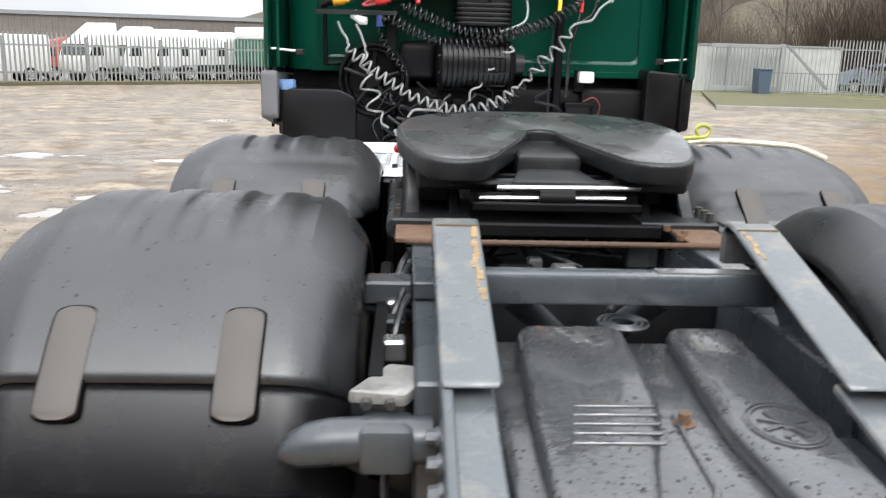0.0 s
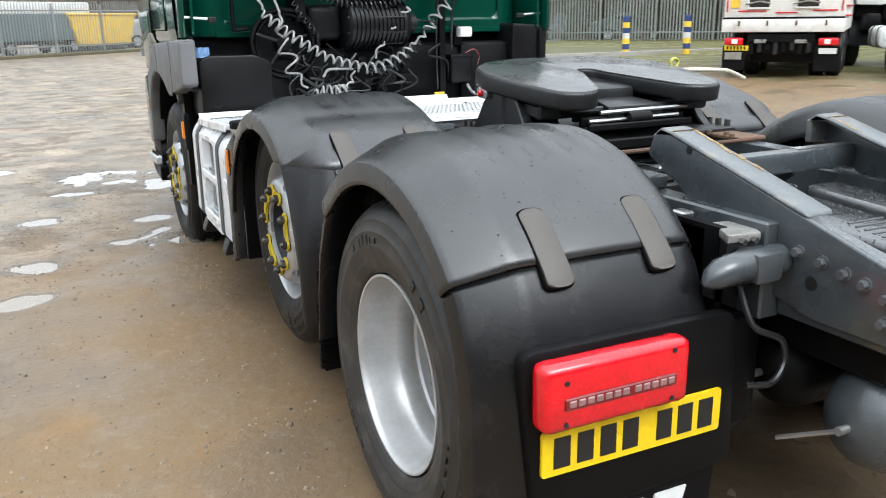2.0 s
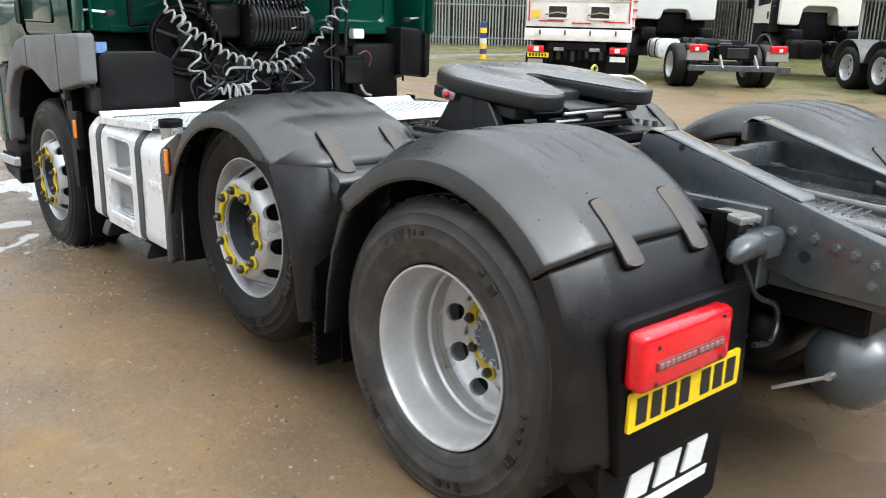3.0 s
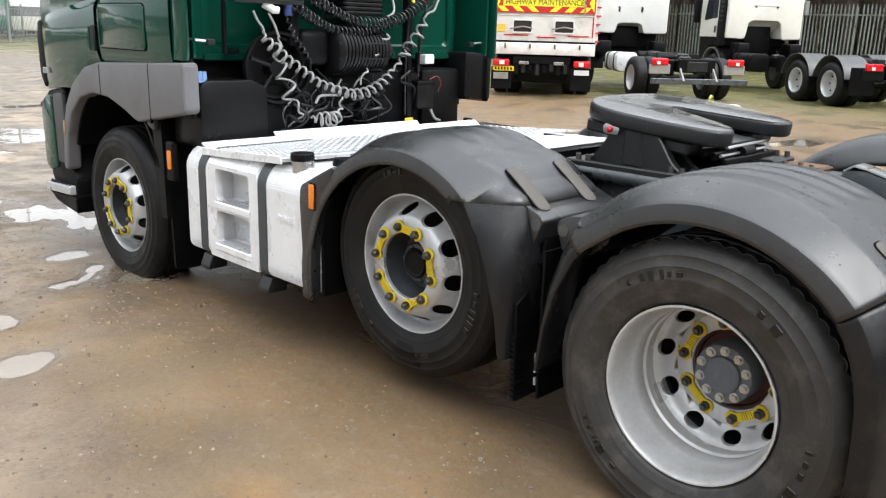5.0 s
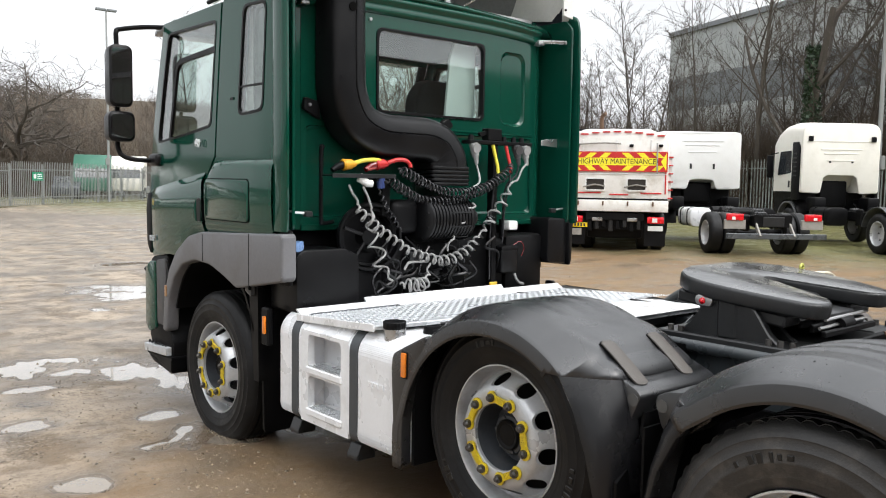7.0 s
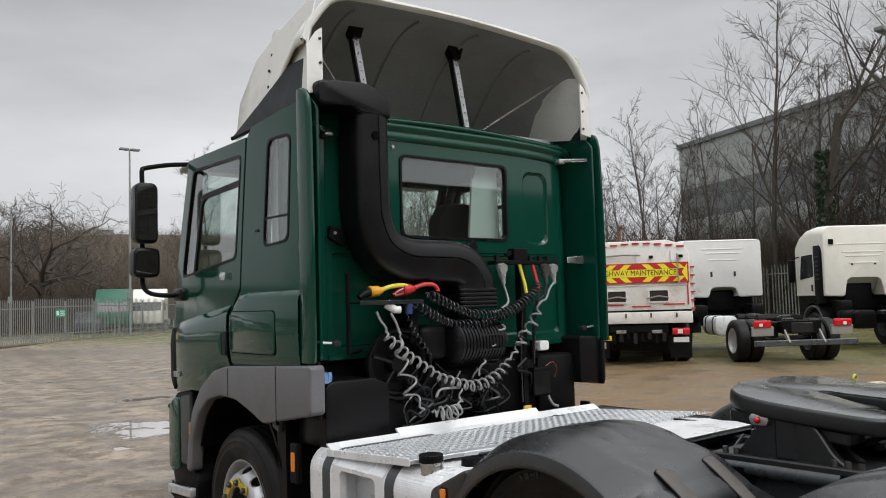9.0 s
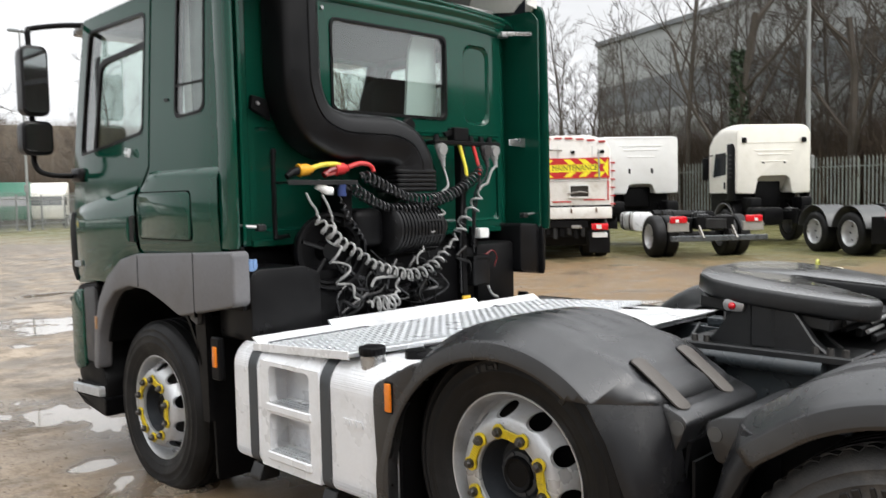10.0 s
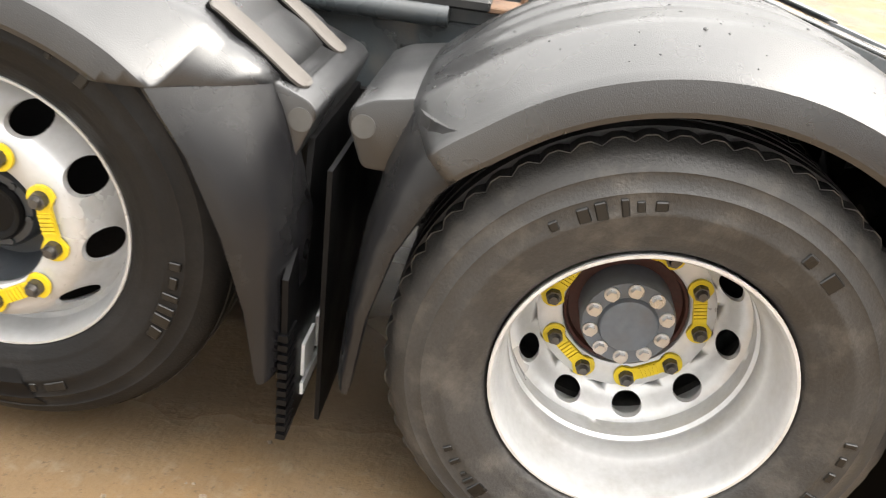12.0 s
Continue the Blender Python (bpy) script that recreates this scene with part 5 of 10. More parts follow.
# aprons between the two axles
for flip in (False, True):
    f = mirrored if flip else (lambda b: b)
    for name, poly, py, px in (("rear_pod", [(0.87, 0.915), (0.80, 0.962), (0.74, 0.938), (0.70, 0.922), (0.682, 0.900), (0.726, 0.80), (0.80, 0.80), (0.87, 0.86)], 0.716, -1.098), ("front_pod", [(0.40, 0.955), (0.45, 0.957), (0.50, 0.953), (0.585, 0.938), (0.628, 0.915), (0.632, 0.89), (0.600, 0.80), (0.50, 0.80), (0.41, 0.87)], 0.600, -1.085)):
        bm = bmesh.new()
        add_prism(bm, round_poly(poly, 0.016), "yz", px, -0.60, 0.007)
        pod = part("wing_bracket_cover", f(bm), PLASTIC, truck, "moulded plastic cover between the wings")
        bm = bmesh.new()
        add_cyl(bm, (px + 0.01, py, 0.884), (px - 0.0025, py, 0.884), 0.024, 0.023, 20)
        part("plug", f(bm), PLUG, pod, "round grey plug")
    bm = bmesh.new()
    add_prism(bm, [(-1.20, 0.60), (-1.08, 0.68), (-1.04, 0.83), (-0.60, 0.83), (-0.60, 0.23), (-1.19, 0.21)], "xz", 0.700, 0.712)
    for k in range(12):
        add_box(bm, -1.205, -1.14, 0.696, 0.716, 0.222 + k * 0.022, 0.235 + k * 0.022)
    part("mud_flap", f(bm), BLACK, truck, "black mud flap behind the lifting axle")
    if not flip:
        bm = bmesh.new()
        for k in range(3):
            add_box(bm, -1.08 + k * 0.12, -0.99 + k * 0.12, 0.692, 0.699, 0.30, 0.38)
        add_box(bm, -1.08, -0.75, 0.692, 0.699, 0.25, 0.28)
        part("emblem", bm, WHITE_INK, truck, "white emblem shapes on the flap")


# ---- chassis ----
chassis = part("chassis", box(-0.41, -0.335, -0.58, 1.95, 0.70, 0.96, 0.006, 1), CHASSIS, truck, "grey painted ladder frame")
part("frame_rail", box(0.335, 0.41, -0.58, 1.95, 0.70, 0.96, 0.006, 1), CHASSIS, chassis)
for s in (-1, 1):
    part("rail_end", box(s * 0.295, s * 0.350, -0.944, -0.58, 0.71, 0.868, 0.004, 1), CHASSIS, chassis)
part("end_member", sheet(round_poly([(-0.374, 0.725), (0.374, 0.725), (0.374, 0.872), (0.34, 0.882), (-0.34, 0.882), (-0.374, 0.872)], 0.02),
                         [[(x + 0.010 * math.cos(k * math.pi / 5), z + 0.010 * math.sin(k * math.pi / 5)) for k in range(10)] for x, z in ((-0.27, 0.81), (-0.2, 0.85), (-0.21, 0.77), (0.27, 0.81), (0.2, 0.85), (0.21, 0.77))], "xz", -0.965, -0.945), CHASSIS, chassis)
for s in (-1, 1):
    # slide ramps: a channel that falls to the rear from a blunt tip beside the coupling
    bm = bmesh.new()
    poly = [(-0.06, 1.06), (-0.085, 1.125), (-0.115, 1.140), (-0.15, 1.134), (-0.65, 0.988), (-0.94, 0.905), (-0.965, 0.885), (-0.965, 0.735), (-0.70, 0.735), (-0.45, 0.80), (-0.20, 0.99)]
    add_prism(bm, round_poly(poly, 0.015), "yz", s * 0.371, s * 0.351, 0.006, 3)
    ramp = part("slide_ramp", bm, CHASSIS, chassis, "scratched grey slide ramp")
    bm = prism([(-0.088, 1.128), (-0.115, 1.147), (-0.16, 1.140), (-0.655, 0.998), (-0.665, 0.984), (-0.16, 1.122), (-0.115, 1.130), (-0.095, 1.112)], "yz", s * 0.3725, s * 0.274, 0.0075, 3)
    add_box(bm, s * 0.369, s * 0.276, -0.100, -0.078, 1.05, 1.125, 0.004, 1)
    part("ramp_face", bm, WORN_SHEEN, chassis, "worn grey ramp face with rust at the tip")
    bm = prism([(-0.60, 0.976), (-0.90, 0.908), (-0.945, 0.896), (-0.96, 0.888), (-0.96, 0.874), (-0.94, 0.880), (-0.90, 0.892), (-0.60, 0.958)], "yz", s * 0.367, s * 0.284, 0.004, 1)
    part("ramp_tail", bm, WORN_SHEEN, chassis, "bright worn lower end of the ramp")
    rn = random.Random(40 + s)
    y = -0.165
    while y > (-0.42 if s < 0 else -0.26):
        ln, wd, x = rn.uniform(0.010, 0.030), rn.uniform(0.0025, 0.0075), 0.290 + rn.uniform(-0.005, 0.005)
        z0, z1 = 1.1412 + (y + 0.16) * 0.287, 1.1412 + (y - ln + 0.16) * 0.287
        part("rust_patch", prism([(y, z0), (y - ln, z1), (y - ln, z1 - 0.003), (y, z0 - 0.003)], "yz", s * (x - wd), s * (x + wd)), ORANGE_RUST, chassis)
        y -= ln * rn.uniform(0.7, 1.3)
    part("rust_streak", box(s * 0.366, s * 0.278, -0.165, -0.160, 1.1385, 1.1415), mat("rust_line", (0.12, 0.08, 0.04), 0.7), chassis)
    for y, z in ((-0.652, 0.899), (-0.724, 0.890), (-0.788, 0.878), (-0.844, 0.868), (-0.902, 0.850), (-0.902, 0.792)):
        bm = bmesh.new()
        add_cyl(bm, (s * 0.370, y, z), (s * 0.377, y, z), 0.017, 0.017, 14)
        add_cyl(bm, (s * 0.377, y, z), (s * 0.392, y, z), 0.0125, 0.0115, 6)
        part("bolt", bm, mat("grey_painted_bolt", (0.12, 0.128, 0.135), 0.32, metal=0.4, vary=0.2), chassis)
    part("hole", cyl((s * 0.3725, -0.696, 0.828), (s * 0.36, -0.696, 0.828), 0.018, 0.018, 16), INK, chassis)
    part("hole", cyl((s * 0.3725, -0.24, 1.095), (s * 0.36, -0.24, 1.095), 0.011, 0.011, 12), INK, chassis)
for s in (-1, 1):
    for y, z in ((0.46, 0.90), (0.56, 0.88), (0.66, 0.905), (0.74, 0.87), (0.84, 0.90)):
        part("frame_bolt", cyl((s * 0.410, y, z), (s * 0.424, y, z), 0.013, 0.011, 8), CHASSIS, chassis)
part("end_fill", box(-0.368, -0.29, -0.944, -0.925, 0.735, 0.872), CHASSIS, chassis)
part("cross_tube", box(-0.352, 0.352, -0.225, -0.165, 0.985, 1.055, 0.012, 2), CHASSIS, chassis, "pale grey box-section cross tube")
part("tube_wear", box(0.10, 0.345, -0.214, -0.176, 1.0545, 1.0575), STEEL, chassis, "bright worn strip on the tube")
bm = bmesh.new()
add_cyl(bm, (-0.20, -0.16, 0.99), (-0.03, 0.05, 0.80), 0.03, 0.03, 16)
add_cyl(bm, (0.03, 0.05, 0.80), (0.13, -0.16, 0.99), 0.03, 0.03, 16)
part("brace", bm, CHASSIS, chassis, "round grey brace")
for y in (0.10, 1.25, 2.2, 3.1):
    part("cross_member", box(-0.335, 0.335, y - 0.06, y + 0.06, 0.74, 0.93, 0.006, 1), DARK_METAL, chassis)
# rusty rail tops and the mounting plate ahead of them
for s in (-1, 1):
    part("rusty_rail_top", box(s * 0.455, s * 0.325, 0.25, 0.54, 1.003, 1.018, 0.003, 1), RUST, chassis, "rust-brown steel plate")
    part("rail_step", box(s * 0.41, s * 0.335, -0.12, 1.35, 0.962, 1.002, 0.004, 1), CHASSIS, chassis)
    for k in range(4):
        part("bolt", cyl((s * (0.31 + 0.03 * (k % 2)), 0.28 + 0.06 * k, 1.018), (s * (0.31 + 0.03 * (k % 2)), 0.28 + 0.06 * k, 1.032), 0.011, 0.010, 6), RUST, chassis)
part("coupling_bar", tube([(-0.43, 0.235, 1.012), (0.43, 0.235, 1.012)], 0.008, 8), mat("dark_rusty_rod", (0.075, 0.040, 0.022), 0.7, vary=0.4, fine=120), chassis, "rusty cross bar")
part("subframe", box(-0.30, 0.30, 0.40, 1.08, 0.99, 1.03, 0.006, 1), BLACK, chassis, "black greasy coupling mounting plate")
part("side_tube", tube([(-0.455, 1.32, 0.985), (-0.455, 0.52, 0.985)], 0.030, 14), PIPE, chassis, "dark side tube")
part("tube_end", cyl((-0.455, 1.33, 0.985), (-0.455, 1.27, 0.985), 0.024, 0.024, 14), STEEL, chassis, "white tube end")

# moulded cover over the rear of the frame
bm = bmesh.new()
add_box(bm, -0.272, 0.272, -0.90, -0.22, 0.80, 0.895, 0.02, 2)


def fall(bm):
    """The cover falls a little towards the rear."""
    for v in bm.verts:
        v.co.z += (v.co.y + 0.55) * 0.05
    return bm


cover = part("rear_cover", fall(bm), WET_PLASTIC, truck, "wet grey moulded cover between the frame rails")
bm = prism(round_poly([(-0.20, -0.235), (0.022, -0.235), (0.010, -0.50), (0.0, -0.61), (-0.05, -0.76), (-0.085, -0.905), (-0.23, -0.905), (-0.222, -0.60)], 0.05), "xy", 0.885, 0.937, 0.02, 3)
part("raised_panel", fall(bm), WET_PLASTIC, cover)
bm = prism(round_poly([(0.115, -0.225), (0.262, -0.225), (0.262, -0.90), (0.118, -0.90), (0.092, -0.65)], 0.04), "xy", 0.885, 0.930, 0.018, 3)
part("raised_panel", fall(bm), WET_PLASTIC, cover)
part("cover_groove", fall(prism([(0.030, -0.56), (0.038, -0.56), (0.030, -0.80), (0.0, -0.88), (-0.010, -0.87), (0.022, -0.79)], "xy", 0.893, 0.902, 0.002, 1)), WET_PLASTIC, cover)
for k in range(5):
    y = -0.605 - 0.030 * k
    x0, x1 = -0.152 - 0.006 * k, -0.015 - 0.004 * k
    bm = prism(round_poly([(x0, y), (x1, y), (x1, y - 0.008), (x0, y - 0.008)], 0.003, 2), "xy", 0.935, 0.9405, 0.0015, 1)
    part("moulded_bar", fall(bm), WET_PLASTIC, cover, "raised illegible lettering bar")
bm = bmesh.new()
EX, EY = 0.186, -0.655
for r in (0.066, 0.058):
    for k in range(32):
        a, b = 2 * math.pi * k / 32, 2 * math.pi * (k + 1) / 32
        add_prism(bm, [(EX + q * math.cos(w), EY + 1.15 * q * math.sin(w)) for q, w in ((r, a), (r, b), (r - 0.004, b), (r - 0.004, a))], "xy", 0.928, 0.9335)
for a in (0.4, 1.2, 2.0, 2.7):
    c, s2 = math.cos(a), math.sin(a)
    add_prism(bm, [(EX + u * 0.045 * c - w * 0.005 * s2, EY + u * 0.045 * s2 + w * 0.005 * c) for u, w in ((1, 1), (-1, 1), (-1, -1), (1, -1))], "xy", 0.928, 0.9325 + 0.0004 * a)
part("moulded_emblem", fall(bm), WET_PLASTIC, cover, "raised round emblem")
bm = bmesh.new()
add_cyl(bm, (0.045, -0.585, 0.890), (0.045, -0.585, 0.897), 0.020, 0.020, 14)
add_cyl(bm, (0.045, -0.585, 0.897), (0.045, -0.585, 0.915), 0.012, 0.011, 6)
part("bolt", fall(bm), RUST, cover)
bm = bmesh.new()
for r in (0.052, 0.040, 0.028):
    add_tube(bm, [(0.035 + r * math.cos(a), -0.205 + r * math.sin(a), 0.945) for a in np.linspace(0, 6.2832, 25)], 0.004, 6)
part("spring_coil", bm, PIPE, cover, "coiled steel ring behind the cover")

for s in (-1, 1):
    part("side_shield", box(s * 0.49, s * 0.475, -0.45, 0.30, 0.60, 0.93, 0.004, 1), BLACK, chassis)
    for k in range(4):
        y = -0.32 + 0.13 * k
        part("air_line", tube(smooth_path([(s * 0.45, y, 0.70), (s * (0.46 + 0.015 * (k % 2)), y + 0.04, 0.85), (s * 0.44, y + 0.10, 0.955), (s * 0.42, y + 0.2, 0.97)], 5), 0.008, 7), HOSE_BLACK, chassis)
        part("valve", box(s * 0.47, s * 0.425, y - 0.02, y + 0.03, 0.90, 0.945, 0.006, 1), DARK_METAL if k % 2 else STEEL, chassis)

# mounting bracket and pipe end beside the left ramp
# pale slab holds the block's lit top; the body below is darker
bracket = part("wing_mount", prism(round_poly([(-0.523, -0.562), (-0.425, -0.579), (-0.361, -0.456), (-0.455, -0.433)], 0.008, 2), "xy", 0.915, 0.938, 0.005, 2), mat("lit_steel_block_top", (0.30, 0.295, 0.28), 0.3, metal=0.35, vary=0.25, dirt=(0.12, 0.10, 0.08), dirt_amount=0.6, dirt_scale=22), truck, "pale lit top of the wing's steel mounting block")
part("block_body", prism([(-0.518, -0.558), (-0.428, -0.573), (-0.366, -0.456), (-0.452, -0.438)], "xy", 0.80, 0.916, 0.004, 1), DARK_METAL, bracket)
part("pipe_stub", tube([(-0.38, -0.600, 0.868), (-0.50, -0.603, 0.868), (-0.545, -0.605, 0.866), (-0.58, -0.605, 0.860), (-0.605, -0.606, 0.850), (-0.624, -0.607, 0.842), (-0.634, -0.607, 0.838)], [0.040, 0.040, 0.040, 0.038, 0.031, 0.018, 0.004], 18), PIPE, bracket, "grey pipe end")
part("clamp", box(-0.50, -0.41, -0.648, -0.56, 0.825, 0.905, 0.014, 2), PIPE, bracket)
for x in (-0.485, -0.445):
    part("bolt", cyl((x - 0.005, -0.574, 0.922), (x - 0.004, -0.588, 0.921), 0.010, 0.009, 6), NUT, bracket)
part("gusset", prism([(-0.60, 0.80), (-0.36, 0.80), (-0.36, 0.68)], "xz", -0.50, -0.49), DARK_METAL, bracket)
part("cable", tube(smooth_path([(-0.46, -0.55, 0.80), (-0.45, -0.60, 0.70), (-0.38, -0.63, 0.66), (-0.37, -0.64, 0.60), (-0.42, -0.65, 0.555), (-0.50, -0.64, 0.56)], 6), 0.009, 8), HOSE_BLACK, bracket, "black cable loop")
for s in (-1, 1):
    part("air_spring", cyl((s * 0.42, -0.42, 0.40), (s * 0.42, -0.42, 0.70), 0.13, 0.13, 28), BLACK, truck, "black rubber air spring")
    part("air_spring_base", cyl((s * 0.42, -0.42, 0.36), (s * 0.42, -0.42, 0.41), 0.10, 0.13, 28), DARK_METAL, truck)
    part("mount_arm", box(s * 0.52, s * 0.41, -0.06, 0.02, 0.93, 0.985, 0.006, 1), PIPE, truck, "grey wing mount arm")
    part("wing_tube", tube([(s * 0.41, -0.03, 0.90), (s * 1.05, -0.03, 1.02)], 0.018, 10), DARK_METAL, truck)
part("axle", cyl((-0.80, AX_D, Z_D), (0.80, AX_D, Z_D), 0.085, 0.085, 24), DARK_METAL, truck, "dark drive axle tube")
bm = bmesh.new()
bmesh.ops.create_uvsphere(bm, u_segments=24, v_segments=14, radius=0.21, matrix=Matrix.Translation((0, AX_D, Z_D)) @ Matrix.Diagonal((0.9, 1, 1, 1)))
part("differential", bm, DARK_METAL, truck)
part("axle", cyl((-0.95, AX_M, Z_M - 0.05), (0.95, AX_M, Z_M - 0.05), 0.055, 0.055, 20), DARK_METAL, truck)
part("axle", cyl((-0.95, AX_F, Z_F), (0.95, AX_F, Z_F), 0.055, 0.055, 20), DARK_METAL, truck)


def air_tank(x0, x1, y, z, r, material, parent=None):
    bm = bmesh.new()
    prof = [(0.0, 0.0), (r * 0.45, 0.015), (r * 0.8, 0.05), (r * 0.97, 0.09), (r, 0.12)]
    rings = []
    pts = [(rr, x0 + a) for rr, a in prof] + [(rr, x1 - a) for rr, a in prof[::-1]]
    add_lathe(bm, [(rr, -xx) for rr, xx in pts], 32)
    bmesh.ops.remove_doubles(bm, verts=bm.verts, dist=1e-4)
    bmesh.ops.translate(bm, vec=(0, y, z), verts=bm.verts)
    ob = part("air_tank", bm, material, parent or truck, "painted air tank slung across the frame")
    part("end_fitting", cyl((x0 + 0.01, y, z), (x0 - 0.03, y, z), 0.012, 0.012, 10), STEEL, ob)
    part("drain_rod", tube([(x0 - 0.02, y, z), (x0 - 0.07, y + 0.145, z - 0.075)], 0.007, 6), STEEL, ob)
    bm = bmesh.new()
    add_lathe(bm, [(r + 0.003, -(x0 + 0.13)), (r + 0.003, -(x0 + 0.135))], 32)
    bmesh.ops.translate(bm, vec=(0, y, z), verts=bm.verts)
    part("weld_seam", bm, material, ob)
    return ob


air_tank(-0.335, 0.42, -0.815, 0.480, 0.137, CHASSIS)
# forward tank in black: the shade under the frame is in its colour
air_tank(-0.30, 0.40, -0.50, 0.500, 0.120, BLACK)
for s in (-1, 1):
    # rubber air spring on its pale base plate, behind the drive axle
    bm = bmesh.new()
    add_lathe(bm, [(0.0, -0.655), (0.105, -0.655), (0.128, -0.630), (0.132, -0.590), (0.112, -0.550), (0.132, -0.510), (0.134, -0.465), (0.115, -0.425), (0.105, -0.40), (0.0, -0.40)], 28)
    bmesh.ops.rotate(bm, cent=(0, 0, 0), matrix=Matrix.Rotation(radians(90), 3, "Y"), verts=bm.verts)
    zs = [v.co.z for v in bm.verts]
    bmesh.ops.translate(bm, vec=(s * 0.50, -0.33, 0.40 - min(zs)), verts=bm.verts)
    sp = part("air_spring", bm, RUBBER, truck, "black rubber air spring behind the axle")
    part("base_plate", cyl((s * 0.50, -0.33, 0.375), (s * 0.50, -0.33, 0.402), 0.115, 0.115, 24), CHASSIS, sp)
    part("trailing_arm", box(s * 0.55, s * 0.45, -0.46, 0.05, 0.325, 0.376, 0.01, 1), DARK_METAL, sp)
# box added to blacken the view beneath the rear of the frame
part("underbody_block", box(-0.46, 0.46, -0.30, -0.18, 0.36, 0.70, 0.02, 2), BLACK, truck, "dark box added to blacken the space behind the drive axle")
part("tank_bracket", box(-0.30, 0.36, -0.88, -0.30, 0.605, 0.70, 0.01, 1), BLACK, truck)
part("tail_marker", box(-0.06, 0.06, -0.985, -0.965, 0.69, 0.715, 0.004, 1), RED_LENS, truck, "small red rear marker lamp")
# pipes, valves and wiring that fill the frame
rnd = random.Random(7)
for k in range(26):
    y = rnd.uniform(-0.05, 1.3)
    x = rnd.uniform(-0.30, 0.30)
    z = rnd.uniform(0.86, 0.955)
    pts = [(x, y, z)]
    for j in range(3):
        pts.append((x + rnd.uniform(-0.12, 0.12) * (j + 1), y + rnd.uniform(0.08, 0.16) * (j + 1), z + rnd.uniform(-0.04, 0.03)))
    part("air_line", tube(smooth_path(pts, 4), rnd.choice((0.005, 0.007, 0.010)), 6), rnd.choice((HOSE_BLACK, HOSE_BLACK, DARK_METAL, CHASSIS)), chassis)
for k in range(14):
    x, y = rnd.uniform(-0.28, 0.28), rnd.uniform(0.0, 1.3)
    s2 = rnd.uniform(0.02, 0.05)
    part("valve", box(x - s2, x + s2, y - s2, y + s2 * 0.8, 0.88, 0.90 + s2, 0.006, 1), rnd.choice((DARK_METAL, CHASSIS, BLACK, STEEL)), chassis)
# flat black sheet across the bottom of the frame
part("frame_floor", box(-0.335, 0.335, -0.05, 3.2, 0.72, 0.78, 0.0), BLACK, chassis, "black sheet closing the frame from below")
part("orange_fitting", cyl((-0.12, 0.02, 0.97), (-0.12, 0.02, 1.0), 0.018, 0.014, 12), ORANGE_LENS, chassis, "orange pipe fitting")

# ---- fifth wheel coupling ----
fw_m = Matrix.Translation((0, 0.755, 1.205)) @ Matrix.Rotation(radians(6.8), 4, "X")
out = [(-0.16, 0.43), (0.16, 0.43), (0.32, 0.37), (0.43, 0.25), (0.465, 0.08), (0.45, -0.10), (0.40, -0.34), (0.36, -0.43), (0.27, -0.45), (0.20, -0.41), (0.10, -0.14), (0.055, -0.02), (0.045, 0.06), (0.0, 0.085),
       (-0.045, 0.06), (-0.055, -0.02), (-0.10, -0.14), (-0.20, -0.41), (-0.27, -0.45), (-0.36, -0.43), (-0.40, -0.34), (-0.45, -0.10), (-0.465, 0.08), (-0.43, 0.25), (-0.32, 0.37)]
bm = prism(round_poly([(x, y * 0.82) for x, y in out], 0.05, 3), "xy", -0.022, 0.045, 0.014, 3)
coupling = part("fifth_wheel", bm, DARK_METAL, truck, "greased black fifth wheel plate with a rear slot", fw_m)
bm = prism(round_poly([(x * 0.977, 0.004 + y * 0.80) for x, y in out], 0.045, 3), "xy", 0.040, 0.0465, 0.003, 2)
part("worn_face", bm, FIFTH, coupling, "worn greasy upper face")
bm = bmesh.new()
add_prism(bm, [(-0.05, 0.08), (0.05, 0.08), (0.075, -0.08), (0.13, -0.30), (-0.13, -0.30), (-0.075, -0.08)], "xy", -0.085, -0.028, 0.01)
part("throat", bm, DARK_METAL, coupling, "greasy jaw under the slot")
for s in (-1, 1):
    part("plate_web", box(s * 0.40, s * 0.18, -0.25, 0.25, -0.075, -0.02, 0.01, 1), DARK_METAL, coupling)
part("lock_bar", tube([(-0.30, -0.25, -0.05), (0.33, -0.24, -0.05)], 0.014, 8), DARK_METAL, coupling)
handle = part("release_handle", tube(smooth_path([(0.42, 0.90, 1.205), (0.62, 0.925, 1.222), (0.86, 0.93, 1.212), (0.93, 0.935, 1.20), (1.02, 0.94, 1.168)], 5), 0.0095, 8), mat("pale_cream_rod", (0.62, 0.58, 0.46), 0.45, dirt=(0.2, 0.15, 0.08), dirt_amount=0.5, dirt_scale=20), coupling, "pale cream release rod", m=fw_m.inverted())
part("cord_loop", tube(smooth_path([(0.44, 0.90, 1.222), (0.54, 0.915, 1.232), (0.585, 0.925, 1.236), (0.60, 0.93, 1.262), (0.575, 0.925, 1.275), (0.55, 0.92, 1.262), (0.56, 0.92, 1.235)], 5), 0.007, 6), mat("lime_cord", (0.42, 0.42, 0.08), 0.6), handle, "lime yellow cord", m=Matrix())
part("jaw_block", box(-0.10, 0.10, -0.16, 0.06, -0.12, 0.012, 0.02, 2), DARK_METAL, coupling, "dark greasy locking jaw")
part("jaw_cross", box(-0.30, 0.30, 0.02, 0.20, -0.15, -0.03, 0.02, 1), DARK_METAL, coupling)
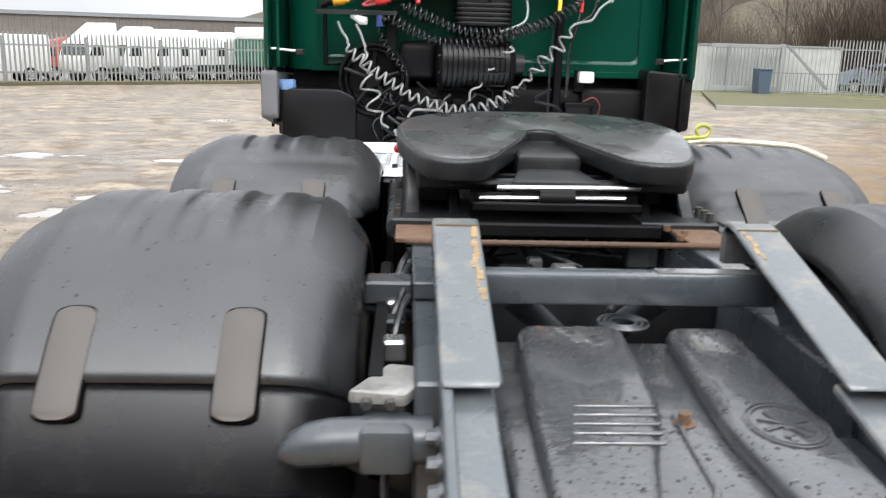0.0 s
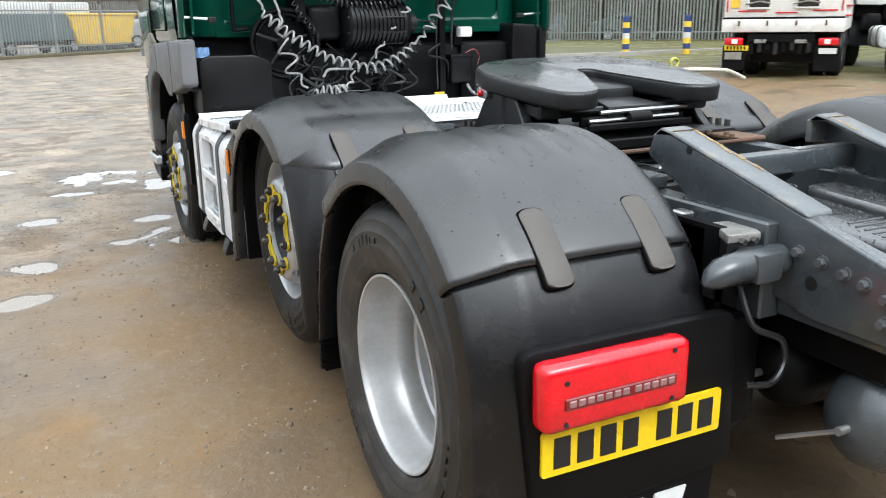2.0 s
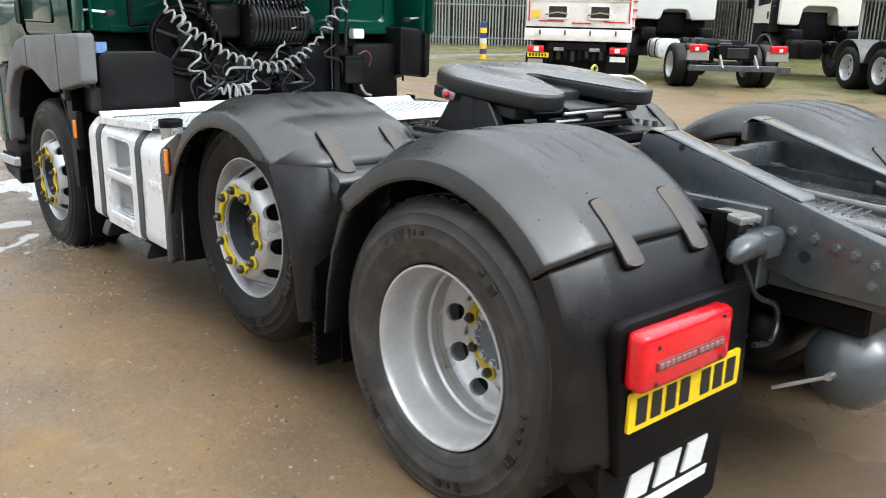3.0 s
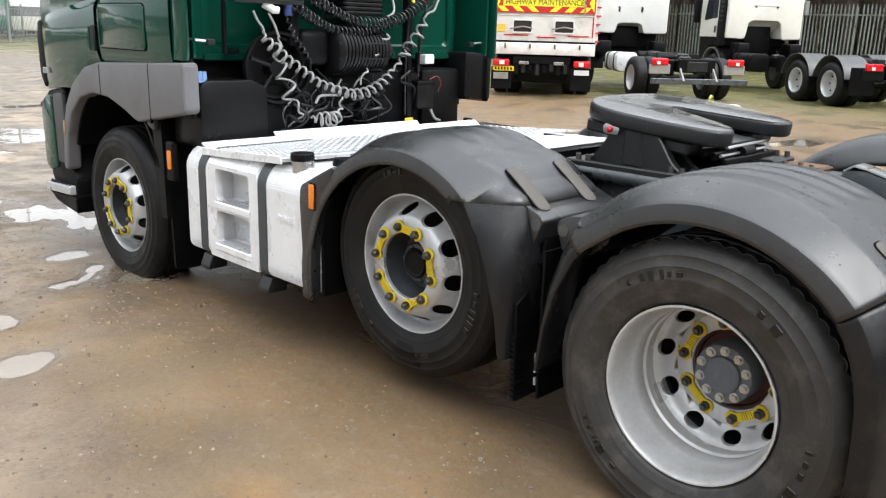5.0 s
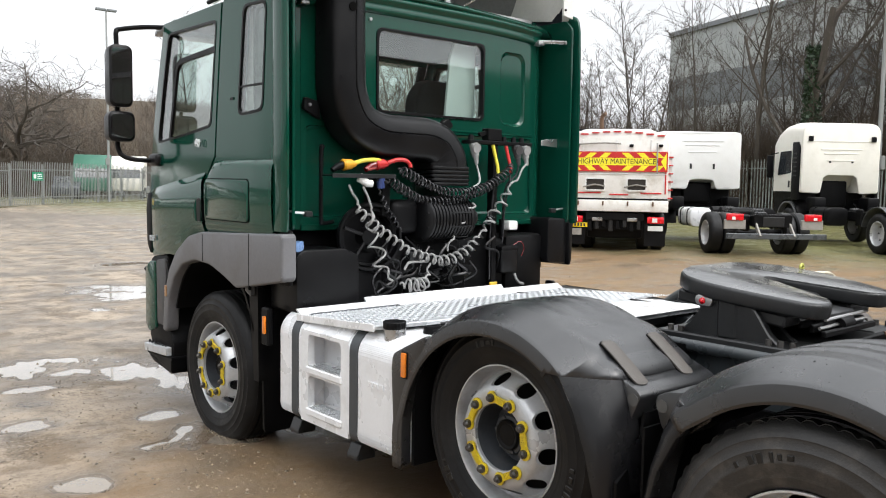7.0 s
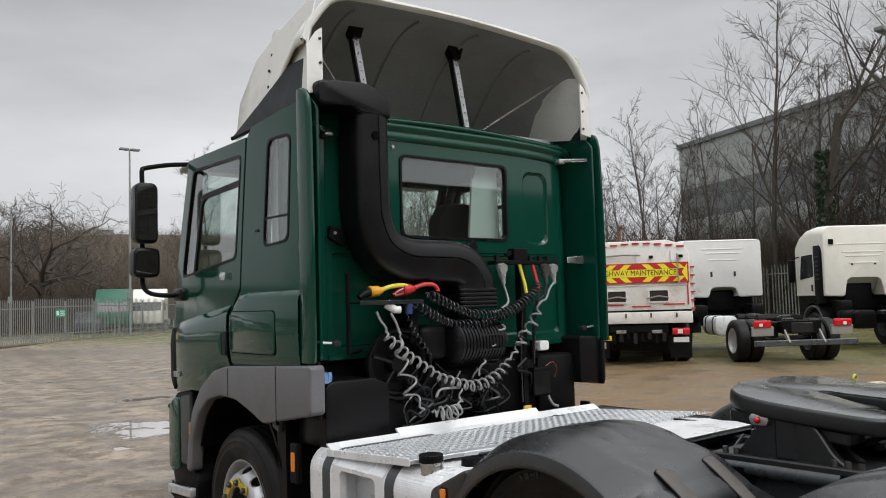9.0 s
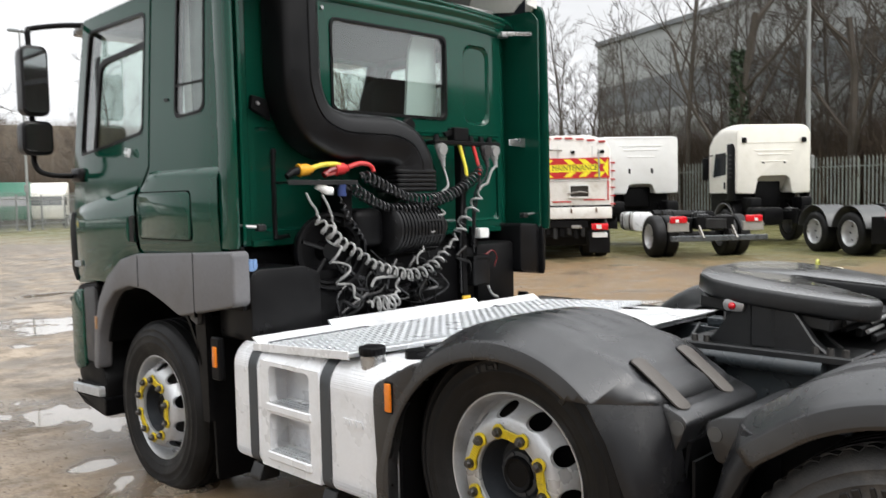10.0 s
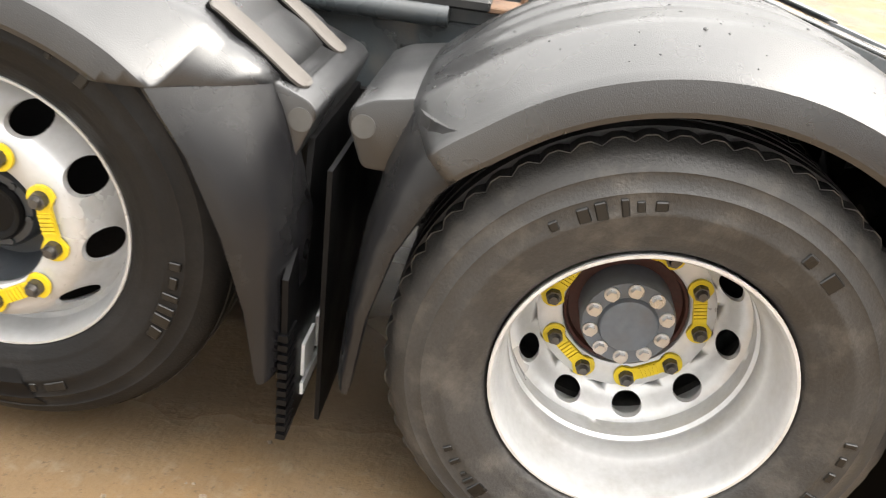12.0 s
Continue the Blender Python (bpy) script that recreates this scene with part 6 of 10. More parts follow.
for s in (-1, 1):
    bm = bmesh.new()
    poly = [(0.50, 1.025), (0.98, 1.025), (0.93, 1.07), (0.86, 1.165), (0.82, 1.20), (0.66, 1.20), (0.62, 1.16), (0.56, 1.07)]
    add_prism(bm, round_poly(poly, 0.02), "yz", s * 0.43, s * 0.385, 0.006, 1)
    add_prism(bm, round_poly(poly, 0.02), "yz", s * 0.30, s * 0.27, 0.006, 1)
    add_box(bm, s * 0.44, s * 0.26, 0.70, 0.79, 1.03, 1.195, 0.01, 1)
    part("pedestal", bm, DARK_METAL, coupling, "black coupling pedestal", fw_m.inverted())
    part("pedestal_foot", box(s * 0.47, s * 0.24, 0.42, 1.06, 1.005, 1.035, 0.006, 1), DARK_METAL, coupling, m=fw_m.inverted())
    for y in (0.45, 0.50, 0.55, 0.95, 1.0):
        part("bolt", cyl((s * 0.45, y, 1.03), (s * 0.45, y, 1.06), 0.013, 0.012, 6), NUT, coupling, m=fw_m.inverted())
for k in range(4):
    part("lock_plate", box(-0.24, 0.24, 0.42 + 0.05 * k, 0.44 + 0.05 * k, 1.06 + 0.012 * k, 1.085 + 0.02 * k, 0.004, 1), BLACK, coupling, m=fw_m.inverted())
part("slide_cylinder", cyl((-0.05, 0.45, 1.095), (0.05, 0.45, 1.095), 0.026, 0.026, 18), BLACK, coupling, m=fw_m.inverted())
for z, x0, x1 in ((1.122, -0.17, 0.24), (1.092, -0.22, 0.20)):
    part("release_rod", tube([(x0, 0.455, z), (x1, 0.46, z + 0.004)], 0.0075, 8), STEEL, coupling, "bright wet release rod", m=fw_m.inverted())
lampm = Matrix.Translation((-0.445, 0.845, 1.180))
bm = bmesh.new()
add_prism(bm, round_poly([(-0.044, 0.006), (-0.030, 0.022), (0.030, 0.024), (0.044, 0.008), (0.034, -0.020), (-0.032, -0.022)], 0.01), "yz", -0.008, 0.02, 0.003)
lamp = part("coupling_lamp", bm, STEEL, coupling, "small white lamp with a red lens", fw_m.inverted() @ lampm)
bm = bmesh.new()
bmesh.ops.create_uvsphere(bm, u_segments=14, v_segments=8, radius=0.014, matrix=Matrix.Translation((-0.012, 0.003, 0)))
part("red_lens", bm, RED_LENS, lamp)

# dark blocks added under the frame to keep light off the ground
part("gearbox", prism(round_poly([(-0.42, 0.36), (0.42, 0.36), (0.46, 0.60), (0.34, 0.74), (-0.34, 0.74), (-0.46, 0.60)], 0.05), "xz", 1.95, 3.35, 0.03, 2), BLACK, truck, "dark gearbox block added under the frame to stop light")
part("prop_shaft", cyl((0, 0.2, 0.52), (0, 1.95, 0.56), 0.06, 0.06, 18), DARK_METAL, truck)
part("silencer", box(0.46, 1.10, 3.05, 3.55, 0.30, 0.90, 0.06, 2), DARK_METAL, truck, "dark silencer block added to stop light under the frame")
part("sump", box(-0.40, 0.40, 3.4, 4.7, 0.32, 0.72, 0.05, 2), BLACK, truck)
for s in (-1, 1):
    part("spring_hanger", box(s * 0.50, s * 0.40, 0.75, 1.75, 0.42, 0.72, 0.03, 1), DARK_METAL, truck)

# ---- fuel tank with steps ----
tank_poly = round_poly([(-1.215, 0.36), (-1.215, 0.84), (-1.15, 0.915), (-0.50, 0.915), (-0.46, 0.87), (-0.46, 0.36), (-0.55, 0.33), (-1.14, 0.33)], 0.05, 5)
bm = bmesh.new()
add_prism(bm, tank_poly, "xz", 1.90, 2.40, 0.03, 3)
tank = part("fuel_tank", bm, WHITE_TANK, truck, "pale silver painted fuel tank with built-in steps")
bm = bmesh.new()
add_prism(bm, tank_poly, "xz", 2.82, 3.085, 0.03, 3)
part("tank_end", bm, WHITE_TANK, tank)
bm = bmesh.new()
add_sheet(bm, [(2.38, 0.345), (2.84, 0.345), (2.84, 0.85), (2.38, 0.85)], [rounded(2.45, 2.77, 0.655, 0.83, 0.03), rounded(2.45, 2.77, 0.415, 0.605, 0.03)], "yz", -1.212, -1.170)
part("step_face", bm, WHITE_TANK, tank, "step panel with two openings")
bm = bmesh.new()
add_prism(bm, [(x if x > -1.10 else -1.075, z) for x, z in tank_poly], "xz", 2.38, 2.84)
part("step_recess", bm, WHITE_TANK, tank)
bm = bmesh.new()
add_prism(bm, [(-1.208, 0.842), (-1.15, 0.915), (-1.05, 0.915), (-1.05, 0.84)], "xz", 2.39, 2.83)
part("step_top", bm, WHITE_TANK, tank)
for z in (0.615, 0.385):
    bm = bmesh.new()
    add_box(bm, -1.222, -1.08, 2.44, 2.78, z, z + 0.040, 0.006, 1)
    tread = part("step_tread", bm, WHITE_TANK, tank, "step tread with raised grip")
    bm = bmesh.new()
    for i in range(15):
        for j in range(4):
            add_box(bm, -1.215 + j * 0.024, -1.201 + j * 0.024, 2.455 + i * 0.021, 2.467 + i * 0.021, z + 0.039, z + 0.046)
    part("tread_grip", bm, ALUMINIUM, tread)
for y in (2.325, 2.895):
    sp = [(x + math.copysign(0.006, x + 0.85), z + math.copysign(0.006, z - 0.62)) for x, z in tank_poly]
    bm = bmesh.new()
    add_prism(bm, sp, "xz", y - 0.036, y + 0.036, 0.004, 1)
    part("tank_strap", bm, mat("dark_grey_band", (0.045, 0.05, 0.055), 0.5), tank, "dark grey tank strap")
    part("tank_bracket", box(-1.10, -0.42, y - 0.03, y + 0.03, 0.275, 0.335, 0.008, 1), DARK_METAL, tank)
    part("strap_foot", prism(round_poly([(-1.20, 0.335), (-1.155, 0.335), (-1.11, 0.29), (-1.11, 0.255), (-1.225, 0.255), (-1.225, 0.275)], 0.008), "xz", y - 0.045, y + 0.045, 0.004, 1), DARK_METAL, tank, "dark strap foot under the tank")
bm = bmesh.new()
add_cyl(bm, (-1.118, 2.11, 0.895), (-1.124, 2.11, 0.945), 0.056, 0.050, 24)
add_cyl(bm, (-1.124, 2.11, 0.936), (-1.125, 2.11, 0.950), 0.055, 0.055, 24)
part("filler_neck", bm, STEEL, tank, "bright steel filler neck")
prof = [(-1.125 + (0.055 + 0.004 * (k % 2)) * math.cos(k * math.pi / 20), 2.11 + (0.055 + 0.004 * (k % 2)) * math.sin(k * math.pi / 20)) for k in range(40)]
part("filler_cap", prism(prof, "xy", 0.948, 0.984, 0.004, 1), BLACK, tank, "black knurled fuel cap")
bm = bmesh.new()
add_cyl(bm, (-0.94, 2.04, 0.90), (-0.94, 2.04, 0.95), 0.05, 0.045, 20)
add_box(bm, -0.97, -0.85, 1.93, 2.06, 0.92, 0.945, 0.008, 1)
part("level_sender", bm, BLACK, tank, "black sender cover on the tank")
part("sender_cable", tube(smooth_path([(-0.88, 2.05, 0.955), (-0.80, 1.96, 0.975), (-0.70, 1.95, 1.0), (-0.62, 1.90, 1.0)], 5), 0.009, 7), HOSE_BLACK, tank)
bm = bmesh.new()
for k in range(3):
    add_prism(bm, [(2.07 + k * 0.045, 0.655), (2.07 + k * 0.045 + 0.035, 0.655), (2.07 + k * 0.045 + 0.042, 0.682), (2.07 + k * 0.045 + 0.007, 0.682)], "yz", -1.221, -1.214)
part("tank_emblem", bm, WHITE_TANK, tank, "raised plain emblem shapes")
part("tank_far", prism([(-x, z) for x, z in tank_poly], "xz", 1.95, 3.0, 0.03, 2), BLACK, truck, "dark equipment box behind the far step")

for sx in (-1, 1):
    part("frame_rail", box(sx * 0.335, sx * 0.41, 1.95, 4.6, 0.66, 0.855, 0.006, 1), CHASSIS, chassis)

# ---- catwalk deck ----
DZ = 1.0
DECK_SLOPE = Matrix.Translation((0, 1.42, DZ)) @ Matrix.Rotation(radians(-3.4), 4, "X") @ Matrix.Translation((0, -1.42, -DZ))
deck_poly = [(-1.19, 2.19), (-0.56, 2.10), (-0.52, 1.42), (0.56, 1.42), (0.58, 2.02), (0.98, 2.10), (0.98, 2.89), (-1.19, 2.89)]
deck = part("catwalk", prism(deck_poly, "xy", DZ - 0.022, DZ, 0.004, 1), ALUMINIUM, truck, "bright aluminium tread plate deck behind the cab", DECK_SLOPE)
bm = bmesh.new()
add_prism(bm, [(2.875, DZ + 0.001), (2.892, DZ), (2.935, DZ + 0.030), (2.925, DZ + 0.036)], "yz", -1.19, 0.98)
add_prism(bm, [(-0.74, DZ + 0.01), (-0.67, DZ + 0.060), (0.36, DZ + 0.060), (0.44, DZ + 0.01)], "xz", 2.936, 2.946)
add_prism(bm, [(2.895, DZ + 0.012), (2.91, DZ + 0.006), (2.948, DZ + 0.060), (2.938, DZ + 0.063)], "yz", -0.72, 0.42)
part("deck_flange", bm, WHITE_TANK, deck, "white upstanding deck edge")
part("deck_edge", box(-1.197, -1.187, 2.19, 2.92, DZ - 0.030, DZ + 0.008, 0.002, 1), WHITE_TANK, deck)
bm = bmesh.new()
verts_m, faces_m = [], []
k = 0
y = 1.46
row = 0
while y < 2.87:
    x = -1.17 + (0.014 if row % 2 else 0)
    while x < 0.96:
        inside = (y > 2.13 - 0.143 * (x + 0.56) + 0.03 and x > -1.17) or (-0.50 < x < 0.54)
        if inside:
            a = 0.011
            c, s2 = (a, a * 0.45) if (row + int((x + 2) / 0.028)) % 2 else (a * 0.45, a)
            b0 = len(verts_m)
            verts_m += [(x - c, y, DZ + 0.0005), (x, y - s2, DZ + 0.0005), (x + c, y, DZ + 0.0005), (x, y + s2, DZ + 0.0005), (x, y, DZ + 0.0045)]
            faces_m += [(b0, b0 + 1, b0 + 4), (b0 + 1, b0 + 2, b0 + 4), (b0 + 2, b0 + 3, b0 + 4), (b0 + 3, b0, b0 + 4)]
        x += 0.028
    y += 0.028
    row += 1
bm.free()
me = bpy.data.meshes.new("tread_pattern")
me.from_pydata(verts_m, [], faces_m)
me.materials.append(ALUMINIUM)
tagged(part("tread_pattern", me, None, deck, "raised tread lozenges"), kind="stuff")
part("deck_support", box(-0.55, 0.55, 1.5, 2.9, 0.93, DZ - 0.022), DARK_METAL, deck)
part("deck_panel", prism([(-0.52, 1.40), (0.60, 1.40), (0.60, 1.90), (-0.52, 1.90)], "xy", DZ + 0.003, DZ + 0.010, 0.002, 1), WHITE_TANK, deck, "smooth white rear deck plate")


# ---- rain drops on the upward faces ----
DROPS = mat("clear_rain_water", (0.022, 0.023, 0.024), 0.12, spec=0.35, vary=0.05, rough_vary=0.0)


def rain_drops(targets, parent, count, x0, x1, y0, y1, seed, size):
    """Small flattened beads of water that lie where a line straight down meets the surface."""
    rn = random.Random(seed)
    trees = [BVHTree.FromPolygons([v.co for v in me.vertices], [tuple(q.vertices) for q in me.polygons]) for me in targets]
    v, f = [], []
    for k in range(count):
        o = Vector((rn.uniform(x0, x1), rn.uniform(y0, y1), 2.0))
        hits = [h for h in (t.ray_cast(o, Vector((0, 0, -1))) for t in trees) if h[0] is not None]
        if not hits:
            continue
        p, nrm = max(hits, key=lambda h: h[0].z)[:2]
        if nrm.z < 0:
            nrm = -nrm
        if nrm.z < 0.45:
            continue
        u = nrm.orthogonal().normalized()
        w = nrm.cross(u)
        r = size * rn.uniform(0.4, 1.0) * (1.7 if rn.random() < 0.08 else 1.0)
        b = len(v)
        st = rn.uniform(0.8, 1.3)
        for rad, hgt in ((1.0, -0.05), (0.75, 0.28)):
            v += [p + (u * math.cos(a) * st + w * math.sin(a)) * r * rad + nrm * r * hgt for a in (math.pi * q / 3 for q in range(6))]
        v.append(p + nrm * r * 0.42)
        for q in range(6):
            j = (q + 1) % 6
            f += [(b + q, b + j, b + 6 + j, b + 6 + q), (b + 6 + q, b + 6 + j, b + 12)]
    me = bpy.data.meshes.new("rain_water")
    me.from_pydata(v, [], f)
    me.materials.append(DROPS)
    for q in me.polygons:
        q.use_smooth = True
    return tagged(part("rain_water", me, None, parent, "beads of rain water"), kind="stuff")


rain_drops([c.data for c in cover.children if c.name.startswith("raised_panel")] + [cover.data], cover, 900, -0.26, 0.26, -0.89, -0.23, 3, 0.0034)
for ob in [c for c in truck.children if c.name.startswith(("drive_wing", "mid_wing"))]:
    if ob.data.vertices[0].co.x < 0:
        rain_drops([ob.data], ob, 260, -1.22, -0.55, -0.6, 0.6 if ob.name.startswith("drive") else 1.8, 11, 0.0030)


# ---- cab ----
CX = 1.225
DARK_PANEL = mat("dark_grey_panel", (0.05, 0.05, 0.052), 0.5)
INTAKE = mat("satin_black_intake_plastic", (0.0042, 0.0042, 0.0048), 0.36, spec=0.24, vary=0.12, bump=0.0004, fine=420, dirt=(0.012, 0.012, 0.012), dirt_amount=0.35, dirt_scale=3)
SEAL = mat("black_window_rubber", (0.004, 0.004, 0.0045), 0.36, spec=0.22, vary=0.08)
cab = part("cab", box(-1.12, 1.12, 3.30, 5.0, 1.10, 1.38, 0.02, 2), BLACK, truck, "dark green painted lorry cab")


def crown(bm, s=-1):
    """Give a flat side pressing the cab's tumblehome and its rounded front and rear corners; s > 0 mirrors it."""
    for no, cuts in (((0, 0, 1), [1.75 + 0.1 * k for k in range(11)]), ((0, 1, 0), [3.13, 3.17, 3.21, 3.26, 3.32, 4.35, 4.5, 4.62, 4.74, 4.84, 4.92, 4.98])):
        for c in cuts:
            co = tuple(c if q else 0 for q in no)
            bmesh.ops.bisect_plane(bm, geom=bm.verts[:] + bm.edges[:] + bm.faces[:], plane_co=co, plane_no=no, dist=1e-5)
    for v in bm.verts:
        y, z = v.co.y, v.co.z
        v.co.x += 0.012 * max(0.0, (z - 1.72) / 1.1) ** 1.7 - 0.007 + 0.05 * max(0.0, (y - 4.45) / 0.60) ** 2.4 + 0.012 * max(0.0, (3.34 - y) / 0.24) ** 2
    return bm if s < 0 else mirrored(bm)


quarter_win = round_poly([(3.235, 2.055), (3.545, 2.04), (3.485, 2.69), (3.205, 2.68)], 0.06, 6)
door_win = round_poly([(3.90, 1.99), (4.30, 1.945), (4.80, 1.905), (4.585, 2.655), (3.825, 2.65)], 0.05, 6)
for s in (-1, 1):
    def flip(bm, s=s):
        return bm if s < 0 else mirrored(bm)

    def side(bm, s=s):
        return crown(bm, s)
    # rear quarter of the side wall
    bm = sheet([(3.098, 1.325), (3.965, 1.29), (3.955, 1.68), (3.845, 1.80), (3.755, 2.74), (3.70, 2.80), (3.108, 2.85)], [quarter_win], "yz", -CX, -CX + 0.05)
    part("side_panel", side(bm), GREEN, cab, "glossy dark green side panel")
    qf = part("window_frame", side(ring(quarter_win, inset_loop(quarter_win, 0.014), "yz", -CX - 0.004, -CX + 0.03)), SEAL, cab, "black rubber window seal")
    part("window_pane", side(prism(inset_loop(quarter_win, 0.012), "yz", -CX + 0.004, -CX + 0.008)), GLASS, qf)
    part("window_bar", side(box(-CX - 0.001, -CX + 0.004, 3.24, 3.54, 2.205, 2.217)), SEAL, qf)
    part("panel_tab", side(box(-CX - 0.006, -CX + 0.01, 3.60, 3.64, 2.14, 2.155)), SEAL, cab)
    # door
    outline = [(3.977, 1.285), (4.22, 1.26), (4.42, 1.15), (4.98, 1.09), (5.03, 1.55), (4.965, 1.86), (4.665, 2.73), (3.768, 2.745), (3.857, 1.805), (3.968, 1.685)]
    door = part("cab_door", side(sheet(outline, [door_win], "yz", -CX - 0.004, -CX + 0.05)), GREEN, cab, "dark green cab door")
    df = part("window_frame", side(ring(door_win, inset_loop(door_win, 0.016), "yz", -CX - 0.007, -CX + 0.03)), SEAL, cab)
    part("window_pane", side(prism(inset_loop(door_win, 0.014), "yz", -CX + 0.006, -CX + 0.010)), GLASS, df)
    vent = [(4.545, 1.925), (4.575, 1.922), (4.455, 2.40), (4.43, 2.445), (4.38, 2.462), (3.855, 2.49), (3.855, 2.455), (4.35, 2.432), (4.405, 2.415), (4.43, 2.385)]
    part("window_bar", side(prism(vent, "yz", -CX - 0.006, -CX + 0.012)), SEAL, df, "black vent frame across the door window")
    part("door_gap", side(prism([(3.757, 2.745), (3.766, 2.745), (3.858, 1.80), (3.969, 1.682), (3.977, 1.30), (3.966, 1.30), (3.957, 1.678), (3.846, 1.796)], "yz", -CX + 0.004, -CX + 0.03)), GAP, cab)
    # the shoulder along the waist swells out below the windows, over the side and the door
    rings = []
    for y in (3.103, 3.20, 3.30, 3.5, 3.7, 3.83, 3.90, 3.955):
        up = 1.775 - (0.0 if y < 3.83 else 0.09 * (y - 3.83) / 0.125)
        rings.append([(-CX - 0.002, y, up), (-CX - 0.013, y, up - 0.014), (-CX - 0.024, y, up - 0.034), (-CX - 0.030, y, up - 0.060), (-CX - 0.032, y, 1.55), (-CX - 0.028, y, 1.42), (-CX - 0.018, y, 1.35), (-CX - 0.002, y, 1.325)])
    part("side_pressing", side(loft(rings, False)), GREEN, cab, angle=60)
    lk = rounded(3.345, 3.935, 1.405, 1.665, 0.035)
    part("locker_gap", side(prism(lk, "yz", -CX - 0.0335, -CX - 0.02)), GAP, cab, "dark joint round the locker lid")
    part("locker_door", side(prism(inset_loop(lk, 0.005), "yz", -CX - 0.0365, -CX - 0.02, 0.003, 2)), GREEN, cab, "green locker lid")
    rings = []
    for y, lift in ((3.984, 1.0), (4.15, 1.02), (4.3, 1.05), (4.5, 1.0), (4.7, 0.9), (4.82, 0.75), (4.92, 0.5), (5.02, 0.15)):
        low = 1.30 if y < 4.2 else 1.17 if y < 4.5 else 1.13
        top = 1.70 - 0.13 * (y - 3.98)
        rings.append([(-CX - 0.005, y, top + 0.004), (-CX - 0.013 * lift, y, top - 0.010), (-CX - 0.025 * lift, y, top - 0.030), (-CX - 0.034 * lift - 0.003, y, top - 0.062), (-CX - 0.036 * lift - 0.003, y, 1.46), (-CX - 0.030 * lift - 0.003, y, 1.38), (-CX - 0.018 * lift - 0.003, y, low + 0.04), (-CX - 0.004, y, low)])
    part("door_pressing", side(loft(rings, False)), GREEN, door, angle=60)
    hd = part("door_handle_recess", side(prism(round_poly([(3.992, 1.385), (4.045, 1.385), (4.05, 1.53), (4.0, 1.54), (3.992, 1.53)], 0.012), "yz", -CX - 0.0415, -CX - 0.01, 0.003, 1)), SEAL, door, "black recessed door handle")
    part("door_handle", side(prism(round_poly([(4.05, 1.385), (4.12, 1.41), (4.055, 1.53)], 0.012), "yz", -CX - 0.045, -CX - 0.02, 0.005, 2)), GREEN, door, "green pull handle beside its recess")
    # grey wheel arch panel
    outline = [(2.965, 1.095), (2.965, 1.362), (4.02, 1.318), (4.22, 1.28), (4.42, 1.165), (4.55, 1.02), (4.625, 0.85), (4.665, 0.58), (4.60, 0.575), (4.565, 0.80), (4.47, 0.97), (4.32, 1.08), (4.12, 1.125), (3.90, 1.115), (3.70, 1.06), (3.53, 1.0)]
    if s > 0:
        outline[0], outline[1] = (3.32, 1.05), (3.32, 1.35)
    part("wheel_arch_panel", flip(prism(round_poly(outline, 0.03), "yz", -CX - 0.036, -CX + 0.06, 0.016, 4)), GREY_PANEL, cab, "grey plastic wheel arch panel")
    part("panel_joint", flip(box(-CX - 0.0375, -CX - 0.02, 3.985, 3.991, 1.13, 1.305)), GAP, cab)
    part("panel_joint", flip(box(-CX - 0.0375, -CX - 0.02, 3.352, 3.357, 1.01, 1.34)), GAP, cab)
    bm = bmesh.new()
    add_prism(bm, arc(AX_F + 0.02, 0.52, 0.60, 0.66, 20, 160, 14) + arc(AX_F + 0.02, 0.52, 0.62, 0.68, 160, 20, 14), "yz", -1.20, -0.72)
    part("wheel_arch_liner", flip(bm), BLACK, cab, smooth=True)
    bm = bmesh.new()
    add_prism(bm, round_poly([(-1.17, 1.0), (-0.80, 1.0), (-0.80, 0.12), (-1.15, 0.12)], 0.03), "xz", 3.37, 3.39)
    add_prism(bm, [(3.36, 1.02), (3.47, 1.02), (3.41, 0.45), (3.35, 0.45)], "yz", -1.20, -1.16)
    part("front_mud_flap", flip(bm), BLACK, truck, "black front mud flap")
    part("flap_bracket", flip(prism(round_poly([(3.385, 1.06), (3.455, 1.075), (3.48, 0.99), (3.40, 0.96)], 0.012), "yz", -1.225, -1.17, 0.006, 2)), DARK_PANEL, truck, "dark grey flap bracket")
    # bumper corner and entry step
    bm = prism(round_poly([(4.665, 1.12), (4.95, 1.09), (5.02, 1.04), (5.03, 0.50), (4.95, 0.34), (4.60, 0.28), (4.59, 0.50), (4.665, 0.60)], 0.03), "yz", -CX + 0.012, -0.7, 0.02, 2)
    part("front_bumper", flip(bm), BLACK, cab, "black lower bumper corner")
    part("bumper_filler", flip(prism(round_poly([(4.675, 1.09), (4.85, 1.07), (4.84, 0.60), (4.68, 0.60)], 0.03), "yz", -CX - 0.004, -CX + 0.03, 0.008, 2)), DARK_PANEL, cab, "dark grey plastic filler panel")
    part("bumper_cap", flip(prism(round_poly([(4.865, 1.065), (4.98, 1.05), (5.06, 0.98), (5.06, 0.56), (4.99, 0.52), (4.865, 0.56)], 0.03), "yz", -CX - 0.006, -0.6, 0.012, 2)), GREEN, cab, "green bumper corner")
    st = part("entry_step", flip(prism(round_poly([(4.62, 0.395), (4.62, 0.455), (5.03, 0.435), (5.03, 0.375)], 0.01), "yz", -CX - 0.03, -1.03, 0.008, 2)), ALUMINIUM, cab, "ribbed metal entry step")
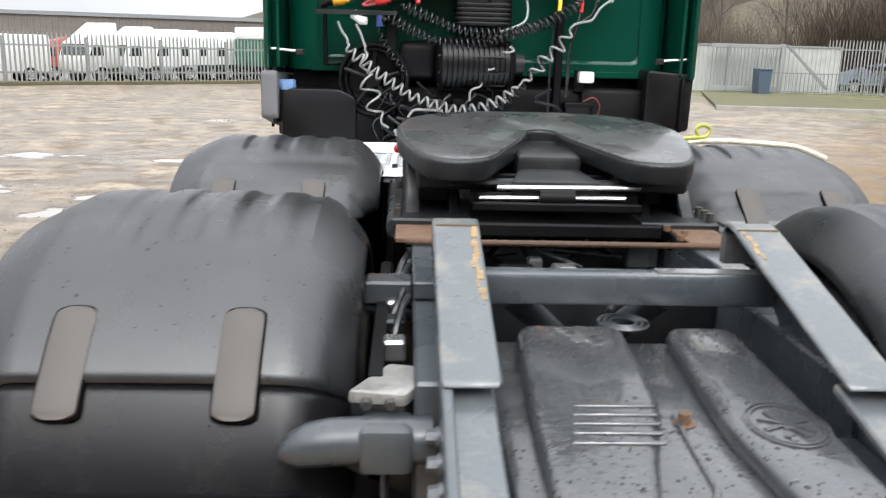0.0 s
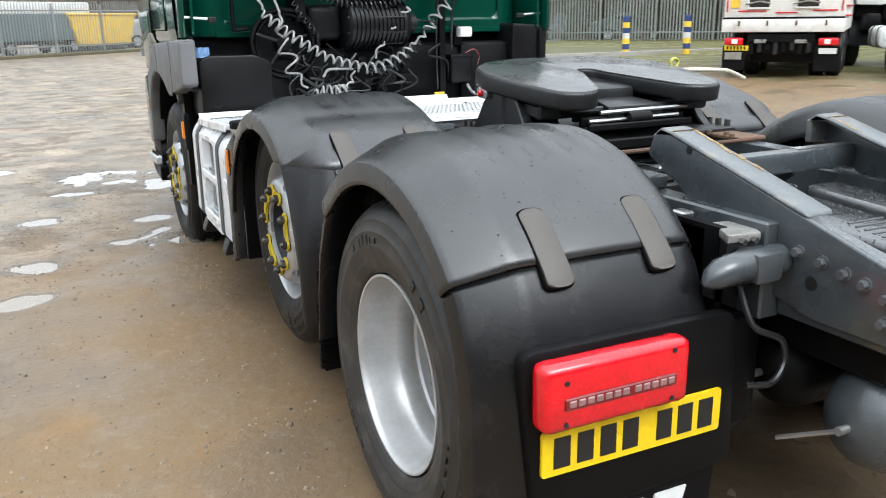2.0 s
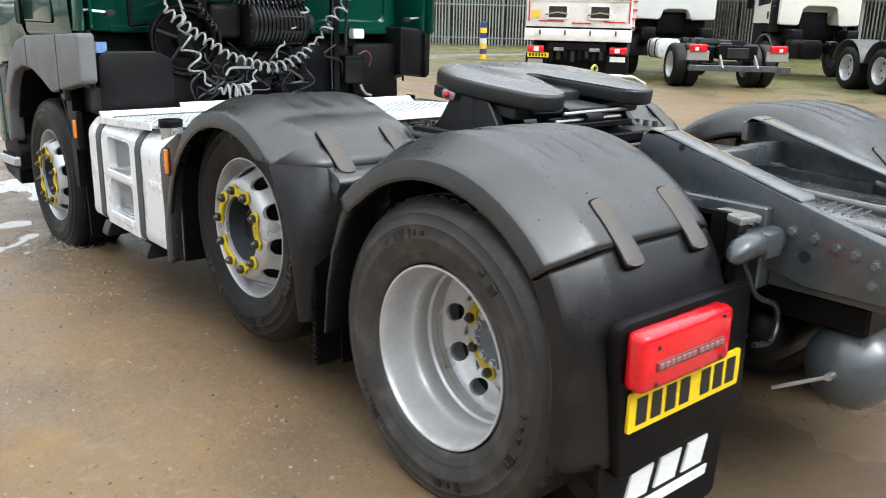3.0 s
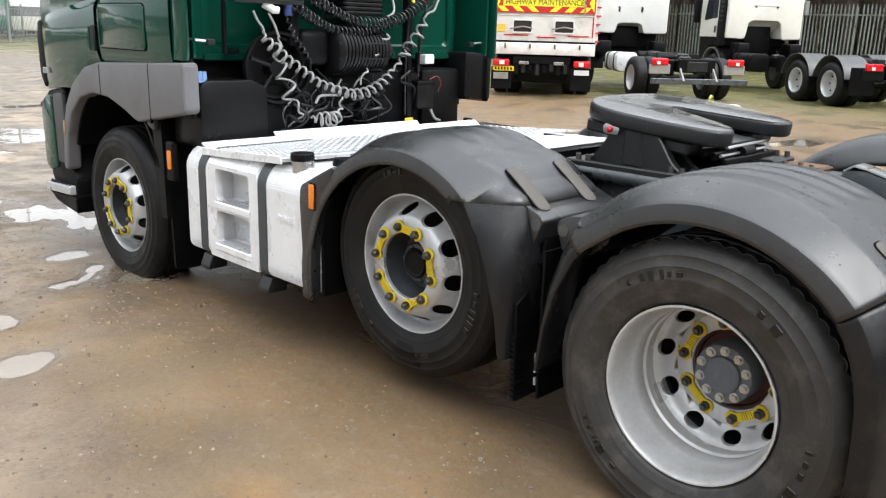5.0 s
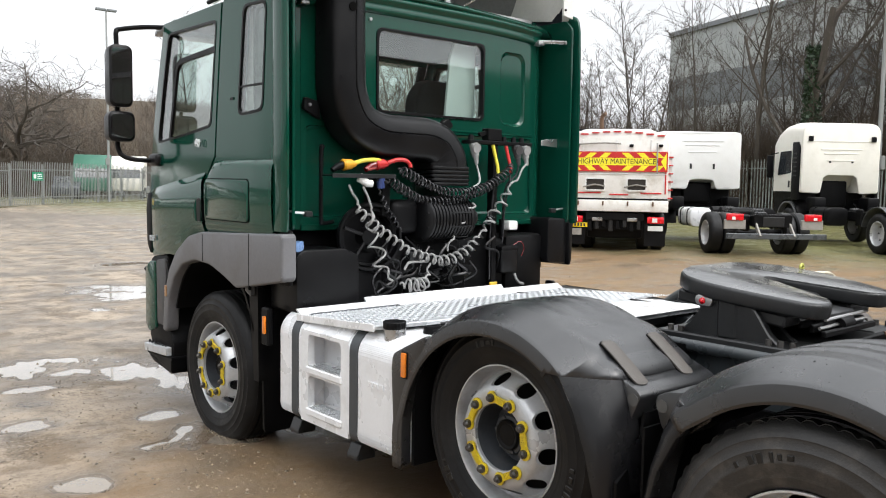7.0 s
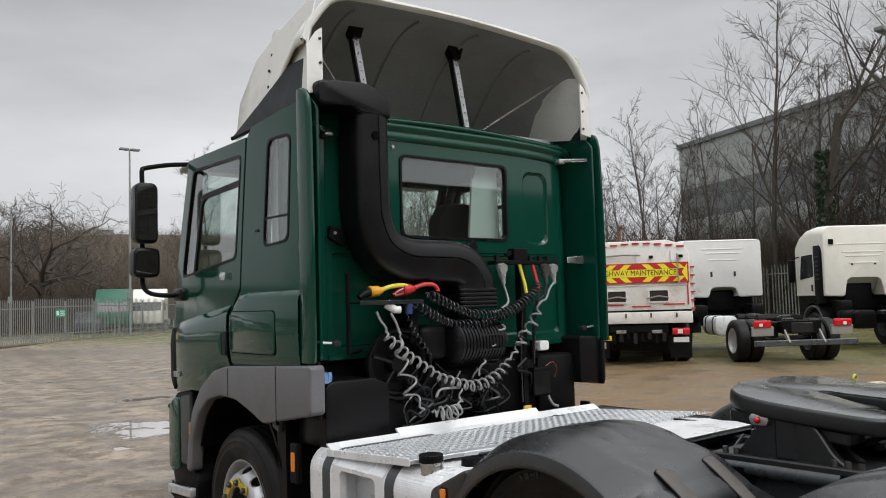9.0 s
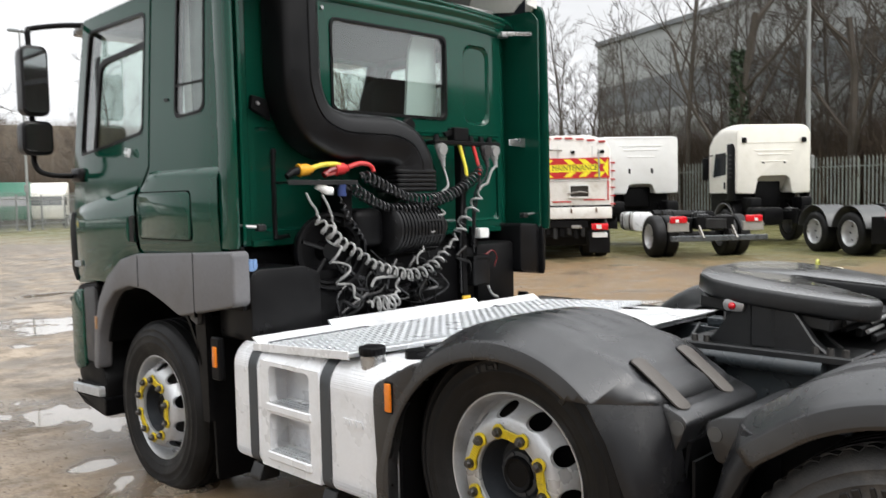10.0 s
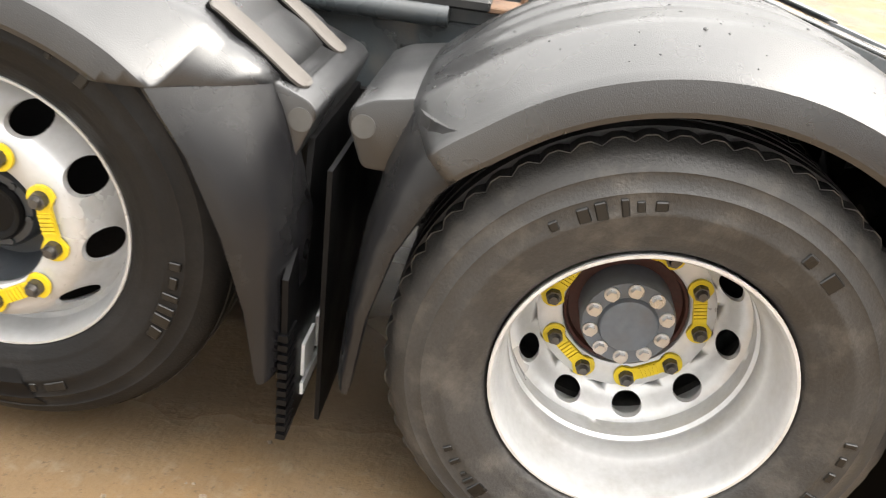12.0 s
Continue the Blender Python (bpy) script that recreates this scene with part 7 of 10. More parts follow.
    for k in range(7):
        for j in range(3):
            part("step_stud", flip(cyl((-CX - 0.005 + j * 0.04, 4.68 + k * 0.05, 0.44), (-CX - 0.005 + j * 0.04, 4.68 + k * 0.05, 0.462), 0.010, 0.007, 8)), DARK_METAL, st)
    part("step_skirt", flip(prism(round_poly([(4.57, 0.39), (5.02, 0.37), (4.90, 0.31), (4.57, 0.27)], 0.02), "yz", -CX - 0.012, -1.0, 0.008, 1)), BLACK, cab)
    part("headlamp_surround", flip(prism(round_poly([(4.985, 1.55), (5.05, 1.56), (5.09, 1.45), (5.08, 1.18), (5.02, 1.10), (4.99, 1.12)], 0.03), "yz", -CX + 0.02, -1.0, 0.008, 2)), BLACK, cab)
    part("side_reflector", flip(box(-CX - 0.045, -CX - 0.03, 4.575, 4.60, 0.83, 0.91, 0.004, 1)), mat("dull_amber", (0.35, 0.2, 0.1), 0.4), cab)
    part("front_marker", flip(cyl((-CX + 0.04, 5.02, 0.975), (-CX + 0.04, 5.14, 0.975), 0.025, 0.02, 12)), BLACK, cab)
    # fairing panels that stand behind the cab corners, lapped over the rear of the side wall
    rings = []
    for z, cut in ((1.372, 0.012), (1.39, 0.0), (2.0, 0.0), (2.60, 0.0), (2.78, 0.004), (2.85, 0.016), (2.885, 0.036), (2.90, 0.065)):
        e = 2.966 + cut + 0.012 * max(0.0, (z - 2.2) / 0.7)
        rings.append([(-CX + 0.006, 3.118, z), (-CX - 0.010, 3.112, z), (-CX - 0.016, 3.085, z), (-CX - 0.017, e + 0.030, z), (-CX - 0.012, e + 0.008, z), (-CX - 0.002, e, z), (-CX + 0.012, e + 0.004, z), (-CX + 0.018, e + 0.022, z), (-CX + 0.020, 3.118, z)])
    fp = part("side_fairing", flip(loft(rings, True, True)), GREEN, truck, "tall green side fairing behind the cab", angle=50)
    part("fairing_inner", flip(prism(round_poly([(3.0, 1.38), (3.46, 1.38), (3.46, 2.86), (3.06, 2.86), (3.0, 2.80)], 0.03), "yz", -CX + 0.052, -CX + 0.070, 0.004, 1)), GREEN, fp)
    part("fairing_stay", flip(prism([(-1.205, 3.035), (-1.195, 3.02), (-0.985, 3.17), (-0.99, 3.20)], "xy", 2.690, 2.715, 0.003, 1)), STEEL, fp, "bright steel stay")
    part("stay_clip", flip(box(-1.03, -0.97, 3.15, 3.21, 2.675, 2.70, 0.006, 1)), STEEL, fp)
    part("fairing_stay", flip(tube([(-1.21, 3.05, 1.485), (-1.03, 3.05, 1.47)], 0.008, 8)), STEEL, fp)
    part("stay_clip", flip(box(-1.07, -1.02, 3.03, 3.07, 1.45, 1.485, 0.006, 1)), DARK_METAL, fp)
    part("lower_side_guard", flip(box(-1.20, -1.17, 2.99, 3.35, 1.06, 1.38, 0.015, 2)), BLACK, truck, "black plastic guard under the fairing")
    # rounded corner between the rear wall and the side
    rings = []
    for z in (1.37, 2.0, 2.60, 2.72, 2.80, 2.84):
        nb = 0.04 * max(0.0, (z - 2.3) / 0.5) ** 2
        rings.append([(-1.165, 3.47, z), (-1.155 + nb, 3.36, z), (-1.125 + nb, 3.285, z), (-1.07 + nb, 3.235, z), (-1.01 + nb * 0.5, 3.212, z), (-0.96, 3.208, z)])
    part("rear_corner_post", flip(loft(rings, False)), GREEN, cab, angle=60)

# rear wall with its window and pressings
rw = rounded(-0.455, 0.475, 2.095, 2.625, 0.045, 6)
panel_r, panel_l = rounded(0.635, 0.885, 2.075, 2.60, 0.07, 6), rounded(-0.885, -0.635, 2.075, 2.60, 0.07, 6)
low_r, low_l = rounded(0.13, 0.98, 1.44, 1.99, 0.05, 6), rounded(-0.98, -0.13, 1.44, 1.99, 0.05, 6)
bm = sheet([(-1.0, 1.36), (1.0, 1.36), (1.0, 2.80), (-1.0, 2.80)], [rw, panel_r, panel_l, low_r, low_l], "xz", 3.208, 3.245)
wall = part("rear_wall", bm, GREEN, cab, "dark green pressed rear wall")
for lp in (panel_r, panel_l, low_r, low_l):
    inner = inset_loop(lp, 0.020)
    bm = loft([[(x, 3.208, z) for x, z in lp], [(x, 3.216, z) for x, z in inset_loop(lp, 0.006)], [(x, 3.226, z) for x, z in inner]], True)
    bm.faces.new([bm.verts.new((x, 3.226, z)) for x, z in inner])
    bmesh.ops.remove_doubles(bm, verts=bm.verts, dist=1e-5)
    part("pressed_panel", bm, GREEN, wall, angle=12)
wf = part("rear_window_frame", ring(rw, inset_loop(rw, 0.016), "xz", 3.199, 3.245), SEAL, cab, "black rubber seal")
part("window_pane", prism(inset_loop(rw, 0.014), "xz", 3.214, 3.218), GLASS, wf)
part("rear_screw", cyl((-0.505, 3.208, 2.665), (-0.505, 3.196, 2.665), 0.012, 0.010, 12), STEEL, wall)
part("roof_lip", loft([[(x, y, z - 0.03 * abs(x) ** 4) for y, z in ((3.215, 2.70), (3.192, 2.715), (3.186, 2.735), (3.196, 2.752), (3.200, 2.775), (3.184, 2.785), (3.182, 2.805), (3.20, 2.822), (3.26, 2.835))] for x in np.linspace(-1.03, 1.03, 13)], False), GREEN, cab, "rolled green lip under the roof edge", angle=70)
part("lower_lip", box(-1.0, 1.0, 3.195, 3.215, 1.36, 1.40, 0.006, 1), GREEN, wall)
part("panel_rib", box(0.15, 0.98, 3.203, 3.212, 2.005, 2.02, 0.003, 1), GREEN, wall)
roof = part("roof", loft([[(x, 3.20 + 1.47 * t, 2.80 + 0.06 * math.cos(x * 1.25) - 0.05 * t - 0.05 * max(0.0, (abs(x) - 1.02) / 0.18) ** 2) for x in np.linspace(-1.20, 1.20, 25)] for t in (0, 0.25, 0.5, 0.75, 1.0)], closed=False), GREEN, cab, "green cab roof")
solid(roof, 0.03)
part("screen_header", prism([(4.64, 2.66), (4.64, 2.77), (4.82, 2.75), (4.86, 2.70)], "yz", -1.14, 1.14, 0.02, 2), GREEN, cab)
part("sun_visor", prism([(4.66, 2.705), (4.68, 2.765), (4.97, 2.735), (4.99, 2.69)], "yz", -1.17, 1.17, 0.016, 3), mat("smoked_visor", (0.02, 0.018, 0.02), 0.2, coat=0.5), cab, "dark smoked sun visor")
part("windscreen", prism([(4.70, 2.70), (4.715, 2.70), (5.0, 1.85), (4.98, 1.85)], "yz", -1.10, 1.10), GLASS, cab, "windscreen")
part("front_panel", prism(round_poly([(4.90, 1.85), (4.97, 1.85), (5.05, 1.2), (5.03, 0.45), (4.9, 0.4)], 0.03), "yz", -1.13, 1.13, 0.02, 2), GREEN, cab)
for s in (-1, 1):
    part("screen_pillar", prism([(4.66, 2.72), (4.72, 2.72), (5.01, 1.84), (4.95, 1.84)], "yz", s * 1.165, s * 1.10, 0.012, 2), SEAL, cab)
part("dashboard", box(-1.08, 1.08, 4.58, 4.93, 1.50, 1.88, 0.05, 2), BLACK, cab)
part("cab_floor", box(-1.10, 1.10, 3.27, 4.95, 1.36, 1.42), BLACK, cab)
for x in (-0.55, 0.42):
    seat = part("seat", box(x - 0.25, x + 0.25, 3.72, 4.20, 1.42, 1.86, 0.06, 3), SEAT, cab, "dark fabric seat")
    part("backrest", prism(round_poly([(x - 0.25, 1.80), (x + 0.25, 1.80), (x + 0.24, 2.28), (x + 0.15, 2.40), (x - 0.15, 2.40), (x - 0.24, 2.28)], 0.06), "xz", 3.60, 3.74, 0.03, 2), SEAT, seat)
part("rear_curtain", prism([(0.20, 2.105), (0.47, 2.105), (0.47, 2.62), (0.28, 2.62), (0.24, 2.52)], "xz", 3.30, 3.32), mat("pale_curtain", (0.62, 0.66, 0.65), 0.8), cab, "pale curtain at the rear window")
# pale panel inside the quarter window gives the glass its bright reflection
part("window_reflect_panel", box(-1.16, -1.15, 3.30, 3.56, 2.02, 2.72), mat("pale_reflect_panel", (0.70, 0.73, 0.71), 0.8), cab, "pale panel standing in for the window's bright reflection")
part("cab_lining", box(-1.10, 1.10, 3.29, 4.62, 2.70, 2.72), mat("dark_lining", (0.03, 0.03, 0.03), 0.9), cab)


# air intake stack on the rear wall
def duct(path, seg=6):
    """A flat-fronted duct with chamfered sides swept along (x, z, width); a crease runs down its face."""
    pts = smooth_path([(x, w, z) for x, z, w in path], seg)
    rings = []
    face = [(-1, 0.10), (-1, -0.055), (-0.90, -0.088), (-0.70, -0.108), (0.12, -0.112), (0.17, -0.104), (0.22, -0.112), (0.62, -0.104), (0.88, -0.080), (1, -0.045), (1, 0.10)]
    for i, p in enumerate(pts):
        t = pts[min(i + 1, len(pts) - 1)] - pts[max(i - 1, 0)]
        t = Vector((t.x, 0, t.z)).normalized()
        n = Vector((-t.z, 0, t.x))
        rings.append([Vector((p.x, 3.085 + d, p.z)) + n * u * p.y / 2 for u, d in face])
    return loft(rings, True, True)


intake = part("air_intake", duct([(-0.79, 2.90, 0.235), (-0.79, 2.65, 0.24), (-0.788, 2.36, 0.245), (-0.775, 2.17, 0.25), (-0.70, 2.02, 0.26), (-0.55, 1.945, 0.27), (-0.36, 1.935, 0.272), (-0.18, 1.93, 0.275), (-0.06, 1.89, 0.285), (-0.005, 1.81, 0.31), (0.0, 1.765, 0.325)]), INTAKE, truck, "black plastic air intake stack", angle=40)
bm = bmesh.new()
add_prism(bm, round_poly([(-1.165, 2.805), (-1.17, 2.935), (-1.12, 2.955), (-0.86, 2.972), (-0.76, 2.945), (-0.685, 2.875), (-0.672, 2.78), (-0.90, 2.78), (-0.93, 2.82)], 0.025), "xz", 2.972, 3.195, 0.018, 2)
part("intake_head", bm, INTAKE, intake, "black hooded intake head")
part("intake_hole", cyl((-0.795, 2.985, 2.665), (-0.795, 2.966, 2.665), 0.026, 0.026, 16), GAP, intake)
for k in range(5):
    z = 1.768 - k * 0.026
    bm = bmesh.new()
    add_prism(bm, [(0.0 + u * 0.163, 3.085 + v * 0.112) for u, v in rounded(-1, 1, -1, 1, 0.35, 3)], "xy", z, z - 0.025, 0.010, 2)
    part("bellows_rib", bm, INTAKE, intake, "ribbed rubber bellows")
part("intake_stay", prism(round_poly([(-1.0, 2.08), (-0.99, 2.15), (-0.90, 2.13), (-0.88, 2.02)], 0.01), "xz", 3.17, 3.20, 0.003, 1), BLACK, intake)
part("stay_bolt", cyl((-0.965, 3.165, 2.105), (-0.965, 3.155, 2.105), 0.010, 0.009, 8), STEEL, intake)
part("intake_stay", prism(round_poly([(0.04, 2.05), (0.10, 2.09), (0.14, 2.04), (0.08, 1.99)], 0.01), "xz", 3.14, 3.20, 0.003, 1), BLACK, intake)

# air filter drum and hose reel below it
bm = bmesh.new()
prof = [(0.0, 0.27), (0.10, 0.27), (0.135, 0.255)]
for k in range(13):
    a = 0.245 - k * 0.030
    prof += [(0.147, a), (0.147, a - 0.018), (0.138, a - 0.021), (0.138, a - 0.027)]
prof += [(0.147, -0.15), (0.12, -0.18), (0.0, -0.18)]
add_lathe(bm, prof, 36)
bmesh.ops.rotate(bm, cent=(0, 0, 0), matrix=Matrix.Rotation(radians(6), 3, "Z"), verts=bm.verts)
bmesh.ops.translate(bm, vec=(0.0, 3.06, 1.425), verts=bm.verts)
flt = part("air_filter", bm, INTAKE, truck, "black ribbed air filter drum")
for k in range(10):
    bm = box(-0.13, 0.255, -0.005, 0.005, 0.143, 0.151)
    bmesh.ops.rotate(bm, cent=(0, 0, 0), matrix=Matrix.Rotation(2 * math.pi * k / 10, 3, "X"), verts=bm.verts)
    bmesh.ops.scale(bm, vec=(-1, 1, 1), verts=bm.verts)
    bmesh.ops.translate(bm, vec=(0.0, 3.06, 1.425), verts=bm.verts)
    part("filter_rib", bm, INTAKE, flt)
part("filter_outlet", cyl((0.17, 3.05, 1.43), (0.24, 3.06, 1.43), 0.07, 0.06, 20), DARK_METAL, flt)
part("filter_duct", box(-0.48, -0.26, 2.99, 3.19, 1.33, 1.55, 0.05, 3), BLACK, flt, "black duct beside the filter")
bm = bmesh.new()
for r0, dx in ((0.205, 0.0), (0.178, -0.03)):
    add_lathe(bm, [(r0, 0.02 + dx), (r0 + 0.008, 0.0 + dx), (r0, -0.03 + dx), (r0 - 0.018, -0.03 + dx), (r0 - 0.020, 0.0 + dx), (r0 - 0.014, 0.02 + dx), (r0, 0.02 + dx)], 44)
bmesh.ops.rotate(bm, cent=(0, 0, 0), matrix=Matrix.Rotation(radians(78), 3, "Z"), verts=bm.verts)
bmesh.ops.translate(bm, vec=(-0.62, 3.03, 1.325), verts=bm.verts)
fan = part("filter_end", bm, INTAKE, truck, "black round cover ring")
part("ring_centre", cyl((-0.62, 3.10, 1.325), (-0.615, 3.20, 1.325), 0.16, 0.14, 30), BLACK, fan)
part("ring_hub", cyl((-0.625, 3.035, 1.325), (-0.62, 3.11, 1.325), 0.045, 0.06, 18), INTAKE, fan)
for k in range(5):
    a = 2 * math.pi * k / 5 + 0.3
    part("ring_strut", tube([(-0.62 + 0.04 * math.cos(a), 3.05, 1.325 + 0.04 * math.sin(a)), (-0.62 + 0.18 * math.cos(a), 3.055, 1.325 + 0.18 * math.sin(a))], 0.012, 8), INTAKE, fan)
# dark engine and gearbox bulk under the cab
part("engine", box(-0.62, 0.62, 3.10, 4.9, 0.72, 1.30, 0.05, 2), BLACK, truck, "dark engine bulk under the cab")
part("rear_cab_mount", box(-0.95, -0.55, 3.04, 3.30, 0.80, 1.14, 0.03, 2), BLACK, truck, "black cab mounting box")
part("rear_cab_mount", box(0.60, 0.98, 3.08, 3.30, 0.80, 1.30, 0.03, 2), BLACK, truck)
# black box added to close the dark gap beside the cab mount
part("dark_filler", box(-0.82, -0.48, 3.08, 3.28, 0.80, 1.24, 0.02, 1), BLACK, truck, "black box filling the dark gap behind the deck")
ad = part("additive_tank", prism(round_poly([(-1.15, 0.90), (-1.15, 1.235), (-1.10, 1.265), (-0.82, 1.265), (-0.72, 1.22), (-0.72, 0.90)], 0.03), "xz", 2.995, 3.30, 0.012, 2), SEAL, truck, "black plastic additive tank")
bm = bmesh.new()
add_cyl(bm, (-1.12, 3.06, 1.255), (-1.12, 3.06, 1.31), 0.045, 0.042, 18)
for k in range(9):
    a = 2 * math.pi * k / 9
    add_cyl(bm, (-1.12 + 0.042 * math.cos(a), 3.06 + 0.042 * math.sin(a), 1.27), (-1.12 + 0.040 * math.cos(a), 3.06 + 0.040 * math.sin(a), 1.312), 0.007, 0.006, 6)
part("blue_cap", bm, BLUE, ad, "pale blue filler cap")
part("grab_rail", tube(smooth_path([(-0.86, 3.20, 1.865), (-0.89, 3.14, 1.862), (-0.905, 3.13, 1.82), (-0.905, 3.13, 1.45), (-0.89, 3.14, 1.41), (-0.80, 3.16, 1.415)], 5), 0.013, 8), INTAKE, truck, "black grab rail")

# connector brackets and coiled lines
bk = part("connector_bracket", box(-0.945, -0.49, 2.95, 3.06, 1.688, 1.698, 0.003, 1), BLACK, truck, "black bracket with parked couplings")
part("bracket_leg", box(-0.55, -0.49, 3.0, 3.20, 1.45, 1.69, 0.004, 1), BLACK, bk)
part("bracket_edge", box(-0.945, -0.49, 2.944, 2.952, 1.680, 1.704, 0.002, 1), DARK_METAL, bk)
for x, mt, z in ((-0.81, mat("amber_coupling", (0.62, 0.30, 0.012), 0.4), 1.757), (-0.575, RED, 1.765)):
    bm = cyl((x - 0.030, 2.99, z - 0.002), (x + 0.022, 2.99, z + 0.003), 0.033, 0.030, 20)
    add_cyl(bm, (x - 0.040, 2.99, z - 0.003), (x - 0.030, 2.99, z - 0.002), 0.030, 0.036, 16)
    add_cyl(bm, (x + 0.022, 2.99, z + 0.003), (x + 0.05, 2.99, z + 0.005), 0.022, 0.018, 12)
    part("coupling_head", bm, mt, bk, "coloured air coupling head")
    part("coupling_nose", tube([(x - 0.11, 2.99, z - 0.035), (x - 0.07, 2.99, z - 0.012), (x - 0.04, 2.99, z - 0.004)], [0.016, 0.022, 0.024], 12), BLACK if x < -0.7 else RED_DARK, bk)
part("hose_end", tube(smooth_path([(-0.77, 2.99, 1.765), (-0.70, 2.98, 1.785), (-0.62, 2.98, 1.79), (-0.585, 2.98, 1.785)], 4), 0.013, 8), mat("lime_yellow_hose", (0.65, 0.55, 0.04), 0.4), bk, "yellow hose end")
part("hose_end", tube(smooth_path([(-0.68, 2.985, 1.735), (-0.63, 2.985, 1.745), (-0.59, 2.985, 1.755)], 4), 0.014, 8), mat("pink_red_hose", (0.55, 0.10, 0.09), 0.45), bk)
part("hose_end", tube(smooth_path([(-0.53, 2.98, 1.775), (-0.46, 2.97, 1.795), (-0.40, 2.96, 1.79), (-0.375, 2.955, 1.765), (-0.375, 2.95, 1.75)], 4), 0.013, 8), RED, bk, "red hose end")
for x in (-0.735, -0.60):
    part("plug", cyl((x, 2.985, 1.685), (x + 0.05, 2.96, 1.645), 0.028, 0.022, 12), WHITE if x < -0.65 else BLACK, bk, "parked electrical plug")
part("white_collar", cyl((-0.70, 2.965, 1.65), (-0.66, 2.955, 1.648), 0.022, 0.022, 12), WHITE, bk)
part("blue_plug", cyl((-0.585, 2.97, 1.685), (-0.585, 2.97, 1.62), 0.026, 0.024, 12), BLUE_PAINT, bk)
mast = part("connector_mast", box(0.43, 0.475, 3.05, 3.11, 0.95, 1.97, 0.004, 1), BLACK, truck, "black mast that carries the supply lines")
part("mast_head", box(0.19, 0.79, 3.03, 3.12, 1.925, 1.95, 0.004, 1), BLACK, mast)
part("mast_head_box", box(0.37, 0.50, 3.04, 3.11, 1.95, 2.035, 0.006, 1), BLACK, mast)
part("mast_hook", prism(round_poly([(0.30, 2.00), (0.37, 2.02), (0.37, 1.99), (0.32, 1.975)], 0.008), "xz", 3.06, 3.08), BLACK, mast)
for x, mt in ((0.235, HOSE_GREY), (0.42, mat("lime_hose", (0.65, 0.55, 0.04), 0.4)), (0.545, RED), (0.64, mat("dark_grey_socket", (0.05, 0.05, 0.052), 0.45)), (0.72, HOSE_GREY)):
    grey = x < 0.3 or x > 0.6
    bm = cyl((x, 3.05, 1.925), (x + 0.01, 3.03, 1.84), 0.030 if grey else 0.013, 0.024 if grey else 0.012, 14)
    if grey:
        add_cyl(bm, (x + 0.01, 3.03, 1.84), (x + 0.012, 3.022, 1.79), 0.018, 0.012, 12)
        add_cyl(bm, (x, 3.02, 1.895), (x, 3.005, 1.893), 0.034, 0.034, 16)
    else:
        add_tube(bm, [(x + 0.01, 3.03, 1.84), (x + 0.016, 3.015, 1.78), (x + 0.012, 3.005, 1.73)], 0.012, 10)
    part("socket", bm, mt, mast, "line end under the mast head")
    part("socket_top", cyl((x, 3.07, 1.95), (x, 3.07, 1.985), 0.022, 0.016, 12), BLACK, mast)
work = part("work_lamp", prism(rounded(0.575, 0.665, 1.335, 1.400, 0.014), "xz", 3.03, 3.10, 0.008, 2), WHITE, truck, "small white work lamp")
part("lamp_bracket", box(0.56, 0.62, 3.09, 3.12, 1.28, 1.41, 0.004, 1), BLACK, work)
bt = part("battery_box", box(0.50, 0.66, 3.02, 3.16, 1.03, 1.22, 0.018, 3), INTAKE, truck, "black electrical box with red and yellow leads")
part("box_lid", box(0.495, 0.665, 3.015, 3.165, 1.19, 1.225, 0.012, 2), BLACK, bt)
part("lead", tube(smooth_path([(0.60, 3.01, 1.23), (0.66, 3.0, 1.255), (0.70, 3.0, 1.21), (0.695, 3.02, 1.15)], 4), 0.0035, 6), RED_DARK, bt)
part("lead", tube(smooth_path([(0.61, 3.0, 1.03), (0.62, 2.995, 1.0), (0.65, 2.995, 0.965), (0.70, 3.0, 0.95)], 4), 0.010, 6), HOSE_GREY, bt)
part("lead_tag", box(0.36, 0.43, 2.985, 3.0, 0.962, 0.985, 0.003, 1), YELLOW_PAINT, bt)
part("silver_bracket", prism([(0.985, 1.945), (1.205, 1.935), (1.205, 2.0), (0.985, 1.985)], "xz", 3.12, 3.128, 0.002, 1), STEEL, truck, "bright fairing bracket")
part("bracket_bolt", cyl((1.17, 3.12, 1.965), (1.17, 3.11, 1.965), 0.012, 0.011, 8), INK, truck)
part("far_black_guard", prism(round_poly([(0.97, 1.085), (1.245, 1.065), (1.25, 1.40), (0.97, 1.42)], 0.03), "xz", 3.02, 3.30, 0.014, 2), INTAKE, truck, "black guard under the far fairing")


def coil(path, turns, radius, wire, seg=12):
    """A coiled line along smooth points."""
    pts = smooth_path(path, 14)
    n = int(turns * seg)
    ln = [0.0]
    for a, b in zip(pts, pts[1:]):
        ln.append(ln[-1] + (b - a).length)
    out, up = [], Vector((0, 1, 0))
    for i in range(n + 1):
        d = i / n * ln[-1]
        k = max(0, min(len(pts) - 2, next((j for j, v in enumerate(ln) if v > d), len(ln) - 1) - 1))
        t = (d - ln[k]) / max(1e-6, ln[k + 1] - ln[k])
        p = pts[k].lerp(pts[k + 1], t)
        tan = (pts[k + 1] - pts[k]).normalized()
        u = (up - tan * up.dot(tan)).normalized()
        w = tan.cross(u)
        a = 2 * math.pi * i / seg
        taper = min(1, i / (seg * 1.2), (n - i) / (seg * 1.2)) * (1 + 0.16 * math.sin(i * 0.043) + 0.08 * math.sin(i * 0.31))
        out.append(p + (u * math.cos(a) + w * math.sin(a)) * radius * taper)
    return tube(out, wire, 6)


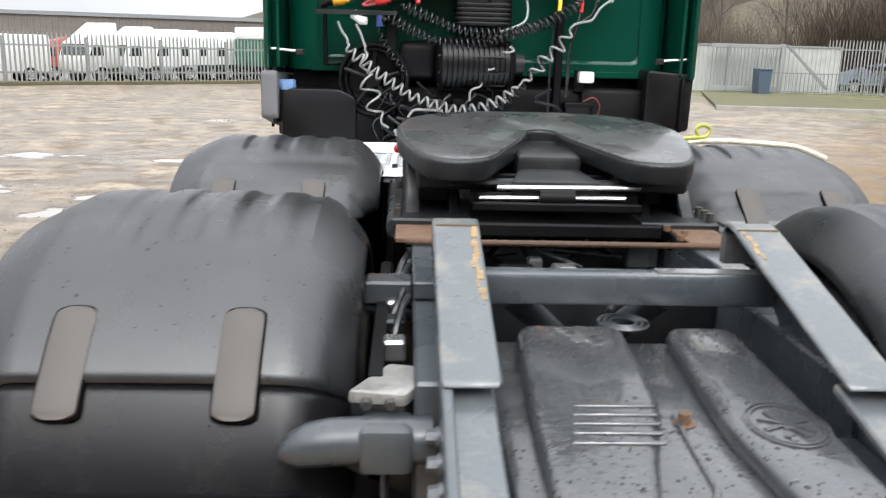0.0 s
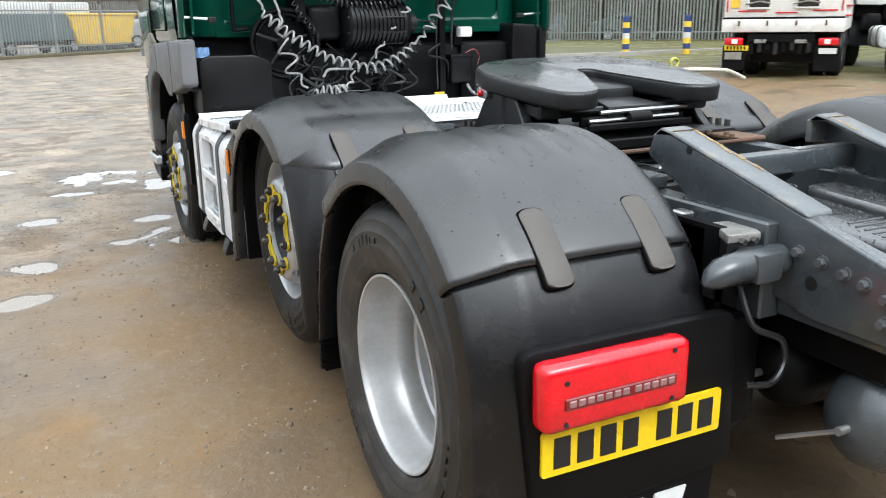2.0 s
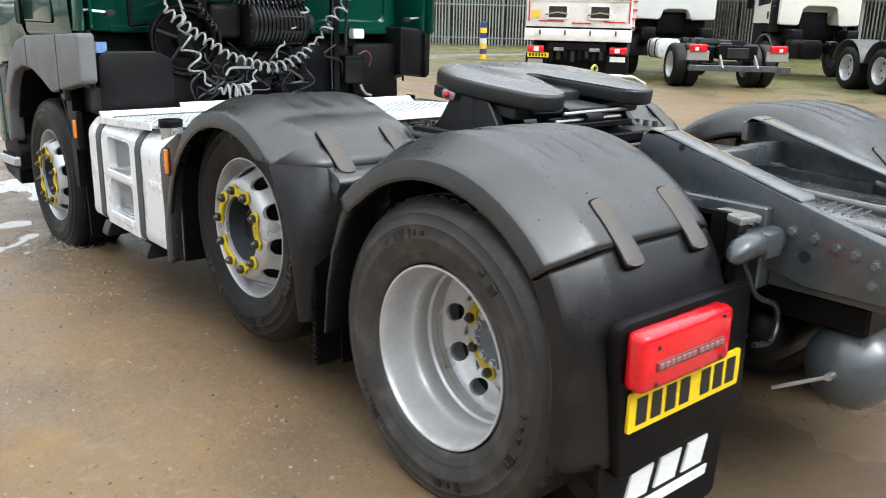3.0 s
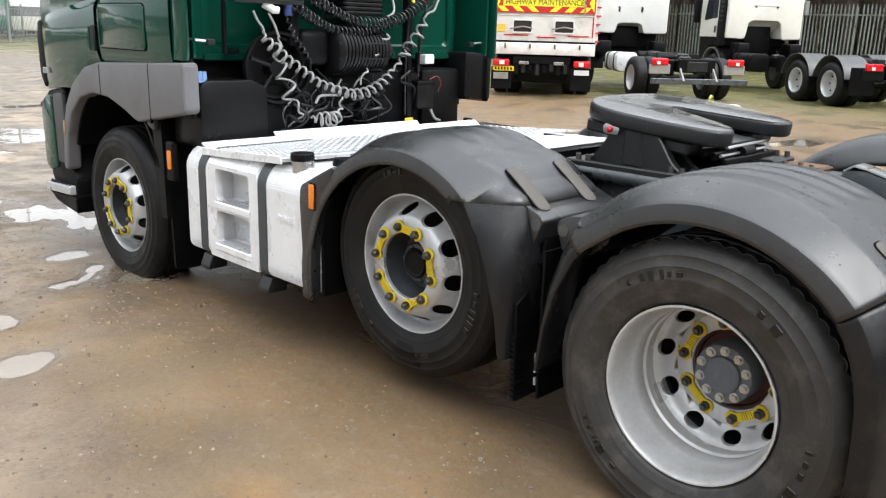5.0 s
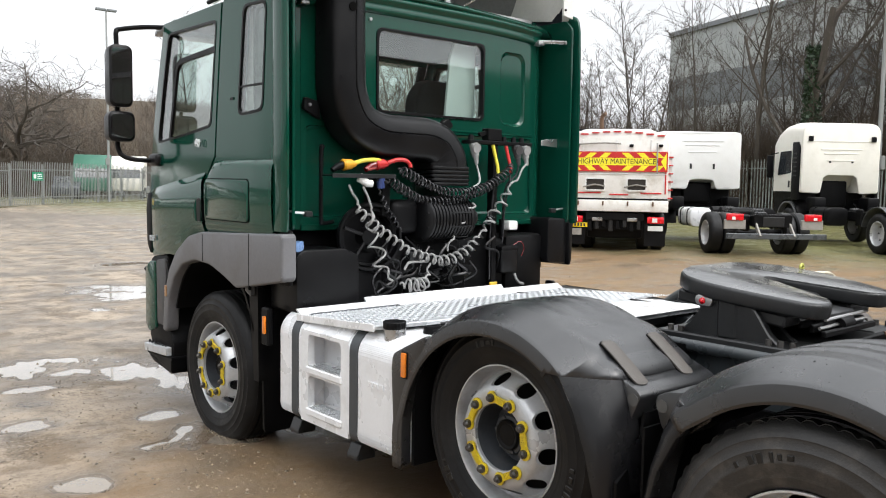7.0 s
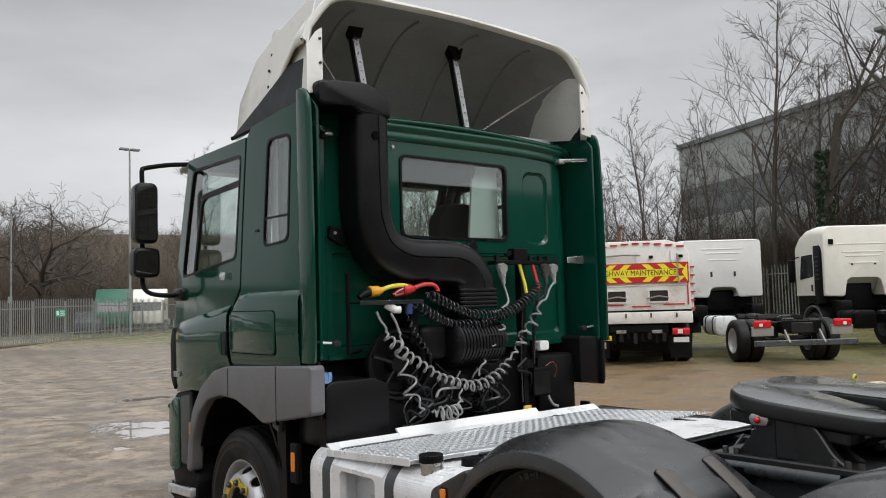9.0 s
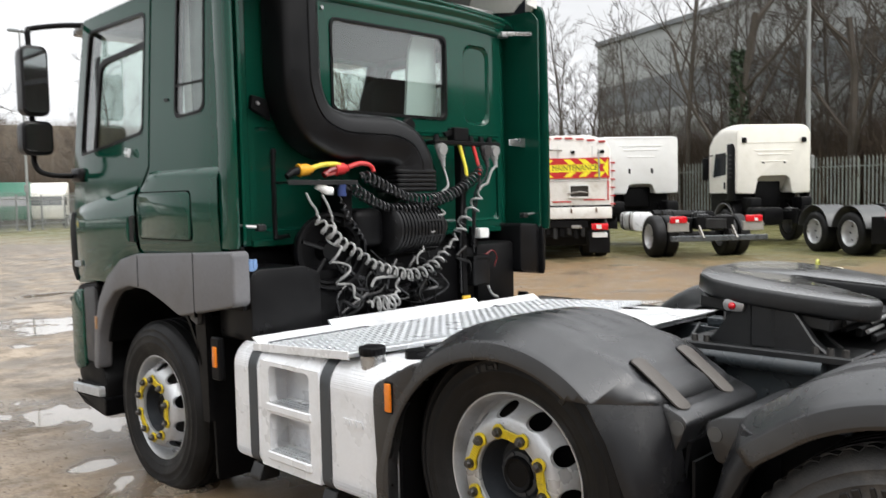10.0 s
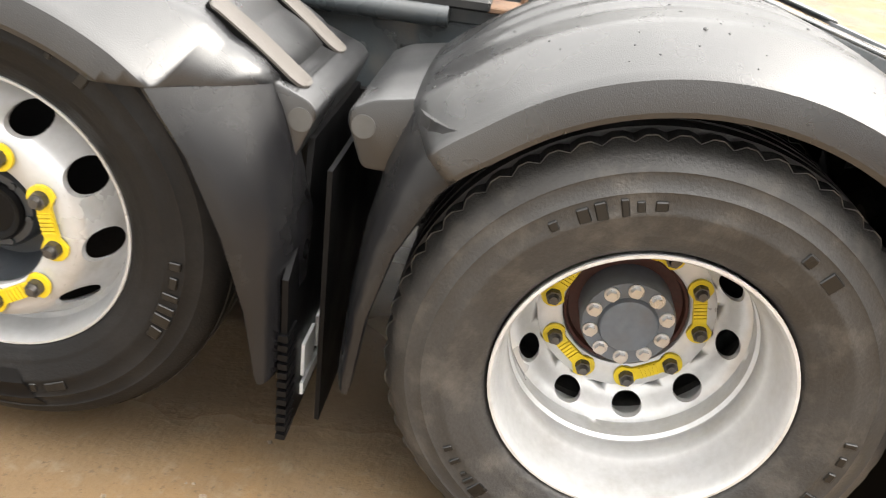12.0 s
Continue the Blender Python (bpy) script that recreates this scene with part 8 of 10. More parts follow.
LINES = [("air_line_coil", [(-0.47, 2.95, 1.74), (-0.37, 2.95, 1.70), (-0.27, 2.95, 1.66), (-0.13, 2.95, 1.61), (0.03, 2.95, 1.595), (0.20, 2.95, 1.62), (0.36, 2.96, 1.67), (0.49, 2.97, 1.74), (0.56, 3.0, 1.80)], 33, 0.026, 0.0058, HOSE_BLACK, "black coiled air line"),
         ("air_line_coil", [(-0.55, 2.96, 1.68), (-0.44, 2.96, 1.62), (-0.33, 2.96, 1.57), (-0.20, 2.96, 1.54), (-0.04, 2.96, 1.54), (0.10, 2.96, 1.57), (0.31, 2.97, 1.64), (0.43, 2.99, 1.71)], 33, 0.026, 0.0058, HOSE_BLACK, "black coiled air line"),
         ("electric_coil", [(-0.77, 2.95, 1.53), (-0.75, 2.95, 1.48), (-0.69, 2.95, 1.435), (-0.61, 2.95, 1.37), (-0.51, 2.94, 1.31), (-0.41, 2.93, 1.245), (-0.28, 2.93, 1.20), (-0.14, 2.93, 1.165), (-0.01, 2.93, 1.18), (0.12, 2.94, 1.24), (0.22, 2.95, 1.32)], 21, 0.027, 0.0072, HOSE_GREY, "grey coiled electric line"),
         ("electric_coil", [(0.22, 2.95, 1.32), (0.30, 2.95, 1.39), (0.35, 2.95, 1.46), (0.43, 2.95, 1.53), (0.48, 2.95, 1.60), (0.51, 2.96, 1.66)], 5.5, 0.030, 0.0068, HOSE_GREY, "grey coiled electric line"),
         ("electric_coil", [(-0.14, 2.95, 1.135), (-0.02, 2.95, 1.145), (0.10, 2.95, 1.19), (0.20, 2.96, 1.27), (0.30, 2.96, 1.40), (0.38, 2.97, 1.50)], 12, 0.026, 0.0055, HOSE_BLACK, "black coiled electric line"),
         ("electric_coil", [(-0.67, 2.95, 1.50), (-0.665, 2.95, 1.42), (-0.67, 2.95, 1.35), (-0.64, 2.94, 1.28), (-0.62, 2.94, 1.20), (-0.59, 2.93, 1.13), (-0.53, 2.91, 1.06)], 4, 0.042, 0.0068, HOSE_GREY, "stretched grey coiled electric line"),
         ("electric_coil", [(-0.50, 2.88, 1.045), (-0.43, 2.85, 1.035), (-0.35, 2.85, 1.035), (-0.29, 2.89, 1.06)], 6, 0.034, 0.0068, HOSE_GREY, "grey coiled electric line lying on the deck"),
         ("electric_coil", [(-0.29, 2.89, 1.06), (-0.25, 2.92, 1.09), (-0.215, 2.94, 1.15)], 1.6, 0.028, 0.0065, HOSE_GREY, "grey coiled electric line"),
         ("electric_coil", [(-0.07, 2.94, 1.22), (-0.05, 2.94, 1.29), (0.02, 2.95, 1.36), (0.06, 2.95, 1.43), (0.10, 2.95, 1.48), (0.16, 2.95, 1.50)], 2.6, 0.030, 0.0068, HOSE_GREY, "grey coiled electric line"),
         ("electric_coil", [(-0.60, 2.97, 1.62), (-0.57, 2.97, 1.55), (-0.53, 2.97, 1.48), (-0.48, 2.97, 1.42), (-0.42, 2.97, 1.35)], 8, 0.014, 0.0045, HOSE_BLACK, "thin black coiled line")]
for nm, pth, turns, rad, wire, mt, lb in LINES:
    part(nm, coil(pth, turns, rad, wire), mt, truck, lb)
for pts, mt in (([(-0.82, 2.965, 1.64), (-0.80, 2.955, 1.59), (-0.77, 2.95, 1.55), (-0.765, 2.95, 1.52)], HOSE_GREY), ([(-0.72, 2.965, 1.63), (-0.69, 2.955, 1.57), (-0.665, 2.95, 1.50)], HOSE_GREY),
                ([(0.51, 2.96, 1.66), (0.56, 2.98, 1.675), (0.62, 3.0, 1.69), (0.67, 3.01, 1.76), (0.725, 3.02, 1.80)], HOSE_GREY), ([(0.245, 3.03, 1.80), (0.25, 3.0, 1.72), (0.22, 2.97, 1.66), (0.10, 2.96, 1.61)], HOSE_GREY),
                ([(0.16, 2.95, 1.50), (0.175, 2.95, 1.51), (0.15, 2.95, 1.53)], HOSE_GREY), ([(0.555, 3.01, 1.74), (0.54, 3.0, 1.66), (0.50, 3.0, 1.50), (0.50, 3.02, 1.25)], HOSE_BLACK), ([(0.42, 3.01, 1.74), (0.405, 3.02, 1.60), (0.40, 3.04, 1.30), (0.41, 3.05, 1.0)], HOSE_BLACK), ([(0.65, 3.02, 1.80), (0.62, 3.02, 1.72), (0.52, 3.02, 1.62), (0.505, 3.03, 1.30)], HOSE_BLACK)):
    part("line_lead", tube(smooth_path(pts, 6), 0.0075, 6), mt, truck, "straight end of a coiled line")
# loose wiring and clips under the lines
rnd = random.Random(17)
for k in range(26):
    x, z = rnd.uniform(-0.55, 0.42), rnd.uniform(1.05, 1.32)
    pts = [(x, 3.0, z), (x + rnd.uniform(-0.1, 0.1), 2.99, z - rnd.uniform(0.02, 0.1)), (x + rnd.uniform(-0.15, 0.15), 3.02, z - rnd.uniform(0.05, 0.2)), (x + rnd.uniform(-0.2, 0.2), 3.08, z - rnd.uniform(0.1, 0.25))]
    part("loose_wire", tube(smooth_path(pts, 5), rnd.choice((0.004, 0.006, 0.009)), 6), rnd.choice((HOSE_BLACK, INTAKE, DARK_METAL)), truck)
for k in range(12):
    x, z, s2 = rnd.uniform(-0.45, 0.40), rnd.uniform(1.02, 1.22), rnd.uniform(0.02, 0.05)
    part("pipe_clip", box(x - s2, x + s2, 3.02, 3.08, z - s2 * 0.6, z + s2 * 0.6, 0.008, 2), rnd.choice((INTAKE, DARK_METAL, BLACK)), truck)
part("white_cable_end", tube(smooth_path([(-0.42, 2.94, 1.12), (-0.39, 2.94, 1.16), (-0.33, 2.94, 1.165), (-0.22, 2.96, 1.16)], 4), 0.008, 6), HOSE_GREY, truck, "short grey cable end")

# door mirror
mr = part("mirror_arm", tube(smooth_path([(-1.20, 4.70, 2.715), (-1.30, 4.86, 2.725), (-1.43, 4.95, 2.705), (-1.455, 4.95, 2.68), (-1.455, 4.95, 2.58), (-1.455, 4.95, 1.95), (-1.455, 4.94, 1.87), (-1.43, 4.92, 1.815), (-1.36, 4.87, 1.79), (-1.20, 4.85, 1.785)], 5), 0.017, 10), BLACK, truck, "black tubular mirror arm")
for z0, z1, tw in ((2.155, 2.585, 0.0), (1.915, 2.125, 0.012)):
    rings = []
    for y, k in ((4.852, 0.90), (4.858, 1.0), (4.90, 1.0), (4.96, 0.93), (5.005, 0.78), (5.02, 0.55)):
        cz, hz = (z0 + z1) / 2, (z1 - z0) / 2 * (0.55 + 0.45 * k)
        loop = rounded(-1.457 - (0.080 + tw) * k, -1.457 + (0.080 + tw) * k, cz - hz, cz + hz, 0.045 * k, 4)
        rings.append([(x, y, z) for x, z in loop])
    hs = part("mirror_housing", loft(rings, True, True), INTAKE, mr, "black mirror housing", angle=45)
    part("mirror_glass", prism(rounded(-1.457 - 0.066 - tw, -1.457 + 0.066 + tw, z0 + 0.022, z1 - 0.022, 0.03), "xz", 4.846, 4.853), MIRROR, hs)
part("mirror_foot", box(-1.26, -1.16, 4.74, 4.90, 1.745, 1.835, 0.025, 3), INTAKE, mr)
part("visor_lamp", tube([(-1.17, 4.46, 2.700), (-1.185, 4.60, 2.705), (-1.19, 4.80, 2.700), (-1.185, 4.84, 2.697)], [0.022, 0.034, 0.034, 0.020], 12), mat("dull_grey_visor_end", (0.10, 0.10, 0.10), 0.4, coat=0.4), cab, "dull grey visor end cap")
text_mesh("440", 0.072, WHITE_INK, truck, "power_badge", Matrix.Translation((-CX - 0.030, 4.07, 1.89)) @ Matrix(((0, 0, -1), (-1, -0.25, 0), (0, 1, 0))).to_4x4(), 0.002, "small silver numerals on the door")
bm = bmesh.new()
for k in range(2):
    add_box(bm, -CX - 0.026, -CX - 0.01, 4.885 - k * 0.042, 4.912 - k * 0.042, 1.205, 1.245, 0.003, 1)
part("badge", bm, SILVER, truck, "plain silver badge shapes")


# roof air deflector: a white shell open to the rear over side wings and stays
HALF = [(1.205, 0.0), (1.172, 0.28), (1.09, 0.58), (1.045, 0.72), (0.985, 0.83), (0.90, 0.90), (0.75, 0.935), (0.5, 0.965), (0.25, 0.99), (0.0, 1.0)]


def shell_ring(y):
    t = min(1.0, max(0.0, (4.02 - y) / 0.94))
    top = 2.825 + 0.71 * math.sin(min(1.0, t / 0.82) * math.pi / 2) ** 0.92
    low = 2.80 + 0.37 * max(0.0, min(1.0, (3.86 - y) / 0.70)) ** 0.9
    k = 0.86 + 0.14 * min(1.0, t * 1.15)
    pts = [(-x * k, y, low + (max(top, low) - low) * f) for x, f in HALF]
    return pts + [(-x, y2, z) for x, y2, z in pts[-2::-1]]


df = part("roof_deflector", loft([shell_ring(4.02 - 0.94 * k / 22) for k in range(23)], closed=False), [FAIRING, FAIRING_IN], truck, "white roof air deflector open at the back", angle=50)
md = df.modifiers.new("thickness", "SOLIDIFY")
md.thickness, md.offset, md.material_offset = 0.014, 0, 1
back = shell_ring(3.08)
part("rear_lip", loft([[(p[0] * a, y, p[2] + b) for p in back] for a, b, y in ((1.0, 0.006, 3.09), (1.018, 0.018, 3.07), (1.018, 0.018, 3.045), (1.0, 0.002, 3.042), (0.985, -0.012, 3.06), (0.985, -0.012, 3.09))], False), FAIRING, df, "thick white rolled rear lip", angle=60)
for x in (-0.75, -0.25, 0.25, 0.75):
    rib = []
    for k in range(3, 20):
        r = shell_ring(4.02 - 0.94 * k / 22)
        p = min(r, key=lambda q: abs(q[0] - x * 1.05))
        rib.append((x, p[1], p[2] - 0.012))
    part("shell_rib", tube(rib, 0.014, 6), FAIRING_IN, df)
for s in (-1, 1):
    # side wings in two lapped, riveted panels that close the shell down to the cab, dark outside
    rear = [(3.07, 2.86), (3.68, 2.93), (3.72, 3.43), (3.66, 3.445), (3.60, 3.42), (3.25, 3.50), (3.06, 3.48), (3.045, 3.17)]
    fore = [(3.66, 2.86), (4.28, 2.83), (4.20, 3.05), (4.02, 3.33), (3.72, 3.43)]
    for nm, poly, x0 in (("deflector_wing", rear, 1.118), ("deflector_wing", fore, 1.106)):
        bm = prism(round_poly(poly, 0.02), "yz", s * x0, s * (x0 - 0.010), 0.002, 1)
        if nm == "deflector_wing" and poly is rear:
            for v in bm.verts:
                v.co.x = s * (abs(v.co.x) + 0.085 * max(0.0, (3.35 - v.co.y) / 0.3) ** 1.2 - 0.22 * max(0.0, v.co.z - 3.14))
        else:
            for v in bm.verts:
                v.co.x = s * (abs(v.co.x) - 0.25 * max(0.0, v.co.z - 3.10) - 0.10 * max(0.0, v.co.y - 3.7))
        wing_in = part(nm, bm, FAIRING, df, "white side wing of the deflector")
    for k in range(5):
        z = 2.96 + 0.105 * k
        xr = 1.108 - 0.22 * max(0.0, z - 3.14)
        part("rivet", cyl((s * xr, 3.69, z), (s * (xr - 0.010), 3.69, z), 0.010, 0.009, 8), INK, df)
    # dark sheet stands in for the dark open gap below the shell
    part("side_shade", prism(round_poly([(4.10, 2.79), (3.12, 2.83), (3.10, 3.10), (3.30, 3.10), (3.60, 2.98)], 0.02), "yz", s * 1.175, s * 1.165, 0.002, 1), mat("dark_navy_gap", (0.010, 0.012, 0.018), 0.5), df, "dark sheet standing in for the gap between shell and roof")
    part("roof_trim", tube([(s * 1.18, 4.05, 2.792), (s * 1.185, 3.6, 2.808), (s * 1.19, 3.13, 2.835)], 0.014, 8), BLACK, df, "black trim along the roof side")
    part("return_flange", prism([(s * 1.205, 2.875), (s * 1.10, 2.89), (s * 1.10, 3.27), (s * 1.14, 3.24), (s * 1.20, 3.15)], "xz", 3.04, 3.055, 0.002, 1), FAIRING, df, "white upright flange with dark rivets")
    for z in (2.93, 3.06, 3.20):
        part("rivet", cyl((s * 1.118, 3.04, z), (s * 1.118, 3.032, z), 0.009, 0.008, 8), INK, df)
for x in (-0.50, 0.345):
    bm = sheet([(x - 0.022, 2.86), (x + 0.022, 2.86), (x - 0.085, 3.42), (x - 0.129, 3.42)],
               [[(x - 0.107 * f + 0.006 * math.cos(q), 2.86 + 0.56 * f + 0.006 * math.sin(q)) for q in (0, 1.05, 2.1, 3.14, 4.2, 5.24)] for f in (0.1, 0.2, 0.3, 0.4, 0.5, 0.6, 0.7, 0.8, 0.9)], "xz", 3.44, 3.455)
    part("stay", bm, STEEL, df, "perforated steel stay")
    part("stay_flange", prism([(x - 0.026, 2.86), (x - 0.022, 2.86), (x - 0.129, 3.42), (x - 0.133, 3.42)], "xz", 3.455, 3.49), DARK_METAL, df)
    part("stay_foot", prism(round_poly([(x - 0.19, 3.49), (x - 0.05, 3.49), (x - 0.08, 3.40), (x - 0.14, 3.40)], 0.01), "xz", 3.41, 3.49, 0.006, 1), BLACK, df)
    part("brace_wire", tube([(x + 0.06 if x > 0 else x - 0.10, 3.44, 2.88), (1.06, 3.28, 3.30) if x > 0 else (-1.10, 3.15, 3.20)], 0.008, 6), STEEL, df)
part("brace_wire", tube([(0.55, 3.95, 2.88), (1.05, 3.95, 3.18)], 0.007, 6), STEEL, df)
part("roof_rail", box(-0.98, 0.98, 3.24, 3.275, 2.835, 2.862, 0.004, 1), STEEL, df, "thin bright rail along the roof edge")


# ---- parked vehicles across the yard ----
def simple_wheel(parent, x, y, r, w, outward, rim_mat, dish=0.05):
    """A lorry wheel with a tyre, rim and dished disc; outward is -1 for the left side."""
    m = Matrix.Translation((x, y, r)) @ (Matrix() if outward < 0 else pose(0, 0, 0, 0, 0, 180))
    k = r / 0.5
    bm = bmesh.new()
    add_lathe(bm, [(0.29 * k, -0.02), (0.32 * k, 0.012), (0.40 * k, 0.024), (0.46 * k, 0.0), (0.49 * k, -0.035), (0.5 * k, -0.07), (0.5 * k, -w + 0.03), (0.46 * k, -w), (0.29 * k, -w)], 36)
    ob = part("wheel", bm, RUBBER, parent, "dark muddy tyre on a pale rim", m)
    bm = bmesh.new()
    add_lathe(bm, [(0.27 * k, -w), (0.28 * k, -0.03), (0.302 * k, 0.0), (0.29 * k, 0.006), (0.265 * k, -0.03), (0.255 * k, -dish), (0.20 * k, -dish - 0.015), (0.10 * k, -dish - 0.015), (0.09 * k, -dish + 0.05), (0.0, -dish + 0.05)], 32)
    part("rim", bm, rim_mat, ob)
    bm = bmesh.new()
    for j in range(8):
        a = 2 * math.pi * j / 8
        add_cyl(bm, (dish + 0.02, 0.225 * k * math.cos(a), 0.225 * k * math.sin(a)), (dish - 0.004, 0.225 * k * math.cos(a), 0.225 * k * math.sin(a)), 0.024, 0.024, 8)
    tagged(part("hand_hole", bm, INK, ob), kind="stuff")
    return ob


DIRTY_WHITE = mat("dirty_white_paint", (0.74, 0.73, 0.69), 0.5, vary=0.08, dirt=(0.42, 0.37, 0.29), dirt_amount=0.55, dirt_scale=3.5)


def gritter(m):
    """A white highway lorry seen from behind; origin under its tail, forward is +y."""
    t = thing("highway_lorry", "white highway lorry with red and yellow chevron board", "truck", m=m)
    prof = [(-1.25, 1.02), (1.25, 1.02), (1.25, 2.72), (1.12, 2.92), (0.75, 3.04), (-0.75, 3.04), (-1.12, 2.92), (-1.25, 2.72)]
    body = part("body", prism(prof, "xz", 0, 6.2, 0.03, 2), DIRTY_WHITE, t, "white steel lorry body")
    part("tail_beam", box(-1.27, 1.27, -0.06, 0.10, 1.02, 1.30, 0.015, 2), DIRTY_WHITE, t, "dirty white tail beam")
    part("beam_joint", box(-1.25, 1.25, -0.02, 0.02, 1.30, 1.345, 0.0), BLACK, t)
    for x in (-0.9, -0.3, 0.3, 0.9):
        part("beam_hook", box(x - 0.02, x + 0.02, -0.09, -0.05, 1.16, 1.27, 0.005, 1), RUST, t)
    for x in (-0.82, 0.0, 0.82):
        part("body_rib", box(x - 0.02, x + 0.02, -0.015, 0.01, 2.52, 2.78, 0.004, 1), WHITE, t)
    part("body_fold", box(-1.2, 1.2, -0.02, 0.01, 1.93, 1.96, 0.005, 1), WHITE, t)
    for x in (-0.95, 0.35, 1.05):
        part("work_light", box(x - 0.05, x + 0.05, -0.06, 0.0, 2.60, 2.67, 0.01, 1), BLACK, t)
    lime = mat("fluorescent_yellow_board", (0.85, 0.75, 0.03), 0.4)
    board = part("chevron_board", box(-1.22, 1.22, -0.045, -0.02, 2.00, 2.49), RED, t, "red and yellow board with black words")
    part("word_band", box(-0.99, 0.99, -0.0475, -0.044, 2.155, 2.335), lime, board, "yellow band")
    for side in (-1, 1):
        for k in range(3):
            x0 = side * (0.12 + k * 0.36)
            for z0, z1, dx in ((2.03, 2.150, 0.13), (2.340, 2.46, -0.13)):
                sh = 0.0 if dx > 0 else 0.13
                part("yellow_chevron", prism([(x0 + side * sh, z0), (x0 + side * (sh + 0.17), z0), (x0 + side * (sh + 0.17 + dx), z1), (x0 + side * (sh + dx), z1)], "xz", -0.0475, -0.044), lime, board)
        part("yellow_end", prism([(side * 1.19, 2.03), (side * 1.19, 2.46), (side * 1.06, 2.245)], "xz", -0.0475, -0.044), lime, board)
    text_mesh("HIGHWAY MAINTENANCE", 0.185, INK, board, "board_words", Matrix.Translation((0, -0.049, 2.245)) @ Matrix.Rotation(radians(90), 4, "X"), 0.002, "black capitals", width=1.86)
    for x in (-0.50, 0.50):
        part("hatch_recess", box(x - 0.22, x + 0.22, -0.022, 0.02, 1.55, 1.82), mat("dark_recess", (0.03, 0.025, 0.02), 0.8), t, "dark square hatch with a lever")
        lp = rounded(x - 0.25, x + 0.25, 1.52, 1.85, 0.02, 2)
        part("hatch_frame", ring(lp, inset_loop(lp, 0.035), "xz", -0.05, 0.0), WHITE, t)
        part("hatch_lever", tube([(x - 0.3, -0.06, 1.62), (x, -0.07, 1.68), (x + 0.24, -0.06, 1.64)], 0.018, 6), CONCRETE, t)
    for x0, x1, z0, z1 in ((-0.95, -0.35, 1.46, 1.49), (-0.15, 0.30, 1.42, 1.45), (0.6, 1.1, 1.46, 1.49), (-1.2, -1.17, 1.46, 2.0), (1.17, 1.2, 1.46, 2.0)):
        part("red_marking", box(x0, x1, -0.018, 0.0, z0, z1), RED, t)
    part("yellow_label", box(-1.12, -0.92, -0.02, 0.0, 1.55, 1.72), YELLOW_PAINT, t)
    for k in range(9):
        a = radians(150 - 15 * k)
        part("red_roof_mark", box(-0.09, 0.09, -0.03, -0.005, 0, 0.035), RED, t, m=Matrix.Translation((-1.05 + 0.262 * k, 0, 2.86 + 0.10 * math.sin(math.pi * k / 8))))
    part("handrail", tube([(-1.1, -0.05, 2.66), (-0.3, -0.08, 2.70), (0.1, -0.06, 2.68)], 0.02, 6), CONCRETE, t)
    part("upright_pole", tube([(0.98, -0.08, 1.95), (0.96, -0.08, 2.70)], 0.02, 6), STEEL, t)
    part("exhaust", tube(smooth_path([(-0.40, 0.6, 3.0), (-0.40, 0.6, 3.34), (-0.36, 0.55, 3.42), (-0.30, 0.5, 3.46)], 4), 0.05, 10), RUST, t, "rusty exhaust pipe")
    part("amber_bar", box(-1.1, -0.55, 1.0, 1.2, 3.03, 3.11, 0.02, 2), BLACK, t)
    part("side_ladder", box(1.25, 1.32, 0.1, 0.6, 1.3, 2.5), WHITE, t)
    for k in range(6):
        part("ladder_rung", box(1.25, 1.36, 0.05, 0.5, 1.35 + 0.2 * k, 1.38 + 0.2 * k), RED, t)
    for s in (-1, 1):
        part("mud_flap", box(s * 1.22, s * 0.72, -0.02, 0.02, 0.18, 0.72, 0.01, 1), BLACK, t)
        tl = part("tail_lamp", box(s * 1.18, s * 0.78, -0.10, -0.03, 0.74, 0.90, 0.02, 2), RED_LENS, t, "red and white tail lamp")
        part("clear_lens", box(s * 1.02, s * 0.90, -0.108, -0.095, 0.77, 0.87), WHITE, tl)
        part("bracket", box(s * 0.55, s * 0.30, -0.05, 0.0, 0.78, 0.86, 0.01, 1), STEEL, t)
        for o in (0.0, 0.36):
            simple_wheel(t, s * (1.22 - o), 1.4, 0.5, 0.30, s, RIM, 0.05 if o else 0.18)
            simple_wheel(t, s * (1.22 - o), 2.75, 0.5, 0.30, s, RIM, 0.18)
        simple_wheel(t, s * 1.20, 6.6, 0.5, 0.30, s, RIM)
        part("light_panel", box(s * 1.16, s * 0.80, -0.06, -0.025, 0.42 if s < 0 else 0.56, 0.58 if s < 0 else 0.68), WHITE if s > 0 else CONCRETE, t)
    pl = part("number_plate", box(-1.18, -0.66, -0.062, -0.05, 0.62, 0.73), PLATE, t, "yellow plate with plain bars")
    for k in range(6):
        part("plate_marking", box(-1.13 + k * 0.075, -1.09 + k * 0.075, -0.066, -0.061, 0.64, 0.71), INK, pl)
    part("chassis", box(-0.55, 0.55, 0.1, 8.0, 0.55, 1.0, 0.02, 1), BLACK, t)
    for k in range(8):
        x = -0.66 + 0.17 * k
        part("under_clutter", box(x, x + 0.11, 0.0, 0.25, 0.52 + 0.05 * (k % 3), 0.80 + 0.06 * (k % 2), 0.02, 1), DARK_METAL if k % 2 else BLACK, t)
    # black box added to shut off the bright ground seen beneath
    part("underbody_box", box(-0.68, 0.68, 0.35, 1.2, 0.34, 0.85, 0.06, 2), BLACK, t, "black box added to darken the space under the tail")
    part("side_guard", box(-1.2, 1.2, 3.5, 5.9, 0.35, 1.0, 0.03, 1), BLACK, t)
    part("under_beam", box(-0.7, 0.7, -0.02, 0.06, 0.80, 0.98, 0.01, 1), BLACK, t)
